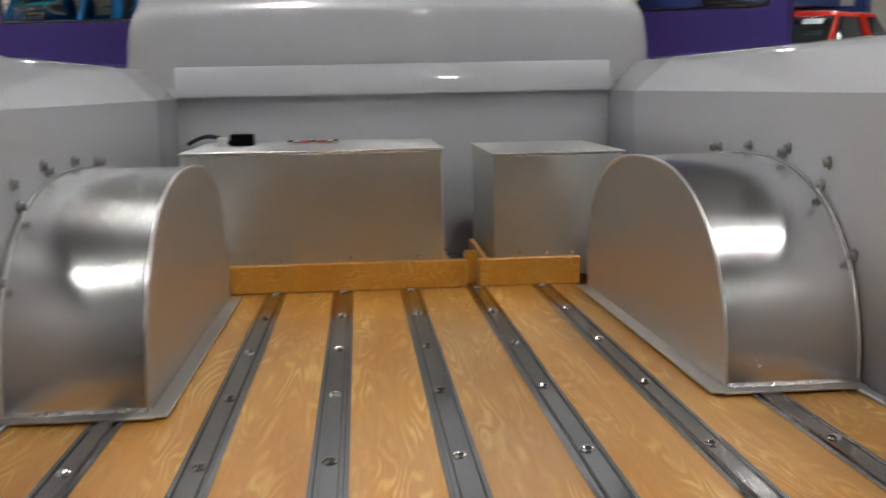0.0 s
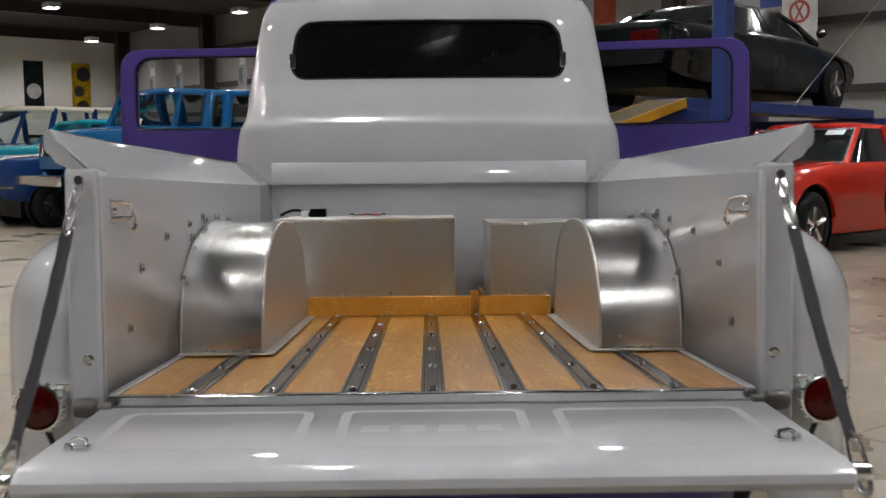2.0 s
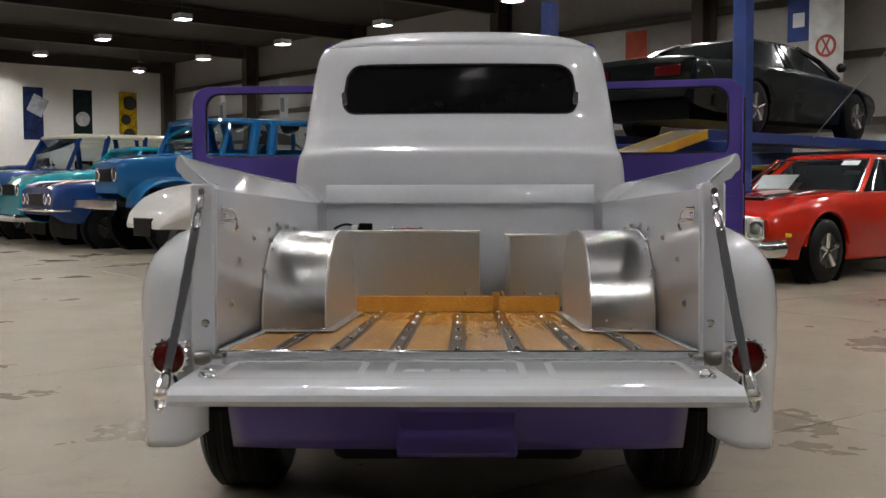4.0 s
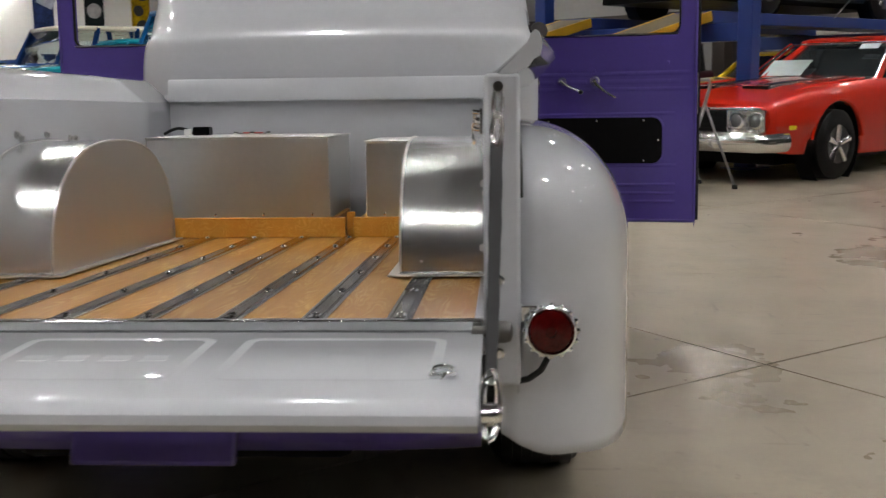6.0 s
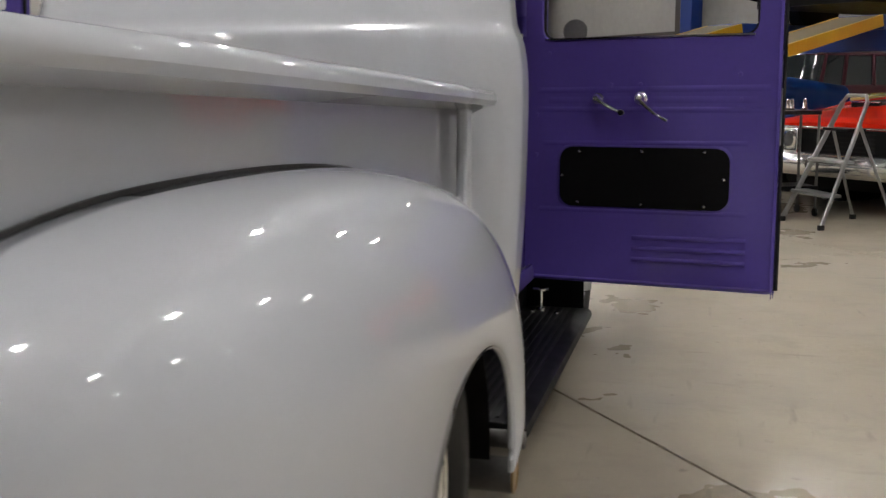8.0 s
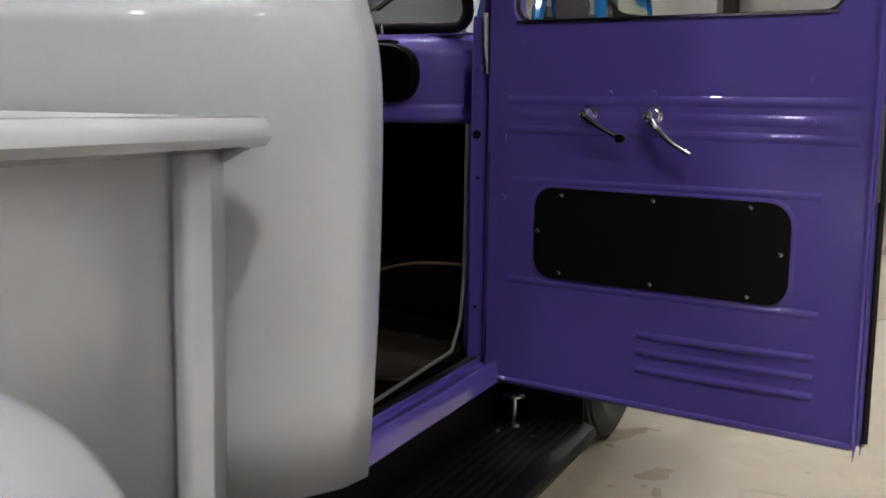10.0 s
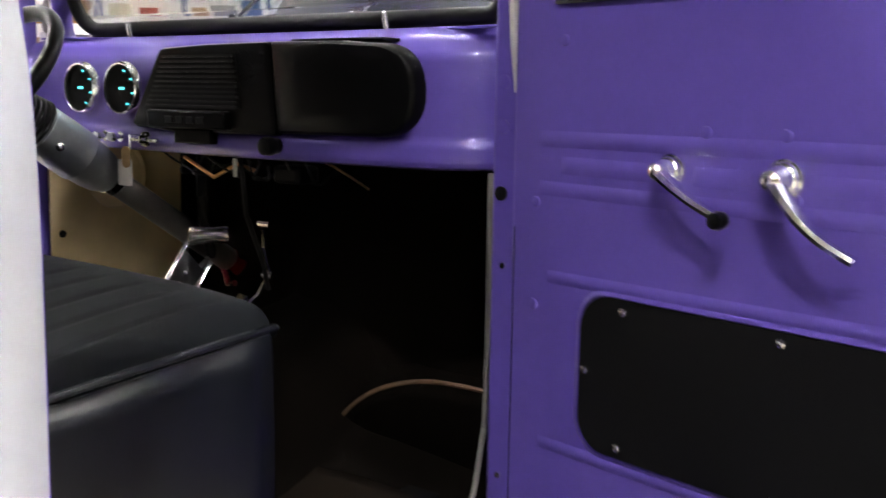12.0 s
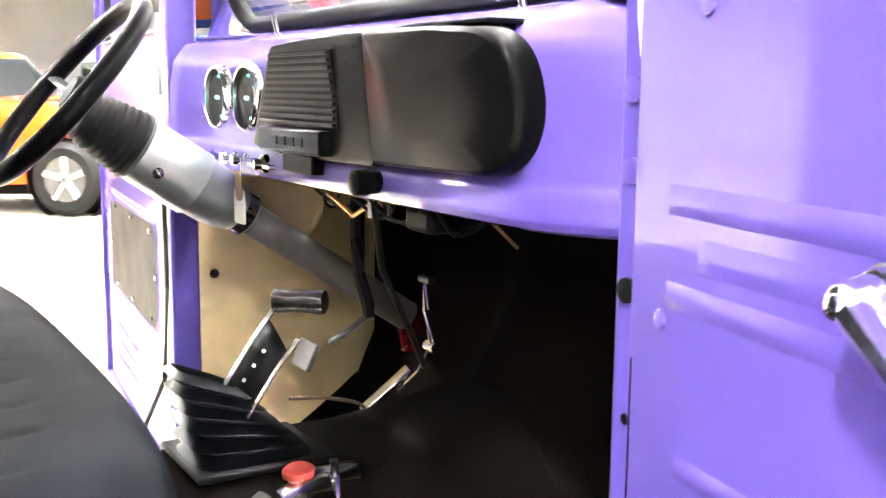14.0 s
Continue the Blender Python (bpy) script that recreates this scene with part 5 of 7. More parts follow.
# cowl top between dash and glass, outside
b = B()
surf(b, 21, 5, lambda u, v: (-0.66 + 1.32 * u, 3.565 + 0.385 * v - 0.10 * (1 - v) * (2 * u - 1) ** 2, 1.282 - 0.01 * v - 0.04 * (2 * u - 1) ** 4))
tp("cowl_top", b, PRIMER, "grey-white cowl top", parent=cab, solid=0.003)

# footwell: firewall, floor, tunnel, kick panels
b = B()


def fire(u, v):
    x = -0.605 + 1.21 * u
    z = 0.50 + 0.80 * v
    bulge = 0.16 * math.exp(-((x + 0.02) / 0.16) ** 4) * max(0.0, 1 - v * 1.4)
    return (x, 3.66 + 0.16 * min(1.0, v * 2.2) - bulge, z)


surf(b, 33, 17, fire)
tp("firewall", b, CARPET, "dark carpet on the firewall", parent=cab, solid=0.004)
b = B()


def tunnel(u, v):
    x = -0.612 + 1.224 * u
    y = 2.52 + 1.20 * v
    rise = min(1.0, max(0.0, (y - 2.95) / 0.25))
    top = 0.235 * math.exp(-(abs(x + 0.05) / 0.20) ** 5) * rise
    toe = 0.16 * max(0.0, (y - 3.45) / 0.27) ** 1.3
    return (x, y, 0.485 + max(top, toe) + 0.25 * min(top, toe))


surf(b, 61, 41, tunnel)
tp("cab_floor", b, CARPET, "dark carpeted cab floor with a high tunnel", parent=cab, solid=0.004)
b = B()


def hump(u, v):
    # a rolled sheet standing in the toe of the footwell
    x = 0.10 + 0.49 * u
    top = 0.507 + 0.190 * math.sin(math.pi / 2 * min(1.0, u * 1.5)) ** 0.75
    return (x, 3.545 - 0.06 * u + 0.06 * (1 - v), 0.50 + (top - 0.50) * v + 0.004 * math.sin(9 * u) * v)


surf(b, 33, 6, hump)
tp("toe_sheet", b, CARPET, "dark sheet standing in the toe of the footwell", parent=cab, solid=0.004)
b = B()
tube(b, [Vector(hump(k / 32, 1.0)) for k in range(33)], 0.004, 6)
tp("sheet_binding", b, BINDING, "tan binding along the sheet", parent=cab)
b = B()
surf(b, 20, 14, lambda u, v: (0.11 + 0.48 * u, 3.03 + 0.40 * v, 0.497 + 0.006 * math.sin(7 * u + 5 * v) + 0.05 * max(0, v - 0.75) + 0.07 * max(0.0, 0.12 - u) * 8 * v))
tp("floor_mat", b, MAT_BROWN, "worn brown rubber floor mat", parent=cab, solid=0.004)
for s in SIDES:
    b = B()
    slab(b, rrect(3.40, 3.76, 0.53, 1.08, 0.02, 3), lambda a, z, n: Vector((s * (0.604 - n), a, z)), 0.0, 0.006)
    tp("kick_panel", b, KICK if s < 0 else CARPET, "tan lined kick panel" if s < 0 else "dark carpeted kick panel", parent=cab)
c = lathe(B(), [(0.009, 0), (0.008, 0.004)], (-0.597, 3.427, 0.872), (1, 0, 0), 10)
tp("plug", c, BLACK_PANEL, parent=cab)
b = B()
lathe(b, [(0.0, 0.0), (0.05, 0.004), (0.075, 0.012), (0.08, 0.02)], (-0.596, 3.56, 1.00), (1, 0, 0), 24, cap=False)
tp("speaker_cover", b, KICK, "tan round cover in the kick panel", parent=cab)

# steering column
AX = (Vector((0, 3.735, 0.790)) - Vector((0, 3.125, 1.190))).normalized()
C0 = Vector((-0.37, 3.125, 1.190))
P = lambda t: C0 + AX * t
b = B()
cyl(b, P(0.30), P(0.72), 0.027, n=20)
colm = tp("steering_column", b, COLUMN_GREY, "grey steering column tube")
c = lathe(B(), [(0.030, 0.125), (0.052, 0.13), (0.054, 0.20), (0.054, 0.235), (0.050, 0.24), (0.049, 0.27), (0.044, 0.30), (0.030, 0.33), (0.028, 0.345)], C0, AX, 28)
tp("column_housing", c, GREY_METAL, "brushed grey column housing", parent=colm)
c = B()
prof = []
for k in range(9):
    prof += [(0.038 + 0.0018 * k, 0.030 + 0.011 * k), (0.043 + 0.0018 * k, 0.0345 + 0.011 * k)]
lathe(c, prof, C0, AX, 24)
tp("column_boot", c, RUBBER, "black ribbed rubber boot", parent=colm)
c = lathe(B(), [(0.010, 0), (0.009, 0.006), (0.004, 0.009)], P(0.18) + Vector((0.045, -0.024, -0.008)), (1, -0.4, 0), 10)
tp("column_screw", c, CHROME, parent=colm)
c = lathe(B(), [(0.031, 0.318), (0.036, 0.320), (0.036, 0.338), (0.031, 0.342)], C0, AX, 20)
tp("column_clamp", c, CHROME, parent=colm)
c = B()
cyl(c, P(0.70), P(0.73), 0.030)
tube(c, [P(0.70) + Vector((0.0, -0.01, -0.02)), P(0.71) + Vector((0.015, -0.02, -0.050)), P(0.71) + Vector((0.035, -0.02, -0.045))], 0.008)
tp("column_joint", c, RED_LENS, "dark red joint cover at the column foot", parent=colm)
# steering wheel
WA = Vector((0, 0.76, -0.65)).normalized()
WC = Vector((-0.375, 3.130, 1.208))
rq = frame_of(WA)
b = B()
tube(b, [WC + rq @ Vector((0.168 * math.cos(2 * math.pi * k / 56), 0.168 * math.sin(2 * math.pi * k / 56), 0)) for k in range(56)], 0.0155, 12, closed=True)
wheel = tp("steering_wheel", b, BLACK_TRIM, "black padded steering wheel with metal spokes")
for a in (8, 172, 270):
    e = rq @ Vector((0.160 * math.cos(radians(a)), 0.160 * math.sin(radians(a)), 0))
    b = tube(B(), [WC + AX * 0.02, WC + e * 0.5 + AX * 0.012, WC + e], [0.014, 0.012, 0.011], 8, flat=0.4)
    tp("spoke", b, BLACK_TRIM, "black spoke", parent=wheel)
c = lathe(B(), [(0.026, 0.004), (0.032, 0.012), (0.034, 0.03)], WC, AX, 24)
tp("hub", c, BLACK_PANEL, parent=wheel)
# pedals
gp_ = B()
box(gp_, -0.020, 0.020, -0.055, 0.055, 0, 0.010, pose(-0.252, 3.609, 0.707, 42, 0, -20))
gas = tp("accelerator_pedal", gp_, CHROME, "chrome accelerator pedal", bevel=0.003)
b = B()
tube(b, [(-0.235, 3.62, 0.710), (-0.18, 3.630, 0.758), (-0.16, 3.641, 0.802), (-0.16, 3.628, 0.865), (-0.16, 3.629, 0.911)], 0.0055)
lathe(b, [(0.007, -0.016), (0.007, 0.016)], (-0.16, 3.629, 0.914), (1, 0, 0), 12)
lathe(b, [(0.010, -0.014), (0.010, 0.014)], (-0.16, 3.641, 0.802), (1, 0, 0), 12)
tp("pedal_linkage", b, CHROME, parent=gas)
b = B()
box(b, -0.032, 0.032, -0.024, 0.024, 0, 0.010, pose(-0.335, 3.500, 0.765, 65, 0, 0))
tube(b, [(-0.29, 3.590, 0.836), (-0.29, 3.560, 0.815), (-0.305, 3.525, 0.790)], 0.006, 8)
brk = tp("brake_pedal", b, DARK_METAL, "small dark steel brake pedal", bevel=0.003)
tp("pedal_arm", tube(B(), [(-0.29, 3.572, 1.06), (-0.29, 3.570, 0.97), (-0.29, 3.573, 0.91), (-0.29, 3.590, 0.855), (-0.29, 3.592, 0.832)], [0.014, 0.013, 0.011, 0.012, 0.010], 8), BLACK_PANEL, parent=brk)
# gear lever: T handle on two drilled arms out of a ribbed boot
b = B()
lathe(b, [(0.011, -0.037), (0.016, -0.035), (0.017, -0.028), (0.0155, -0.014), (0.0155, 0.014), (0.017, 0.028), (0.016, 0.035), (0.012, 0.037)], (-0.005, 3.345, 0.932), (0.68, 0.73, 0.02), 18)
lever = tp("gear_lever", b, HANDLE_METAL, "chrome T-handle gear lever in a ribbed black boot")
b = B()
tube(b, [(-0.035, 3.325, 0.925), (-0.035, 3.285, 0.875), (-0.035, 3.235, 0.800)], [0.0055, 0.0055, 0.005], 8, flat=0.6)
tp("lever_arm", b, CHROME, parent=lever)
b = B()
tube(b, [(0.012, 3.335, 0.885), (0.012, 3.305, 0.850), (0.012, 3.260, 0.785)], [0.0055, 0.0055, 0.005], 8, flat=0.6)
tp("lever_arm", b, CHROME, parent=lever)
ARMS = [[Vector(p) for p in row] for row in (((-0.033, 3.312, 0.908), (-0.033, 3.280, 0.868), (-0.033, 3.237, 0.803)), ((0.010, 3.322, 0.868), (0.010, 3.302, 0.846), (0.010, 3.262, 0.788)))]
b = B()
surf(b, 3, 3, lambda u, v: ARMS[0][int(round(2 * v))].lerp(ARMS[1][int(round(2 * v))], u))
tp("lever_plate", b, BLACK_PANEL, "black plate between the lever arms", parent=lever, solid=0.003)
for k in range(3):
    tp("lever_stud", lathe(B(), [(0.0028, -0.003), (0.0022, 0.003)], (-0.012, 3.296 - 0.014 * k, 0.868 - 0.018 * k), (0.9, -0.3, 0.1), 12), WORN_METAL, parent=lever)
b = B()
prof = []
for k in range(6):
    prof += [(k / 6, 1.0), (k / 6 + 0.10, 0.74)]


def boot(u, v):
    k = v * (len(prof) - 1)
    i = min(int(k), len(prof) - 2)
    fr = k - i
    h = prof[i][0] + (prof[i + 1][0] - prof[i][0]) * fr
    sc = (prof[i][1] + (prof[i + 1][1] - prof[i][1]) * fr) * (1 - 0.42 * h)
    a = 2 * math.pi * u
    ca, sa = math.cos(a), math.sin(a)
    x = 0.074 * math.copysign(abs(ca) ** 0.45, ca) * sc
    y = 0.084 * math.copysign(abs(sa) ** 0.45, sa) * sc
    return (-0.035 + x, 3.276 + y - 0.060 * h, 0.730 + 0.118 * h - 0.45 * y * h)


surf(b, 40, 45, boot, wrap_u=True)
tp("lever_boot", b, VINYL, "black ribbed rubber boot", parent=lever)
b = box(B(), -0.12, 0.05, 3.185, 3.372, 0.722, 0.731)
tp("boot_plate", b, BLACK_PANEL, parent=lever, bevel=0.003)
# hand brake with its red button, beside the tunnel
b = B()
tube(b, [(0.115, 3.13, 0.60), (0.105, 3.20, 0.655), (0.095, 3.265, 0.700)], [0.030, 0.032, 0.028], 14, flat=0.8)
lathe(b, [(0.014, 0), (0.012, 0.03)], (0.085, 3.30, 0.698), (0, 0.1, 1), 12)
shift = tp("hand_brake", b, WORN_METAL, "worn metal hand brake lever with red button", bevel=0.002)
b = B()
tube(b, [(0.09, 3.275, 0.70), (0.085, 3.325, 0.715), (0.075, 3.385, 0.712)], [0.014, 0.019, 0.017], 12)
tube(b, [(0.11, 3.30, 0.705), (0.13, 3.33, 0.66), (0.12, 3.37, 0.655)], [0.010, 0.010, 0.007], 8, flat=0.6)
tube(b, [(0.10, 3.345, 0.745), (0.10, 3.350, 0.70), (0.105, 3.352, 0.66)], 0.006, 8)
tp("brake_fitting", b, CHROME, parent=shift)
b = B()
tube(b, [(0.135, 3.19, 0.655), (0.135, 3.25, 0.66), (0.12, 3.31, 0.69)], [0.022, 0.020, 0.014], 10, flat=0.5)
tp("brake_cover", b, WHITE_PLASTIC, "white plastic wrapping", parent=shift)
tp("brake_button", lathe(B(), [(0.012, 0), (0.021, 0.004), (0.021, 0.012), (0.015, 0.017)], (0.082, 3.305, 0.722), (0, -0.1, 1), 16), RED_PLASTIC, "red push button", parent=shift)
# wiring under the dash
def drape(pts, n=14):
    """A soft curve through points."""
    tx, ty, tz = ([(k / (len(pts) - 1), p[i]) for k, p in enumerate(pts)] for i in range(3))
    return [(smooth_table(tx, k / n), smooth_table(ty, k / n), smooth_table(tz, k / n)) for k in range(n + 1)]


rnd = random.Random(11)
loom = None
for k in range(9):
    x = -0.30 + 0.05 * k
    b = tube(B(), drape([(x, 3.470, 1.09), (x + 0.04 * rnd.uniform(-1, 1), 3.490, 1.05 + 0.02 * rnd.random()), (x + 0.08 * rnd.uniform(-1, 1), 3.530, 1.02), (x + 0.10 * rnd.uniform(-1, 1), 3.620, 1.04)]), 0.0026, 6)
    if loom is None:
        loom = tp("wiring_loom", b, RUBBER, "loose black wiring under the dashboard")
    else:
        tp("wire", b, RUBBER, parent=loom)
b = B()
tube(b, [(0.030, 3.55, 1.082), (0.068, 3.55, 1.070), (0.115, 3.55, 1.056), (0.165, 3.55, 1.036), (0.205, 3.55, 1.018)], 0.0024, 6)
tp("loose_wire", b, COPPER, "bare copper wire end", parent=loom)
b = B()
tube(b, [(-0.25, 3.490, 1.06), (-0.18, 3.510, 1.02), (-0.12, 3.520, 1.05), (-0.06, 3.510, 1.04)], 0.004, 6)
tp("loose_wire", b, COPPER, "orange wire", parent=loom)
b = box(B(), -0.112, -0.102, 3.50, 3.503, 1.025, 1.062)
tp("wire_tag", b, WHITE_PLASTIC, "white plastic tag", parent=loom)
b = B()
tube(b, [(-0.08, 3.490, 1.08), (-0.085, 3.510, 0.95), (-0.10, 3.570, 0.84), (-0.13, 3.610, 0.78)], 0.005, 8)
tp("cable", b, RUBBER, parent=loom)
b = box(B(), 0.0, 0.07, 3.500, 3.560, 1.02, 1.055)
tp("heater_valve", b, BLACK_PANEL, "dark heater box under the dash", parent=loom, bevel=0.008)
b = B()
tube(b, [(0.20, 3.520, 1.075), (0.26, 3.530, 1.068), (0.32, 3.520, 1.072)], 0.004, 6)
tp("cable", b, CHROME, parent=loom)

b = tube(B(), drape([(-0.25, 3.430, 0.722), (-0.25, 3.485, 0.716), (-0.25, 3.545, 0.700), (-0.25, 3.572, 0.682)], 12), 0.0032, 6)
tp("carpet_binding", b, BINDING, "tan binding along the carpet edge", parent=cab)

# bench seat
b = B()


SEC = [(2.56, 0.72), (2.57, 0.845), (2.63, 0.880), (2.75, 0.905), (2.88, 0.924), (2.96, 0.926), (3.000, 0.912), (3.016, 0.880), (3.018, 0.80), (3.010, 0.68), (3.00, 0.60)]
SY, SZ = [(k / 10, r[0]) for k, r in enumerate(SEC)], [(k / 10, r[1]) for k, r in enumerate(SEC)]


def cushion(u, v):
    # u along x, v round the section from the back over the top and down the front
    x = -0.545 + 1.095 * u
    e = min(u, 1 - u) * 1.095
    y, z = smooth_table(SY, v), smooth_table(SZ, v)
    bow = 0.040 * (1 - (2 * u - 1) ** 4)
    turn = 0.050 * max(0.0, 1 - e / 0.09) ** 2.2
    f = max(0.0, (y - 2.75) / 0.26)
    if z > 0.84:
        z = 0.84 + (z - 0.84) * (1 - 0.42 * max(0.0, 1 - e / 0.07) ** 2) + 0.010 * (1 - (2 * u - 1) ** 2)
        if 2.60 < y < 2.93:
            z -= 0.0035 * max(0.0, math.cos(2 * math.pi * x / 0.078)) ** 6
    return (x, y + (bow - turn) * f, z)


surf(b, 181, 51, cushion)
for u in (0.0, 1.0):
    pts = [b.verts.new(cushion(u, k / 50)) for k in range(51)]
    b.faces.new(pts)
bench = tp("bench_seat", b, SUEDE, "charcoal bench seat cushion with vinyl side facing")
for s in SIDES:
    xs = 0.5505 if s > 0 else -0.5455
    b = B()
    surf(b, 12, 8, lambda u, v: (xs + s * (0.002 + 0.006 * math.sin(math.pi * v)), 2.57 + 0.398 * u, 0.60 + (0.266 + 0.030 * u) * v))
    tp("seat_facing", b, VINYL, "black vinyl facing", parent=bench, solid=0.004)
    b = B()
    tube(b, [(xs + s * 0.002, 2.56 + 0.415 * k / 12, 0.868 + 0.036 * (k / 12) ** 0.7) for k in range(13)] + [(xs - s * 0.012, 2.992, 0.898), (xs - s * 0.03, 3.004, 0.885)], 0.0050, 8)
    tp("seat_piping", b, VINYL, "black vinyl piping", parent=bench)
b = B()
surf(b, 61, 14, lambda u, v: (-0.545 + 1.085 * u, 2.60 - 0.16 * v + 0.045 * math.sin(math.pi * v) + 0.004 * math.cos(2 * math.pi * (1.085 * u) / 0.075), 0.84 + 0.50 * v))
tp("seat_back", b, SUEDE, "charcoal seat back", parent=bench, solid=0.06)
b = box(B(), -0.52, 0.52, 2.57, 2.99, 0.475, 0.602)
tp("seat_base", b, BLACK_PANEL, parent=bench, bevel=0.01)

# running boards, step peg, exhaust tip
for s in SIDES:
    b = B()
    pr = [(0.66, 0.308), (0.89, 0.308), (0.912, 0.298), (0.918, 0.282), (0.910, 0.262), (0.895, 0.258), (0.66, 0.276)]
    slab(b, pr, lambda a, c, d_: (s * a, d_, c), 1.86, 3.52)
    rb = tp("running_board", b, BLACK_PANEL, "satin black running board")
    for k in range(7):
        x = 0.70 + 0.026 * k
        tp("tread_rib", box(B(), *sorted((s * x, s * (x + 0.010))), 1.90, 3.48, 0.3075, 0.3115), RUBBER, parent=rb)
    for x, y in ((0.71, 3.34), (0.80, 3.34), (0.79, 2.5)):
        tp("step_bolt", lathe(B(), [(0.010, 0), (0.009, 0.005), (0.004, 0.007)], (s * x, y, 0.3112), (0, 0, 1), 10), CHROME, parent=rb)
    c = lathe(B(), [(0.018, 0), (0.016, 0.008), (0.007, 0.012), (0.007, 0.072), (0.022, 0.076), (0.022, 0.082), (0.010, 0.086)], (s * 0.732, 3.40, 0.311), (0, 0, 1), 14)
    cyl(c, (s * 0.702, 3.40, 0.391), (s * 0.762, 3.40, 0.391), 0.006)
    tp("step_peg", c, CHROME, "chrome post on the running board", parent=rb)
    c = B()
    cyl(c, (s * 0.70, 1.80, 0.205), (s * 0.895, 1.795, 0.203), 0.042, n=20)
    cyl(c, (s * 0.72, 1.84, 0.275), (s * 0.915, 1.84, 0.275), 0.022, n=14)
    ex = tp("exhaust_outlet", c, DARK_METAL, "dark side exhaust outlet with tarnished end", bevel=0.003)
    tp("outlet_end", lathe(B(), [(0.043, 0), (0.045, 0.004), (0.036, 0.005), (0.034, 0.002)], (s * 0.895, 1.795, 0.203), (s, 0, 0), 20), BRASS, parent=ex)

# plain front body: fenders, hood and nose
for s in SIDES:
    b = B()

    def ff(u, v):
        a = math.pi * u
        y = 4.05 - 0.53 * math.cos(a)
        z = 0.36 + 0.52 * math.sin(a) ** 0.7
        f = v * math.pi / 2
        return (s * (0.62 + 0.28 * math.sin(f)), 4.05 + (y - 4.05) * (1 - 0.24 * (1 - math.cos(f))), 0.36 + (z - 0.36) * (1 - 0.24 * (1 - math.cos(f))))

    surf(b, 33, 10, ff)
    tp("front_fender", b, PRIMER, "grey-white front fender", solid=0.004)
b = B()
# the hood stands raised on its hinges behind the windscreen
HOOD = pose(0, 3.80, 1.268, 52)
surf(b, 25, 16, lambda u, v: HOOD @ Vector(((-1 + 2 * u) * (0.400 - 0.07 * v), 0.80 * v, 0.07 * math.cos((-1 + 2 * u) * 1.5) - 0.05 * v * v)))
hood = tp("hood", b, HOOD_DARK, "raised dark hood with a pale folded edge", solid=0.004)
for s in SIDES:
    b = B()
    tube(b, [HOOD @ Vector((s * (0.408 - 0.07 * k / 12), 0.80 * k / 12, 0.004 - 0.05 * (k / 12) ** 2)) for k in range(13)], 0.011, 8)
    tp("folded_edge", b, PRIMER, "pale folded edge", parent=hood)
    b = tube(B(), [(s * 0.36, 3.74, 1.24), (s * 0.36, 3.79, 1.27), HOOD @ Vector((s * 0.36, 0.10, 0.02))], 0.012, 8)
    tp("hood_hinge", b, DARK_METAL, parent=hood)
# unseen black sheet added ahead of the footwell against leaking light
tp("firewall_panel", box(B(), -0.606, 0.606, 3.93, 3.945, 0.44, 1.275), BLACK_PANEL, "added black sheet that closes the footwell front against light", smooth=False)
b = B()
surf(b, 17, 8, lambda u, v: ((-1 + 2 * u) * 0.60, 4.68 + 0.05 * math.sin(math.pi * v), 0.40 + 0.62 * v * (1 - 0.3 * abs(-1 + 2 * u) ** 3)))
tp("nose_panel", b, PRIMER, "plain grey-white nose panel", solid=0.004)

# ---- parked vehicles ----


def paint(name, c, rough=0.22):
    return mat(name, c, 0.4, var=0.06, scale=2, fine=60, coat=0.9, spec=0.08)


RED = paint("gloss_red_paint", (0.50, 0.017, 0.005))
GREEN_BLACK = paint("dark_green_black_paint", (0.0022, 0.0044, 0.0044))
BLUE = paint("gloss_blue_paint", (0.005, 0.035, 0.15))
SKY_BLUE = paint("bright_blue_paint", (0.006, 0.090, 0.24))
TEAL = paint("gloss_teal_paint", (0.004, 0.20, 0.26))
ORANGE = paint("gloss_orange_paint", (0.46, 0.060, 0.003))
YELLOW = paint("gloss_yellow_paint", (0.66, 0.42, 0.01))
MAROON = paint("dark_maroon_paint", (0.045, 0.008, 0.014))
CREAM = paint("cream_roof_paint", (0.62, 0.58, 0.46))
WHITE_CAR = paint("white_car_paint", (0.58, 0.57, 0.55))
LIFT_BLUE = mat("blue_lift_paint", (0.012, 0.035, 0.17), 0.4, var=0.1, scale=3)
LIFT_YELLOW = mat("yellow_ramp_paint", (0.52, 0.29, 0.012), 0.45, var=0.12, scale=4)
WORN_DECK = mat("worn_brown_deck", (0.13, 0.105, 0.07), 0.6, var=0.25, scale=12)
STRIPE = paint("black_stripe_paint", (0.014, 0.014, 0.014))
CAR_GLASS = mat("dark_car_glass", (0.020, 0.024, 0.026), 0.06, var=0.1, coat=0.5)
LAMP_GLASS = mat("headlamp_glass", (0.17, 0.175, 0.18), 0.18, 0.6, coat=0.3)
THIN_GLASS = glass_mat("thin_car_glass", (0.80, 0.86, 0.86))
THIN_GLASS.node_tree.nodes["Principled BSDF"].inputs["IOR"].default_value = 1.15
PAPER = mat("pale_paper", (0.60, 0.70, 0.70), 0.7)


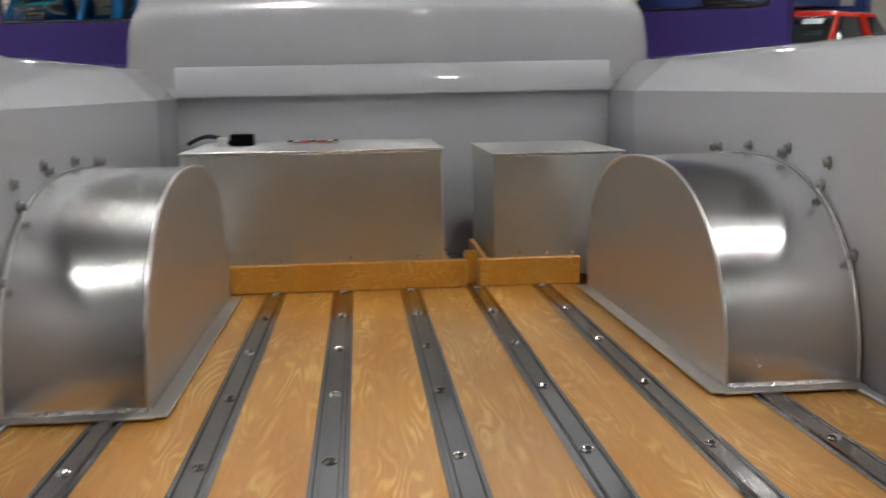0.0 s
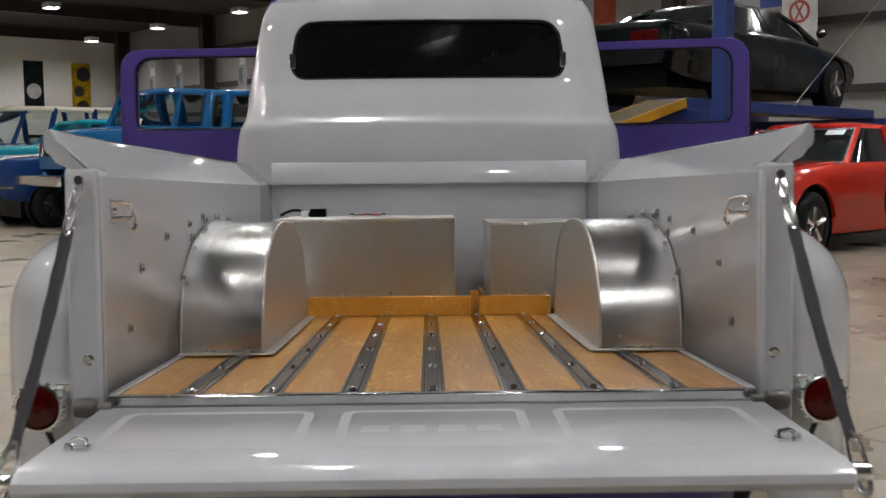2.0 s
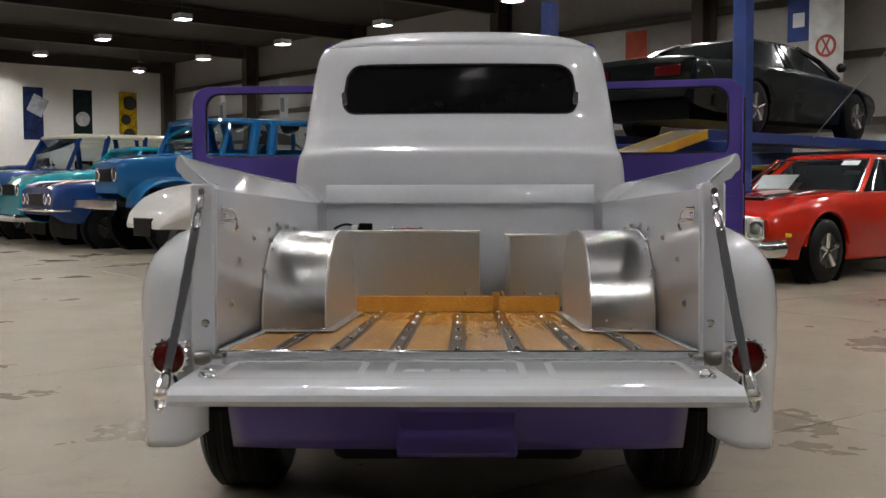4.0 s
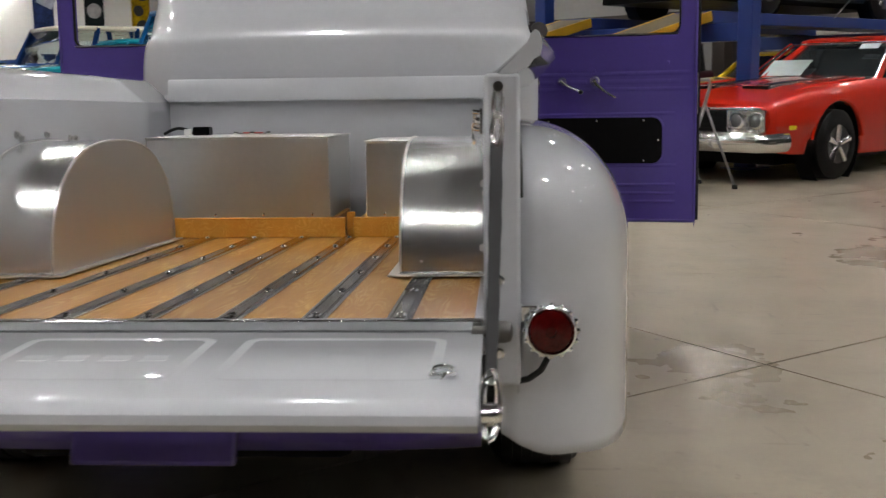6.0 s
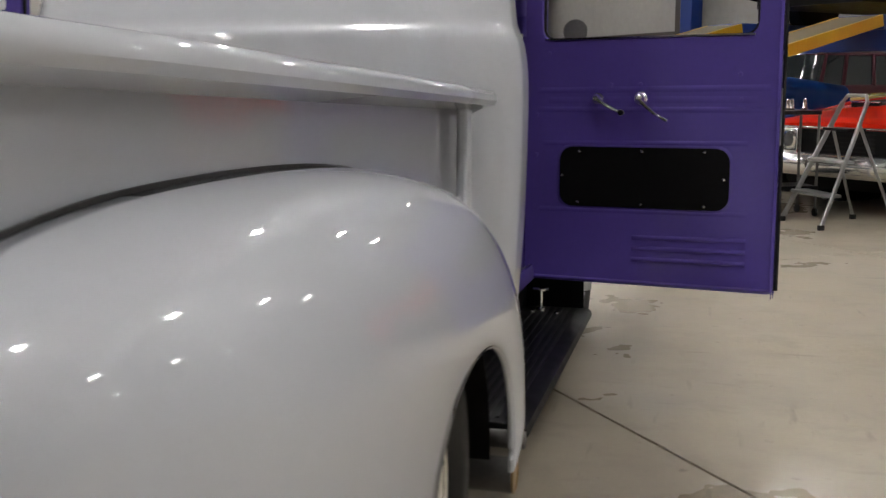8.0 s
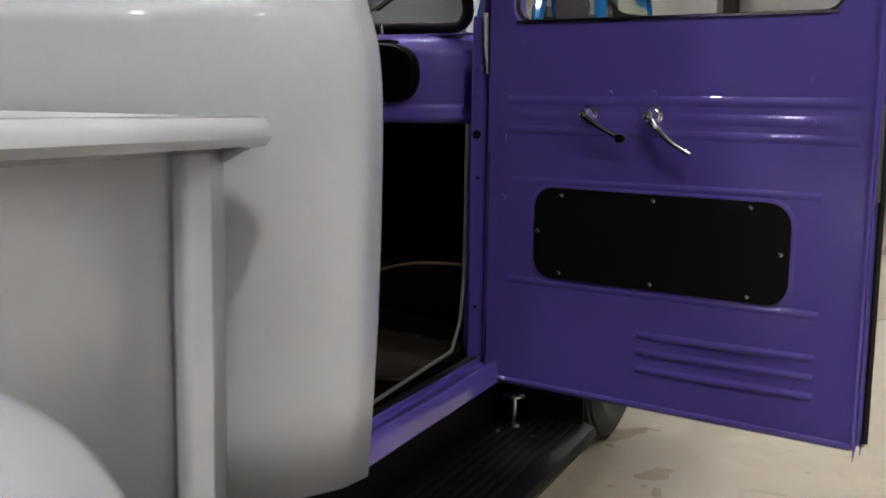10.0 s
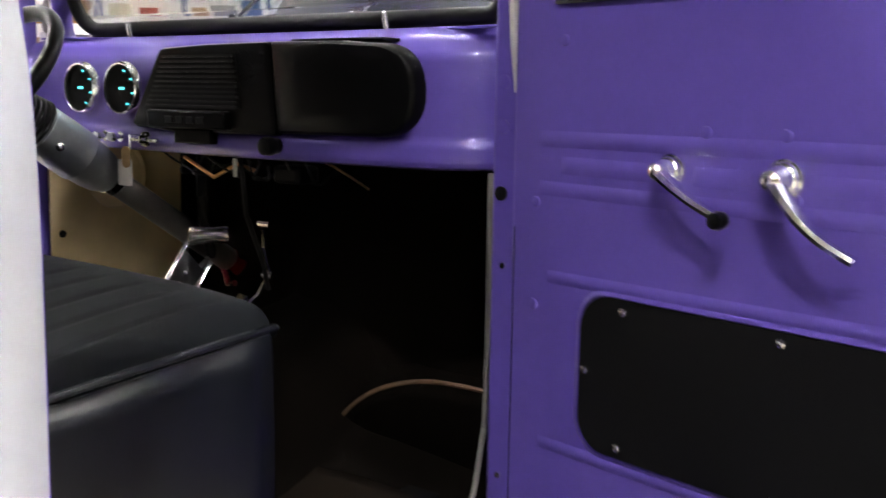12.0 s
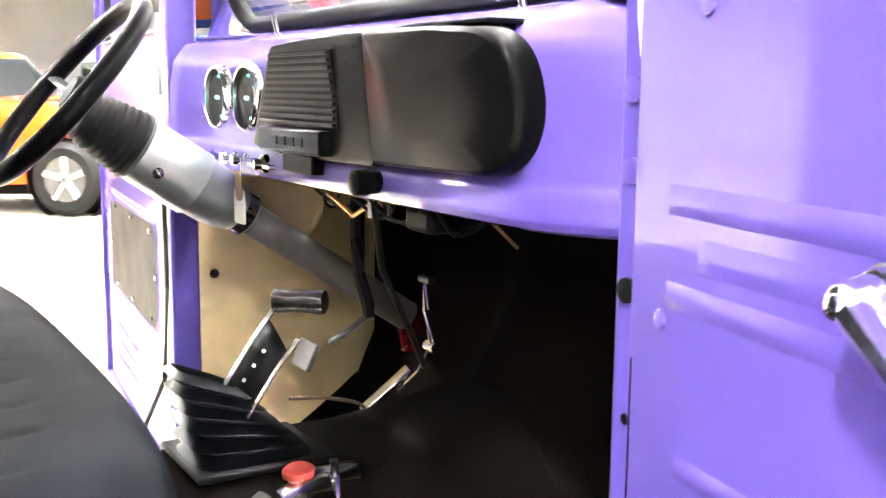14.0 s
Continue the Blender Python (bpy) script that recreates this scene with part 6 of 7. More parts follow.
def make_car(name, label, m, body, cabin, paint_m, roof_m=None, L=4.8, W=1.85, wheelbase=2.85, front_hub=0.95, wheel_r=0.335, rim_m=None, lamps=2, bumper=True, taillights=False, lamp_z=None, bumper_z=0.48, bumper_tall=1.1, arch_gap=0.075, square=False, arches=True, lamp_x=None, extra=None):
    """A parked car: nose at y = 0, tail at y = L. body rows: y, half width, belt height, sill height; cabin rows: y, half width at the belt and at the roof, roof height."""
    roof_m, rim_m = roof_m or paint_m, rim_m or CHROME
    car = empty(name, label, "car", m)
    b = B()
    wt = [(r[0], r[1]) for r in body]
    zt = [(r[0], r[2]) for r in body]
    st = [(r[0], r[3]) for r in body]

    def sect(u, v):
        y = L * u
        w, zb, zs = smooth_table(wt, y), smooth_table(zt, y), smooth_table(st, y)
        a = -1 + 2 * v
        k = abs(a)
        sg = math.copysign(1, a)
        if k < 0.40:
            return (sg * w * 0.86 * k / 0.40, y, zb + 0.03 * (1 - (k / 0.4) ** 2))
        f = (k - 0.40) / 0.60
        if f < 0.35:
            q = f / 0.35 * math.pi / 2
            return (sg * w * (0.86 + 0.13 * math.sin(q)), y, zb - (zb - zs) * 0.22 * (1 - math.cos(q)))
        q = (f - 0.35) / 0.65
        zz = zb - (zb - zs) * (0.22 + 0.78 * q)
        return (sg * w * (0.99 + 0.022 * math.sin(math.pi * min(1, q * 1.6)) - 0.07 * q * q), y, zz)

    g = surf(b, 145, 37, sect)
    # wheel arches: raise the lower edge over the wheels
    hubs = (front_hub, front_hub + wheelbase)
    for row in g:
        for v in row:
            for h in hubs:
                dy = v.co.y - h
                ra = wheel_r + arch_gap
                if arches and abs(dy) < ra and abs(v.co.x) > 0.5 * W * 0.8:
                    top = wheel_r - 0.02 + (ra * ra - dy * dy) ** 0.5
                    if v.co.z < top:
                        v.co.z = top
    for row in (g[0], g[-1]):
        b.faces.new(row)
    part("body", b, paint_m, car, solid=0.0)
    under = B()
    ub = body[2][3]
    box(under, -W * 0.34, W * 0.34, 0.45 if arches else 1.5, L - 0.3, max(0.16, ub - 0.30), ub + 0.20)
    part("underbody", under, BLACK_PANEL, car, smooth=False)
    for h in hubs:
        for s in SIDES:
            if arches:
                lip = []
                for k in range(25):
                    a = math.pi * (0.06 + 0.88 * k / 24)
                    yy, zz = h - (wheel_r + arch_gap) * math.cos(a), wheel_r - 0.02 + (wheel_r + arch_gap) * math.sin(a)
                    lip.append((s * (smooth_table(wt, yy) * 0.985), yy, zz))
                part("arch_lip", tube(B(), lip, 0.016, 6), paint_m, car)
            c = lathe(B(), [(0.0, -0.20), (wheel_r + arch_gap - 0.015, -0.20), (wheel_r + arch_gap - 0.015, -0.02)], (s * (W / 2 - 0.03), h, wheel_r), (s, 0, 0), 24, cap=False)
            part("arch_liner", c, BLACK_PANEL, car)
            c = lathe(B(), [(0.20, -0.10), (wheel_r - 0.05, -0.11), (wheel_r, -0.07), (wheel_r, 0.07), (wheel_r - 0.05, 0.105), (0.19, 0.10)], (s * (W / 2 - 0.11), h, wheel_r), (s, 0, 0), 30, cap=False)
            wh = part("wheel", c, RUBBER, car, "black tyre on a bright rim")
            c = lathe(B(), [(0.0, 0.075), (0.045, 0.08), (0.055, 0.055), (0.195, 0.085), (0.205, 0.10), (0.20, 0.02), (0.20, -0.1)], (s * (W / 2 - 0.11), h, wheel_r), (s, 0, 0), 30, cap=False)
            part("rim", c, DARK_METAL, wh)
            for k in range(5):
                a = 2 * math.pi * k / 5 + 0.3
                p0 = Vector((s * (W / 2 - 0.03), h + 0.03 * math.cos(a), wheel_r + 0.03 * math.sin(a)))
                p1 = Vector((s * (W / 2 - 0.02), h + 0.195 * math.cos(a), wheel_r + 0.195 * math.sin(a)))
                part("spoke", tube(B(), [p0, p1], [0.030, 0.036], 8), rim_m, wh)
    # cabin: roof, pillars, glass
    if cabin:
        cw, ch = cabin["belt"], cabin["roof"]
        rows_b, rows_r = cabin["base"], cabin["top"]
        zb, zr = cabin["zb"], cabin["zr"]
        (yb0, yb1), (yr0, yr1) = rows_b, rows_r

        def cab_pt(u, v):
            # u round the plan, v up
            q = rrect(-1, 1, -1, 1, 0.28, 6)
            i = int(u * len(q)) % len(q)
            px, py = q[i]
            y = (yb0 + yb1) / 2 + py * (yb1 - yb0) / 2
            y2 = (yr0 + yr1) / 2 + py * (yr1 - yr0) / 2
            return Vector((px * (cw + (ch - cw) * v), y + (y2 - y) * v, zb + (zr - zb) * v))

        n = len(rrect(-1, 1, -1, 1, 0.28, 6))
        b = B()
        lo = [b.verts.new(cab_pt(i / n + 1e-6, 0.0) + Vector((0, 0, -0.05))) for i in range(n)]
        hi = [b.verts.new(cab_pt(i / n + 1e-6, 0.98)) for i in range(n)]
        for i in range(n):
            b.faces.new((lo[i], lo[(i + 1) % n], hi[(i + 1) % n], hi[i]))
        clear = cabin.get("clear")
        pane = part("cabin_glass", b, THIN_GLASS if clear else CAR_GLASS, car, "clear car window glass" if clear else "dark car window glass", solid=0.006 if clear else 0.0)
        pane.visible_shadow = not clear
        if clear:
            mid = (yb0 + yb1) / 2
            for yy in ((mid - 0.25, mid + 0.75) if yb1 - yb0 > 2.5 else (mid,)):
                for sx in SIDES:
                    seat = rrect(sx * cw * 0.46 - 0.25, sx * cw * 0.46 + 0.25, zb - 0.35, zb + 0.24, 0.09, 4)
                    part("seat", slab(B(), seat, lambda a, c, d: Vector((a, d + 0.25 * (c - zb), c)), yy, yy + 0.14), VINYL, car, "dark seat", bevel=0.03)
            rim = [(-cw * 0.46 + 0.19 * math.cos(2 * math.pi * k / 24), yb0 + 0.50 + 0.08 * math.sin(2 * math.pi * k / 24), zb + 0.02 + 0.17 * math.sin(2 * math.pi * k / 24)) for k in range(24)]
            part("steering_wheel", tube(B(), rim, 0.014, 6, closed=True), BLACK_TRIM, car)
            belt = [cab_pt(i / n + 1e-6, 0.0) for i in range(n)]
            part("belt_rail", tube(B(), belt, 0.035, 6, closed=True), cabin.get("pillar_m", paint_m), car)
        b = B()
        prev = None
        ctr = Vector((0, (yr0 + yr1) / 2, zr))
        for sc, dz in ((1.0, -0.03), (1.015, -0.01), (0.99, 0.02), (0.90, 0.045), (0.6, 0.065), (0.25, 0.072)):
            ring = [b.verts.new(Vector((ctr.x + (p.x - ctr.x) * sc, ctr.y + (p.y - ctr.y) * sc, zr + dz))) for p in (cab_pt(i / n + 1e-6, 1.0) for i in range(n))]
            if prev:
                for i in range(n):
                    b.faces.new((prev[i], prev[(i + 1) % n], ring[(i + 1) % n], ring[i]))
            prev = ring
        b.faces.new(prev)
        part("car_roof", b, roof_m, car)
        for i in cabin.get("pillars", ()):
            p0, p1 = cab_pt(i / n + 1e-6, 0.0), cab_pt(i / n + 1e-6, 1.0)
            part("pillar", tube(B(), [p0 + Vector((0, 0, -0.04)), p1], [0.05, 0.035], 8), cabin.get("pillar_m", paint_m), car)
        if cabin.get("clear"):
            part("roof_rail", tube(B(), [cab_pt(i / n + 1e-6, 0.97) for i in range(n)], 0.045, 6, closed=True), roof_m, car)
        for y in cabin.get("posts", ()):
            for s in SIDES:
                f = (y - yb0) / (yb1 - yb0)
                y2 = yr0 + (yr1 - yr0) * f
                part("pillar", tube(B(), [(s * cw, y, zb - 0.03), (s * ch, y2, zr)], cabin.get("post_r", 0.045), 8), cabin.get("pillar_m", paint_m), car)
    z0 = lamp_z or (body[1][2] - 0.17)
    if bumper:
        for y, d in ((-0.07, -1), (L + 0.07, 1)):
            w = body[0][1] * 0.98
            bz = bumper_z
            pts = [(-w * 1.02, y - d * 0.34, bz), (-w, y - d * 0.16, bz), (-w * 0.90, y - d * 0.03, bz), (-w * 0.5, y, bz), (w * 0.5, y, bz), (w * 0.90, y - d * 0.03, bz), (w, y - d * 0.16, bz), (w * 1.02, y - d * 0.34, bz)]
            part("bumper", tube(B(), pts, 0.065, 12, flat=bumper_tall), CHROME, car, "chrome bumper")
    w = body[0][1]
    gw_ = w * 0.90 if square else w * 0.50
    part("grille", box(B(), -gw_, gw_, -0.018, 0.05, z0 - 0.11, z0 + 0.10), BLACK_PANEL, car, "black grille", bevel=0.01)
    if square:
        part("grille_trim", box(B(), -gw_, gw_, -0.028, 0.02, z0 + 0.105, z0 + 0.122), CHROME, car, bevel=0.006)
        for k in range(5):
            part("grille_bar", box(B(), -w * 0.34, w * 0.34, -0.024, 0.0, z0 - 0.08 + 0.036 * k, z0 - 0.070 + 0.036 * k), STRIPE, car, smooth=False)
    for s in SIDES:
        for k in range(lamps):
            x = s * (lamp_x[k] if lamp_x else w * 0.56 + 0.215 * k if lamps > 1 else w * 0.78)
            if square:
                bez = B()
                out, inn = rrect(x - 0.104, x + 0.104, z0 - 0.105, z0 + 0.105, 0.02, 4), rrect(x - 0.088, x + 0.088, z0 - 0.088, z0 + 0.088, 0.03, 4)
                holed(bez, inn, out, 2, lambda a, c: Vector((a, -0.045, c)))
                part("lamp_bezel", bez, CHROME, car, "square chrome headlight bezel", solid=0.02)
                part("bezel_back", box(B(), x - 0.10, x + 0.10, -0.030, -0.020, z0 - 0.10, z0 + 0.10), CHROME, car, smooth=False)
            r = (0.074 if square else 0.082) if lamps > 1 else 0.10
            oy = -0.032 if square else 0.0
            hl = part("headlight", lathe(B(), [(r, -0.02), (r + 0.012, 0.012), (r - 0.004, 0.022)], (x, oy, z0), (0, -1, 0), 20), CHROME, car)
            part("lamp_glass", lathe(B(), [(r - 0.006, 0.018), (r * 0.6, 0.034), (0.0, 0.040)], (x, oy, z0), (0, -1, 0), 20, cap=False), LAMP_GLASS, hl)
    if taillights:
        for s in SIDES:
            part("tail_light", box(B(), *sorted((s * w * 0.45, s * w * 0.93)), L - 0.02, L + 0.035, z0 + 0.02, z0 + 0.16), RED_LENS, car, "red tail light", bevel=0.02)
    if extra:
        extra(car)
    return car


def heading(x, y, ang, z=0.0):
    """A car whose nose is at (x, y) and points along ang degrees; its tail lies behind."""
    return pose(x, y, z, 0, 0, ang + 90)


MUSCLE = [(0.0, 0.91, 0.74, 0.42), (0.10, 0.94, 0.78, 0.32), (0.85, 0.965, 0.90, 0.26), (2.1, 0.96, 0.98, 0.22), (3.9, 0.96, 0.98, 0.24), (4.7, 0.92, 0.93, 0.32), (5.2, 0.86, 0.84, 0.45)]


def muscle_extra(car):
    for s in SIDES:
        b = B()
        surf(b, 10, 16, lambda u, v: (s * (0.17 + 0.30 * u), 0.62 + 1.30 * v, 0.885 + 0.115 * v + 0.050 * math.sin(math.pi * u) ** 0.5 * (1 - v) ** 0.6))
        part("hood_scoop", b, STRIPE, car, "black hood scoop", solid=0.006)
        part("scoop_mouth", box(B(), *sorted((s * 0.17, s * 0.47)), 0.60, 0.63, 0.872, 0.935), BLACK_PANEL, car, smooth=False)
        part("scoop_trim", box(B(), *sorted((s * 0.165, s * 0.475)), 0.592, 0.604, 0.925, 0.938), CHROME, car, bevel=0.003)
        part("fender_crease", tube(B(), [(s * 0.70, 0.25, 0.80), (s * 0.74, 0.9, 0.915), (s * 0.78, 1.8, 0.985)], [0.02, 0.03, 0.02], 8, flat=0.6), RED, car)
        part("a_pillar", tube(B(), [(s * 0.80, 2.06, 0.96), (s * 0.63, 2.66, 1.36)], 0.035, 8), RED, car)
        part("pillar_trim", tube(B(), [(s * 0.775, 2.05, 0.985), (s * 0.61, 2.63, 1.36)], 0.016, 8), CHROME, car)
        part("marker_light", box(B(), *sorted((s * 0.950, s * 0.972)), 0.25, 0.34, 0.52, 0.56), YELLOW, car, "amber marker light", bevel=0.004)
    part("price_sheet", box(B(), -0.62, -0.12, 0, 0.004, 0, 0.30, pose(0, 2.06, 1.015, -55)), PAPER, car, "pale paper sheet in the windscreen", smooth=False)
    part("window_sticker", box(B(), 0.34, 0.56, 0, 0.004, 0, 0.09, pose(0, 2.46, 1.30, -55)), PAPER, car, "white sticker in the windscreen", smooth=False)
    part("windscreen_trim", tube(B(), [(-0.76, 2.04, 0.985), (0.76, 2.04, 0.985)], 0.014, 8), CHROME, car)
    part("header_trim", tube(B(), [(-0.58, 2.63, 1.365), (0.58, 2.63, 1.365)], 0.014, 8), CHROME, car)


# forward direction of each car: heading angle from +x
make_car("muscle_car", "glossy red muscle car with chrome bumper and black stripes", heading(2.52, 8.82, 222), MUSCLE,
         dict(belt=0.82, roof=0.62, base=(2.02, 4.3), top=(2.72, 3.85), zb=0.98, zr=1.385, posts=(3.2,), pillars=(20, 27)), RED, L=5.2, W=1.94, wheelbase=2.85, front_hub=1.10, wheel_r=0.345, lamp_z=0.61, bumper_z=0.41, bumper_tall=1.5, arch_gap=0.115, lamp_x=(0.575, 0.785), square=True, extra=muscle_extra)

# four-post lift with a dark sedan
LA = 45.6
LM = pose(2.186, 11.08, 0, 0, 0, LA - 90)         # lift axis: local +y points along the heading
lift = empty("four_post_lift", "blue four-post car lift with yellow ramps", "car lift", LM)
RZ = 1.74
for x in (-1.5, 1.5):
    for y in (0.15, 5.3):
        part("post", box(B(), x - 0.09, x + 0.09, y - 0.09, y + 0.09, 0, 3.6), LIFT_BLUE, lift, "blue lift post", bevel=0.01)
        part("foot_plate", box(B(), x - 0.2, x + 0.2, y - 0.2, y + 0.2, 0, 0.015), LIFT_BLUE, lift, bevel=0.004)
for x0, x1 in ((-1.12, -0.60), (0.60, 1.12)):
    part("runway", box(B(), x0, x1, 0.02, 5.5, RZ - 0.14, RZ), LIFT_BLUE, lift, "blue steel runway", bevel=0.01)
    part("ramp", box(B(), x0 + 0.031, x1 - 0.031, -1.35, 0.0, -0.05, -0.004, pose(0, 0.0, RZ - 0.005, 13)), WORN_DECK, lift, "worn brown drive-on ramp", bevel=0.004)
    for xe in (x0, x1 - 0.03):
        part("ramp_side", box(B(), xe, xe + 0.03, -1.35, 0.0, -0.11, 0.0, pose(0, 0.0, RZ - 0.005, 13)), LIFT_YELLOW, lift, bevel=0.004)
for y in (0.15, 5.3):
    part("crossbeam", box(B(), -1.409, 1.409, y - 0.09, y + 0.09, RZ - 0.34, RZ - 0.141), LIFT_BLUE, lift, bevel=0.01)
part("cable", tube(B(), [(1.42, 5.2, 3.5), (1.2, 3.4, 2.2), (1.15, 2.7, 1.72)], 0.008, 6), WORN_METAL, lift)

SEDAN = [(0.0, 0.80, 0.62, 0.36), (0.25, 0.92, 0.72, 0.26), (1.3, 0.97, 0.86, 0.22), (2.2, 0.98, 0.92, 0.20), (3.6, 0.98, 0.95, 0.20), (4.9, 0.95, 0.95, 0.26), (5.3, 0.91, 0.93, 0.34), (5.42, 0.86, 0.84, 0.42)]


def sedan_extra(car):
    for s in SIDES:
        part("door_mirror", lathe(B(), [(0.02, -0.05), (0.07, 0.0), (0.06, 0.06), (0.02, 0.09)], (s * 1.04, 1.70, 1.02), (0, -1, 0), 14), GREEN_BLACK, car)
        part("a_pillar", tube(B(), [(s * 0.80, 1.30, 0.90), (s * 0.70, 1.72, 1.14), (s * 0.58, 2.14, 1.31)], [0.05, 0.04, 0.035], 8), GREEN_BLACK, car)
        part("c_pillar", tube(B(), [(s * 0.57, 3.46, 1.31), (s * 0.67, 3.86, 1.15), (s * 0.78, 4.26, 0.95)], [0.05, 0.08, 0.07], 8), GREEN_BLACK, car)


make_car("sedan_on_lift", "dark green-black sedan raised on the blue lift", LM @ pose(0, 5.42, RZ, 0, 0, 180), SEDAN,
                 dict(belt=0.86, roof=0.60, base=(1.20, 4.50), top=(2.05, 3.55), zb=0.92, zr=1.30, posts=(2.8,)), GREEN_BLACK, L=5.42, W=1.96, wheelbase=3.0, front_hub=0.98, wheel_r=0.345, bumper=False, taillights=True, lamp_z=0.66, extra=sedan_extra)


def pony_extra(car):
    for s in SIDES:
        part("hood_stripe", tube(B(), [(s * 0.66, 0.06, 1.075), (s * 0.66, 0.25, 1.125), (s * 0.64, 0.7, 1.150), (s * 0.62, 1.3, 1.172), (s * 0.62, 2.2, 1.188)], 0.11, 10, flat=0.16), WHITE_CAR, car, "white hood stripe")


def truck_extra(car):
    """Round fenders beside the narrow hood, and a flat chrome bumper bar."""
    for s in SIDES:
        b = B()

        def flare(u, v):
            a = math.pi * (0.02 + 0.96 * u)
            f = v * math.pi / 2
            r = 0.62 - 0.05 * math.sin(f) ** 3
            return (s * (0.52 + 0.40 * math.sin(f)), 0.80 - r * 1.12 * math.cos(a), 0.66 + (0.56 - 0.09 * (1 - math.cos(f))) * math.sin(a) ** 0.75)

        surf(b, 29, 9, flare)
        part("front_fender", b, SKY_BLUE, car, "round blue front fender", solid=0.012)
    part("front_bumper", box(B(), -0.92, 0.92, -0.24, -0.18, 0.70, 0.86), CHROME, car, "flat chrome bumper bar", bevel=0.02)
    for s in SIDES:
        part("bumper_arm", box(B(), *sorted((s * 0.34, s * 0.42)), -0.18, 0.30, 0.74, 0.82), BLACK_PANEL, car, smooth=False)
    part("hood_rib", tube(B(), [(0, 0.0, 1.43), (0, 0.5, 1.545), (0, 1.1, 1.575)], 0.022, 8), SKY_BLUE, car)


# classic cars and trucks along the far side
TALL = [(0.0, 0.74, 1.02, 0.55), (0.15, 0.80, 1.06, 0.50), (1.3, 0.84, 1.10, 0.46), (3.4, 0.84, 1.12, 0.46), (4.1, 0.83, 1.10, 0.50)]
LIFTED = [(0.0, 0.50, 1.42, 0.95), (0.12, 0.54, 1.48, 0.88), (0.95, 0.70, 1.54, 0.84), (1.3, 0.90, 1.55, 0.82), (3.4, 0.90, 1.55, 0.82), (4.4, 0.88, 1.52, 0.86)]
WAGON = [(0.0, 0.76, 1.24, 0.72), (0.15, 0.82, 1.32, 0.66), (1.3, 0.86, 1.38, 0.60), (3.4, 0.86, 1.40, 0.60), (4.4, 0.85, 1.38, 0.64)]
PONY = [(0.0, 0.86, 1.02, 0.58), (0.2, 0.94, 1.10, 0.46), (1.3, 0.98, 1.15, 0.38), (3.0, 0.98, 1.17, 0.36), (4.6, 0.92, 1.08, 0.46)]
suv_cab = dict(clear=True, belt=0.80, roof=0.72, base=(1.35, 4.05), top=(1.62, 4.0), zb=1.10, zr=1.66, posts=(2.35, 3.2), pillars=(6, 13, 20, 27))
lifted_cab = dict(clear=True, post_r=0.085, belt=0.86, roof=0.78, base=(1.12, 4.30), top=(1.36, 4.25), zb=1.55, zr=2.12, posts=(2.10, 2.45, 3.4), pillars=(6, 13, 20, 27))
wagon_cab = dict(clear=True, post_r=0.055, belt=0.82, roof=0.76, base=(1.35, 4.35), top=(1.75, 4.30), zb=1.38, zr=2.10, posts=(2.45, 3.4), pillars=(6, 13, 20, 27))
ROUND = [(0.0, 0.66, 0.82, 0.42), (0.35, 0.84, 0.98, 0.32), (1.6, 0.90, 1.06, 0.28), (3.4, 0.90, 1.02, 0.28), (4.5, 0.80, 0.90, 0.36), (4.9, 0.68, 0.74, 0.46)]
ROUND_TALL = [(0.0, 0.66, 1.05, 0.50), (0.35, 0.86, 1.25, 0.40), (1.6, 0.92, 1.36, 0.36), (3.4, 0.92, 1.34, 0.36), (4.5, 0.82, 1.15, 0.42), (4.9, 0.70, 0.95, 0.50)]
SHARK = [(0.0, 0.50, 0.64, 0.58), (0.10, 0.66, 0.77, 0.585), (0.35, 0.80, 0.95, 0.58), (0.75, 0.88, 1.07, 0.58), (1.4, 0.92, 1.12, 0.58), (3.2, 0.90, 1.08, 0.5), (4.6, 0.78, 0.92, 0.55)]
ROD = [(0.0, 0.70, 0.80, 0.36), (0.25, 0.84, 0.90, 0.30), (1.3, 0.90, 0.97, 0.27), (3.3, 0.90, 0.98, 0.27), (4.3, 0.80, 0.86, 0.36)]
rod_cab = dict(belt=0.80, roof=0.62, base=(1.6, 3.6), top=(1.95, 3.1), zb=0.96, zr=1.36, posts=(2.5,), pillars=(6, 13, 20, 27))
coupe_cab = dict(belt=0.78, roof=0.54, base=(1.55, 4.2), top=(2.1, 3.35), zb=1.02, zr=1.50, posts=(2.75,), pillars=(6, 13, 20, 27))
round_cab = dict(clear=True, belt=0.82, roof=0.58, base=(1.60, 4.3), top=(2.15, 3.5), zb=1.30, zr=1.78, posts=(2.85,), pillars=(6, 13, 20, 27))
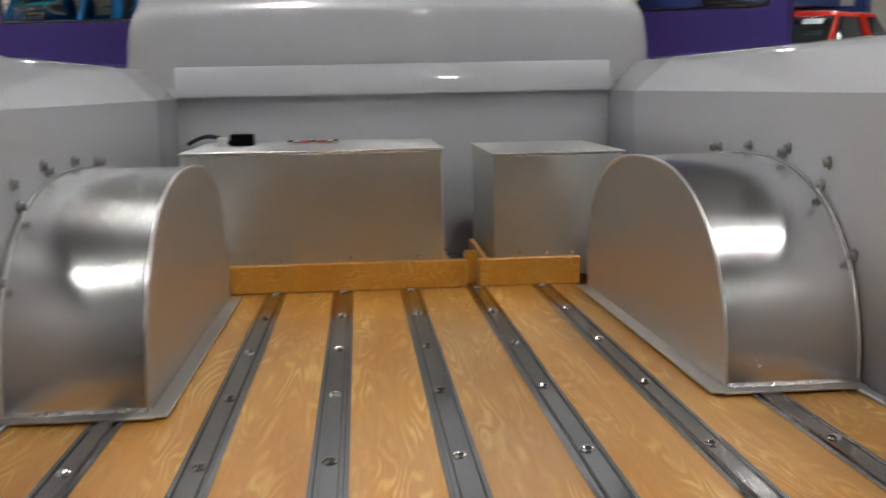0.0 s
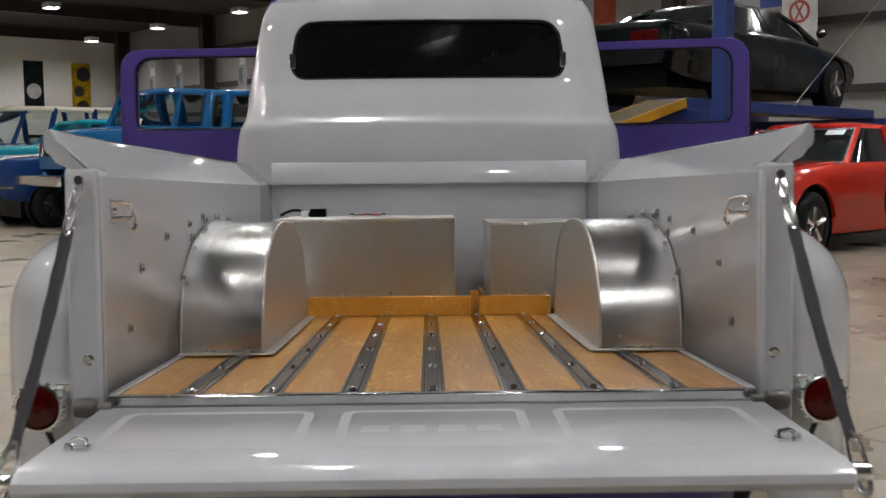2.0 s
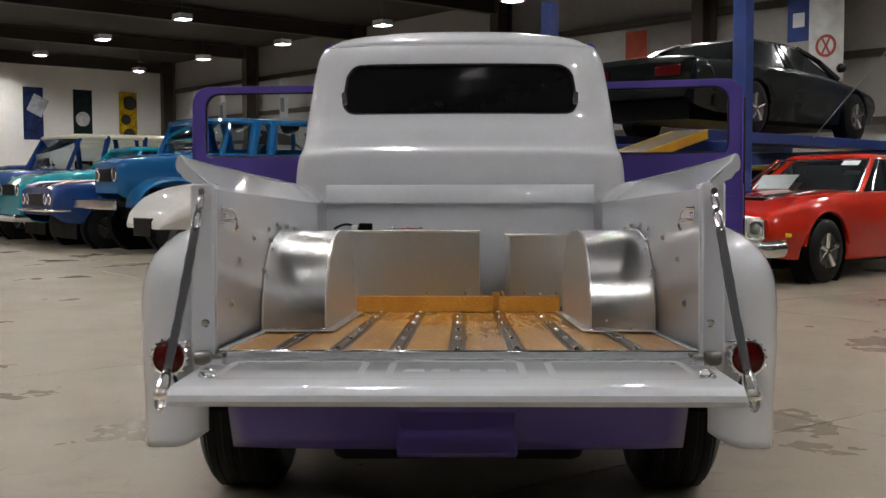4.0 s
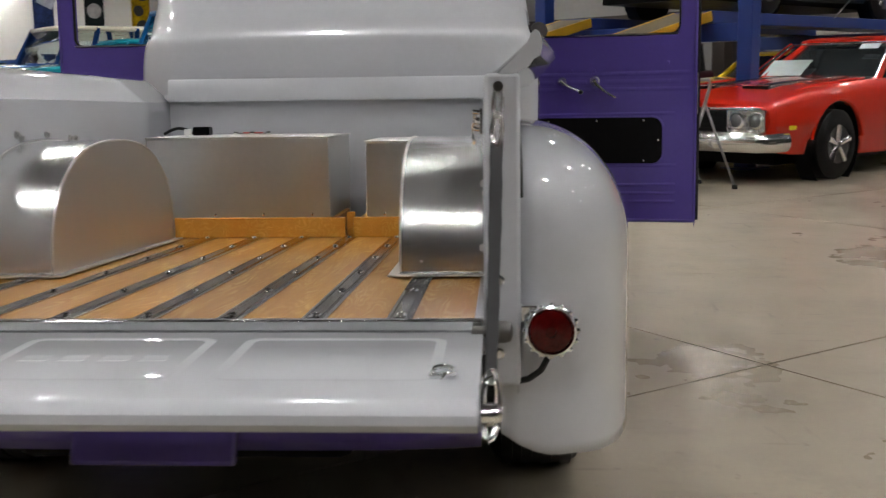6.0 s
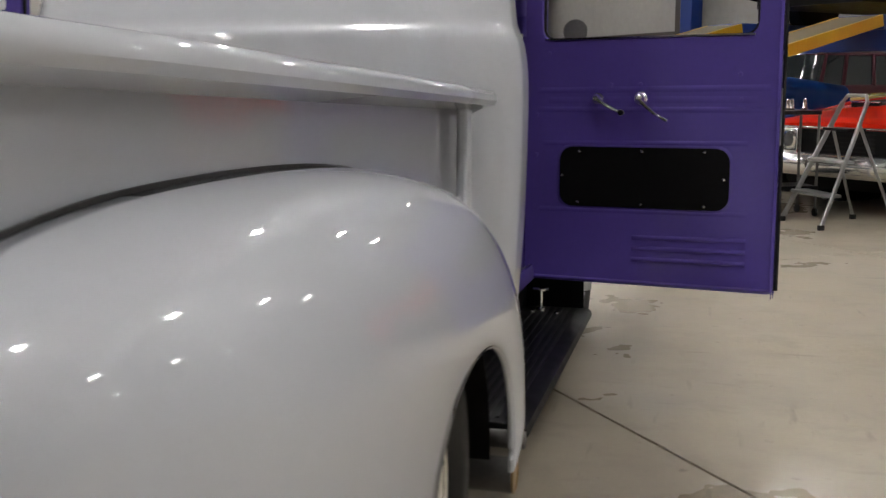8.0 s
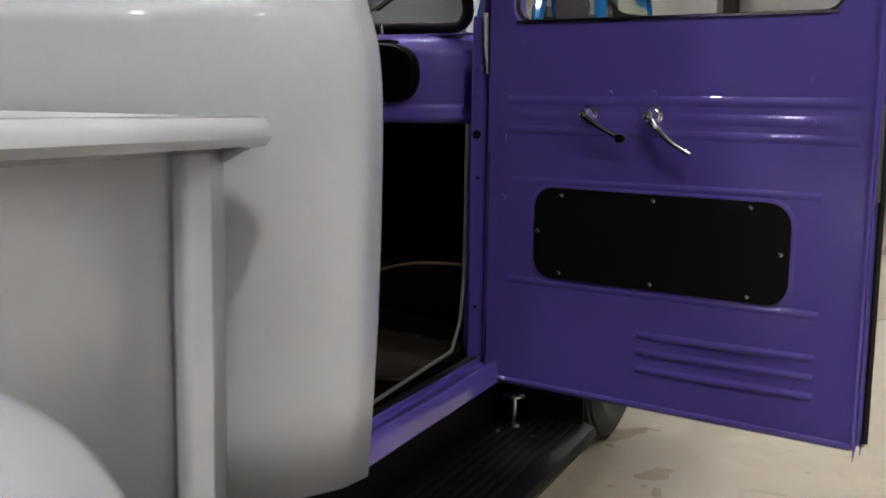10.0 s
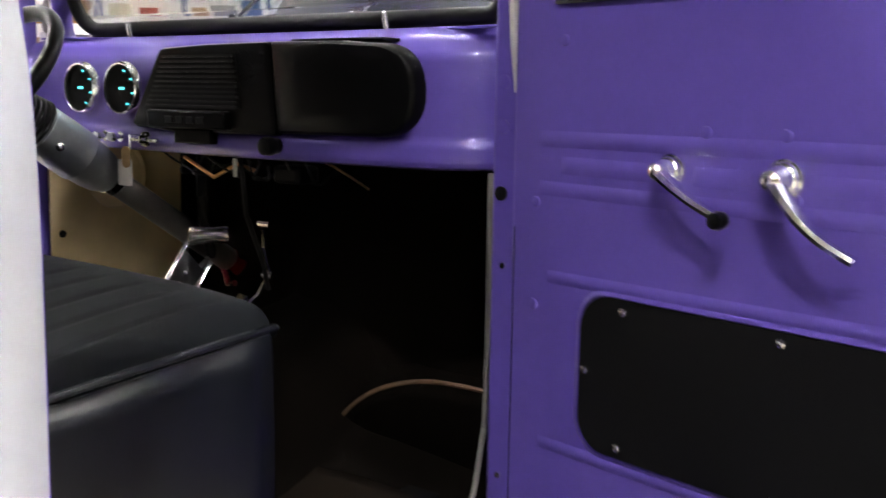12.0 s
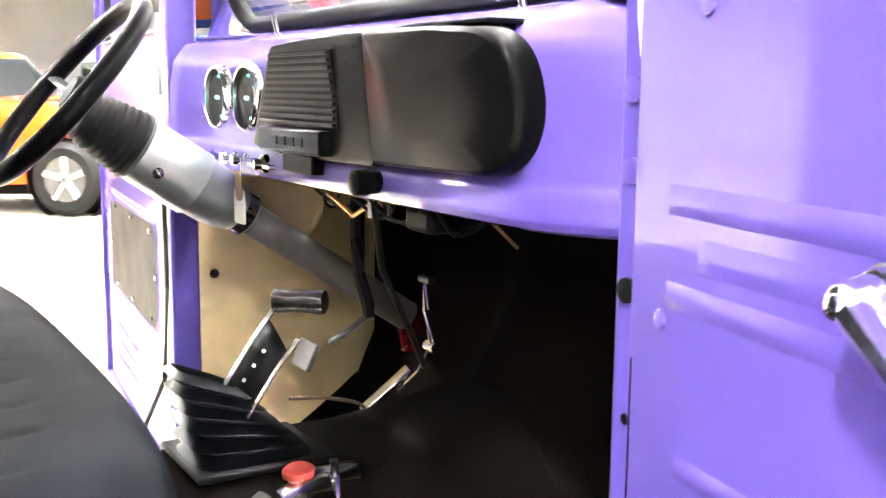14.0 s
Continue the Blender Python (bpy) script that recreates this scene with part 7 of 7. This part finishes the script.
far = ((-5.62, 13.93, 219, "off_road_truck", "lifted blue off-road truck with a chrome bumper", LIFTED, lifted_cab, SKY_BLUE, None, dict(L=4.4, W=1.80, wheelbase=2.6, front_hub=0.85, wheel_r=0.48, lamps=1, lamp_x=(0.36,), lamp_z=1.24, bumper=False, extra=truck_extra)),
       (-7.29, 15.3, 219, "blue_coupe", "blue coupe with a white hood stripe", PONY, None, BLUE, None, dict(L=4.6, W=1.92, wheelbase=2.75, front_hub=0.9, wheel_r=0.36, lamp_z=0.84, bumper_z=0.66, bumper_tall=0.5, extra=pony_extra)),
       (-8.45, 16.9, 219, "classic_coupe", "teal rounded classic coupe", ROUND_TALL, round_cab, TEAL, None, dict(L=4.9, W=1.84, wheelbase=2.9, front_hub=0.95, wheel_r=0.36, lamps=1, lamp_z=1.0)),
       (-10.0, 18.4, 219, "vintage_wagon", "blue vintage wagon with cream roof", WAGON, wagon_cab, BLUE, CREAM, dict(L=4.4, W=1.74, wheelbase=2.6, front_hub=0.85, wheel_r=0.40, lamps=1, lamp_z=1.05, bumper_z=0.6)),
       (-12.6, 21.0, 222, "classic_coupe", "blue rounded classic coupe", ROUND, coupe_cab, BLUE, None, dict(L=4.9, W=1.80, wheelbase=2.9, front_hub=0.95, lamps=1)),
       (-3.65, 9.33, 219, "white_car", "white rounded classic car with dark wheels below", SHARK, None, WHITE_CAR, None, dict(L=4.6, W=1.80, wheelbase=2.8, front_hub=1.05, lamps=0, arches=False, bumper=False)),
       (2.85, 12.97, 222, "yellow_car", "yellow sports car behind the lift", MUSCLE, dict(belt=0.80, roof=0.60, base=(2.0, 4.2), top=(2.5, 3.55), zb=0.97, zr=1.30, posts=(2.95,), pillars=(6, 13, 20, 27)), YELLOW, None, dict(L=5.1, W=1.92, wheelbase=2.8, front_hub=0.9)),
       (1.75, 20.0, 222, "maroon_truck", "dark maroon pickup behind the lift", TALL, dict(suv_cab, clear=False), MAROON, None, dict(L=4.1, W=1.75, wheelbase=2.4, front_hub=0.85, wheel_r=0.38, lamps=1)),
       (0.1, 10.0, 222, "blue_hot_rod", "short dark blue open car by the lift", [(y * 0.63, *r) for y, *r in PONY], None, BLUE, None, dict(L=2.9, W=1.84, wheelbase=1.75, front_hub=0.6, wheel_r=0.34, lamp_z=0.8, bumper=False)),
       (4.1, 5.9, 222, "black_car", "black classic car with chrome bumper", ROUND, coupe_cab, STRIPE, None, dict(L=4.9, W=1.80, wheelbase=2.9, front_hub=0.95, lamps=1)),
       (-8.1, 5.8, 48, "orange_car", "orange vintage hot rod on wide wheels", ROD, rod_cab, ORANGE, None, dict(L=4.3, W=1.80, wheelbase=2.6, front_hub=0.80, wheel_r=0.315, lamps=1)),
       (-12.2, 9.6, 48, "blue_pickup", "blue classic pickup by the wall", TALL, suv_cab, BLUE, None, dict(L=4.1, W=1.75, wheelbase=2.4, front_hub=0.85, wheel_r=0.38, lamps=1)))
for x, y, ang, nm, lab, bd, cb, pm, rm, kw in far:
    make_car(nm, lab, heading(x, y, ang), bd, cb, pm, rm, **kw)

# ---- step ladder by the red car ----
lad = empty("step_ladder", "small folding aluminium step ladder standing open", "ladder", pose(2.12, 8.03, 0, 0, 0, -67))
ALU_LADDER = mat("grey_ladder_aluminium", (0.30, 0.30, 0.30), 0.35, 0.9, var=0.15, scale=10)
for s in SIDES:
    part("rail", tube(B(), [(s * 0.30, 0.0, 0.02), (s * 0.20, 0.32, 0.76), (s * 0.17, 0.40, 0.95)], 0.014, 8, flat=1.4), ALU_LADDER, lad)
    part("rear_leg", tube(B(), [(s * 0.29, 0.61, 0.02), (s * 0.20, 0.335, 0.77)], 0.012, 8), ALU_LADDER, lad)
    for y, x in ((0.0, 0.30), (0.61, 0.29)):
        part("rubber_foot", box(B(), s * x - 0.018, s * x + 0.018, y - 0.022, y + 0.022, 0.0, 0.04), RUBBER, lad, "black rubber foot", bevel=0.004)
part("top_bow", tube(B(), [(-0.17, 0.40, 0.95), (-0.13, 0.415, 1.0), (0.13, 0.415, 1.0), (0.17, 0.40, 0.95)], 0.014, 8), ALU_LADDER, lad)
for z, y in ((0.25, 0.10), (0.50, 0.21), (0.74, 0.31)):
    w = 0.30 - 0.1 * z / 0.76 - 0.01
    part("step", box(B(), -w, w, y - 0.06, y + 0.08, z - 0.012, z + 0.012), BLACK_TRIM if z > 0.7 else ALU_LADDER, lad, bevel=0.004)

# red post of a lift and round and square signs on the far wall
post = part("lift_post", box(B(), -0.055, 0.055, -0.055, 0.055, 0, 3.2), mat("red_lift_paint", (0.50, 0.03, 0.02), 0.4, var=0.1, scale=4), bevel=0.01)
post.matrix_basis = pose(-3.7, 5.08, 0, 0, 0, HALL)
tagged(post, "tall red steel post of a car lift", "post")
SIGN_ORANGE, SIGN_BLUE = mat("orange_sign_paint", (0.60, 0.12, 0.02), 0.5), mat("blue_sign_paint", (0.03, 0.07, 0.32), 0.5)
sign = empty("round_sign", "round orange sign with a blue middle on the wall", "sign", HM @ pose(-14.66, V1 - 0.03, 3.0))
part("disc", lathe(B(), [(0.0, 0.0), (0.66, 0.0), (0.66, 0.02), (0.0, 0.02)], (0, 0.02, 0), (0, -1, 0), 32, cap=False), SIGN_ORANGE, sign)
part("middle", lathe(B(), [(0.0, 0.021), (0.34, 0.021), (0.34, 0.026), (0.0, 0.026)], (0, 0.02, 0), (0, -1, 0), 28, cap=False), SIGN_BLUE, sign)
sign = empty("wall_sign", "blue sign with a plain red mark on the wall", "sign", HM @ pose(-19.8, V1 - 0.03, 3.9))
part("board", box(B(), -0.7, 0.7, 0, 0.02, -0.8, 0.8), SIGN_BLUE, sign, bevel=0.004)
part("mark", box(B(), -0.4, 0.4, -0.006, -0.001, -0.45, 0.35), SIGN_ORANGE, sign, smooth=False)

# ---- posters and banners on the walls ----
POSTERS = ((5.76, (0.012, 0.022, 0.075), "poster_ship", (0.38, 0.40, 0.44)), (3.73, (0.006, 0.012, 0.013), "poster_wheel", (0.4, 0.4, 0.4)), (1.76, (0.42, 0.27, 0.008), "poster_car", (0.02, 0.02, 0.02)))
for dist, col, nm, c2 in POSTERS:
    m = HM @ pose(U1 - dist, V1 - 0.012, 3.97)
    po = empty("poster", "tall printed car poster on the white wall", "poster", m, "posters on the wall")
    part("sheet", box(B(), -0.40, 0.40, 0, 0.008, -1.05, 1.05), mat(nm + "_print", col, 0.6, var=0.7, scale=3.5, fine=14, spec=0.1), po, smooth=False)
    motif = B()
    if nm == "poster_wheel":
        lathe(motif, [(0.0, 0), (0.30, 0.0), (0.30, 0.004), (0.0, 0.004)], (0, -0.001, -0.15), (0, -1, 0), 28, cap=False)
    elif nm == "poster_car":
        for x, z, r in ((0.2, 0.6, 0.3), (-0.2, -0.1, 0.22), (0.1, -0.75, 0.28)):
            lathe(motif, [(0.0, 0), (r, 0.0), (r, 0.004), (0.0, 0.004)], (x * 0.5, -0.001, z), (0, -1, 0), 20, cap=False)
    else:
        box(motif, -0.3, 0.36, -0.005, -0.001, 0.0, 0.75, pose(0, 0, 0, 0, 25, 0))
    part("motif", motif, mat(nm + "_motif", c2, 0.5, var=0.4, scale=5), po, smooth=False)


def banner(x_v, z0, z1, w, col, label, marks=()):
    m = HM @ pose(U1 - 0.66, x_v, 0, 0, 0, -90)
    bo = empty("wall_banner", label, "banner", m, "banners on the wall")
    part("cloth", box(B(), -w / 2, w / 2, 0, 0.01, z0, z1), mat("banner_cloth", col, 0.7, var=0.25, scale=3, spec=0.15), bo, smooth=False)
    for x0, x1, a, b2, c in marks:
        part("mark", box(B(), x0, x1, -0.006, -0.001, a, b2), mat("banner_mark", c, 0.6), bo, smooth=False)


banner(9.6, 3.2, 5.4, 0.78, (0.55, 0.56, 0.57), "white banner with a plain red ring")
ring = lathe(B(), [(0.175, 0.0), (0.175, 0.006), (0.235, 0.006), (0.235, 0.0)], (0, 0, 0), (0, -1, 0), 32, cap=False)
for a in (-28, 28):
    box(ring, -0.022, 0.022, -0.006, 0.0, -0.17, 0.17, pose(0, 0, 0, 0, a, 0))
ring_ob = part("ring_mark", ring, mat("banner_ring", (0.34, 0.05, 0.04), 0.6), bpy.data.objects["wall_banner"])
ring_ob.matrix_basis = pose(0, -0.002, 3.95)
banner(10.25, 4.1, 5.4, 0.5, (0.03, 0.05, 0.17), "dark blue cloth banner with pale mark", ((-0.12, 0.15, 4.4, 4.7, (0.5, 0.5, 0.5)),))
banner(14.6, 3.6, 4.8, 0.66, (0.26, 0.05, 0.025), "rust red cloth banner with pale mark", ((-0.2, 0.1, 3.8, 3.95, (0.4, 0.35, 0.3)),))
for v in (37.0, 34.9, 30.5):
    banner(v, 3.5, 4.9, 0.55, (0.34, 0.37, 0.40), "tall grey printed banner between the columns", ((-0.2, 0.05, 3.7, 4.2, (0.12, 0.14, 0.17)), (-0.1, 0.22, 4.3, 4.6, (0.6, 0.6, 0.6))))

# ---- small black cart with parts, beside the step ladder ----
cart = empty("work_cart", "small black two-shelf work cart with chrome parts on top", "cart", pose(2.02, 8.72, 0, 0, 0, 22))
for z in (0.22, 0.84):
    part("shelf", box(B(), -0.24, 0.24, -0.17, 0.17, z, z + 0.035), BLACK_PANEL, cart, bevel=0.006)
for sx in SIDES:
    for sy in SIDES:
        part("leg", cyl(B(), (sx * 0.225, sy * 0.155, 0.07), (sx * 0.225, sy * 0.155, 0.84), 0.012, n=8), DARK_METAL, cart)
        part("caster", lathe(B(), [(0.020, -0.014), (0.035, -0.010), (0.035, 0.010), (0.020, 0.014)], (sx * 0.225, sy * 0.155, 0.036), (1, 0, 0), 14), RUBBER, cart)
rnd = random.Random(21)
for k in range(5):
    x, y = -0.17 + 0.085 * k, rnd.uniform(-0.09, 0.09)
    ob = part("machine_part", lathe(B(), [(0.024, 0), (0.028, 0.01), (0.018, 0.02), (0.018, 0.05 + 0.03 * rnd.random()), (0.010, 0.09)], (0, 0, 0), (0, 0, 1), 14), CHROME)
    ob.matrix_basis = pose(2.02, 8.72, 0, 0, 0, 22) @ pose(x, y, 0.8752)
    tagged(ob, "small chrome machine part lying on the cart", "machine part", "parts on the cart")

# ---- storage rack along the far wall ----
RACK = HM @ pose(-5.0, V1 - 1.0, 0)
rack = empty("storage_rack", "long dark steel storage rack against the far wall", "rack", RACK)
for k in range(8):
    for y in (-0.40, 0.40):
        part("upright", box(B(), -10.5 + 3.0 * k - 0.04, -10.5 + 3.0 * k + 0.04, y - 0.04, y + 0.04, 0, 3.8), LIFT_BLUE, rack, bevel=0.006)
for z in (0.25, 1.45, 2.65):
    part("rack_shelf", box(B(), -10.5, 10.5, -0.44, 0.44, z, z + 0.06), SILL_WOOD, rack, smooth=False)
BOXES = [mat("box_" + n, c, 0.7, var=0.15, scale=3) for n, c in (("cardboard", (0.36, 0.23, 0.12)), ("grey_plastic", (0.16, 0.16, 0.17)), ("red_plastic", (0.34, 0.05, 0.04)), ("pale_card", (0.52, 0.47, 0.38)), ("blue_plastic", (0.04, 0.09, 0.24)))]
KIND = ("brown cardboard", "grey plastic", "red plastic", "pale card", "blue plastic")
for z in (0.31, 1.51, 2.71):
    x = -10.2
    while x < 9.6:
        w, hgt, dep, i = rnd.uniform(0.4, 0.95), rnd.uniform(0.3, 0.85), rnd.uniform(0.25, 0.36), rnd.randrange(5)
        if abs((x + w / 2 + 10.5) % 3.0 - 1.5) < 1.42 - w / 2:
            crate = empty("storage_box", KIND[i] + " storage box standing on the rack", "box", RACK @ pose(x + w / 2, 0, z, 0, 0, rnd.uniform(-4, 4)), "boxes on the rack")
            part("carton", box(B(), -w / 2, w / 2, -dep, dep, 0, hgt), BOXES[i], crate, bevel=0.01)
            part("lid", box(B(), -w / 2 - 0.012, w / 2 + 0.012, -dep - 0.012, dep + 0.012, hgt + 0.0005, hgt + 0.03), BOXES[i], crate, bevel=0.006)
        x += w + rnd.uniform(0.05, 0.45)
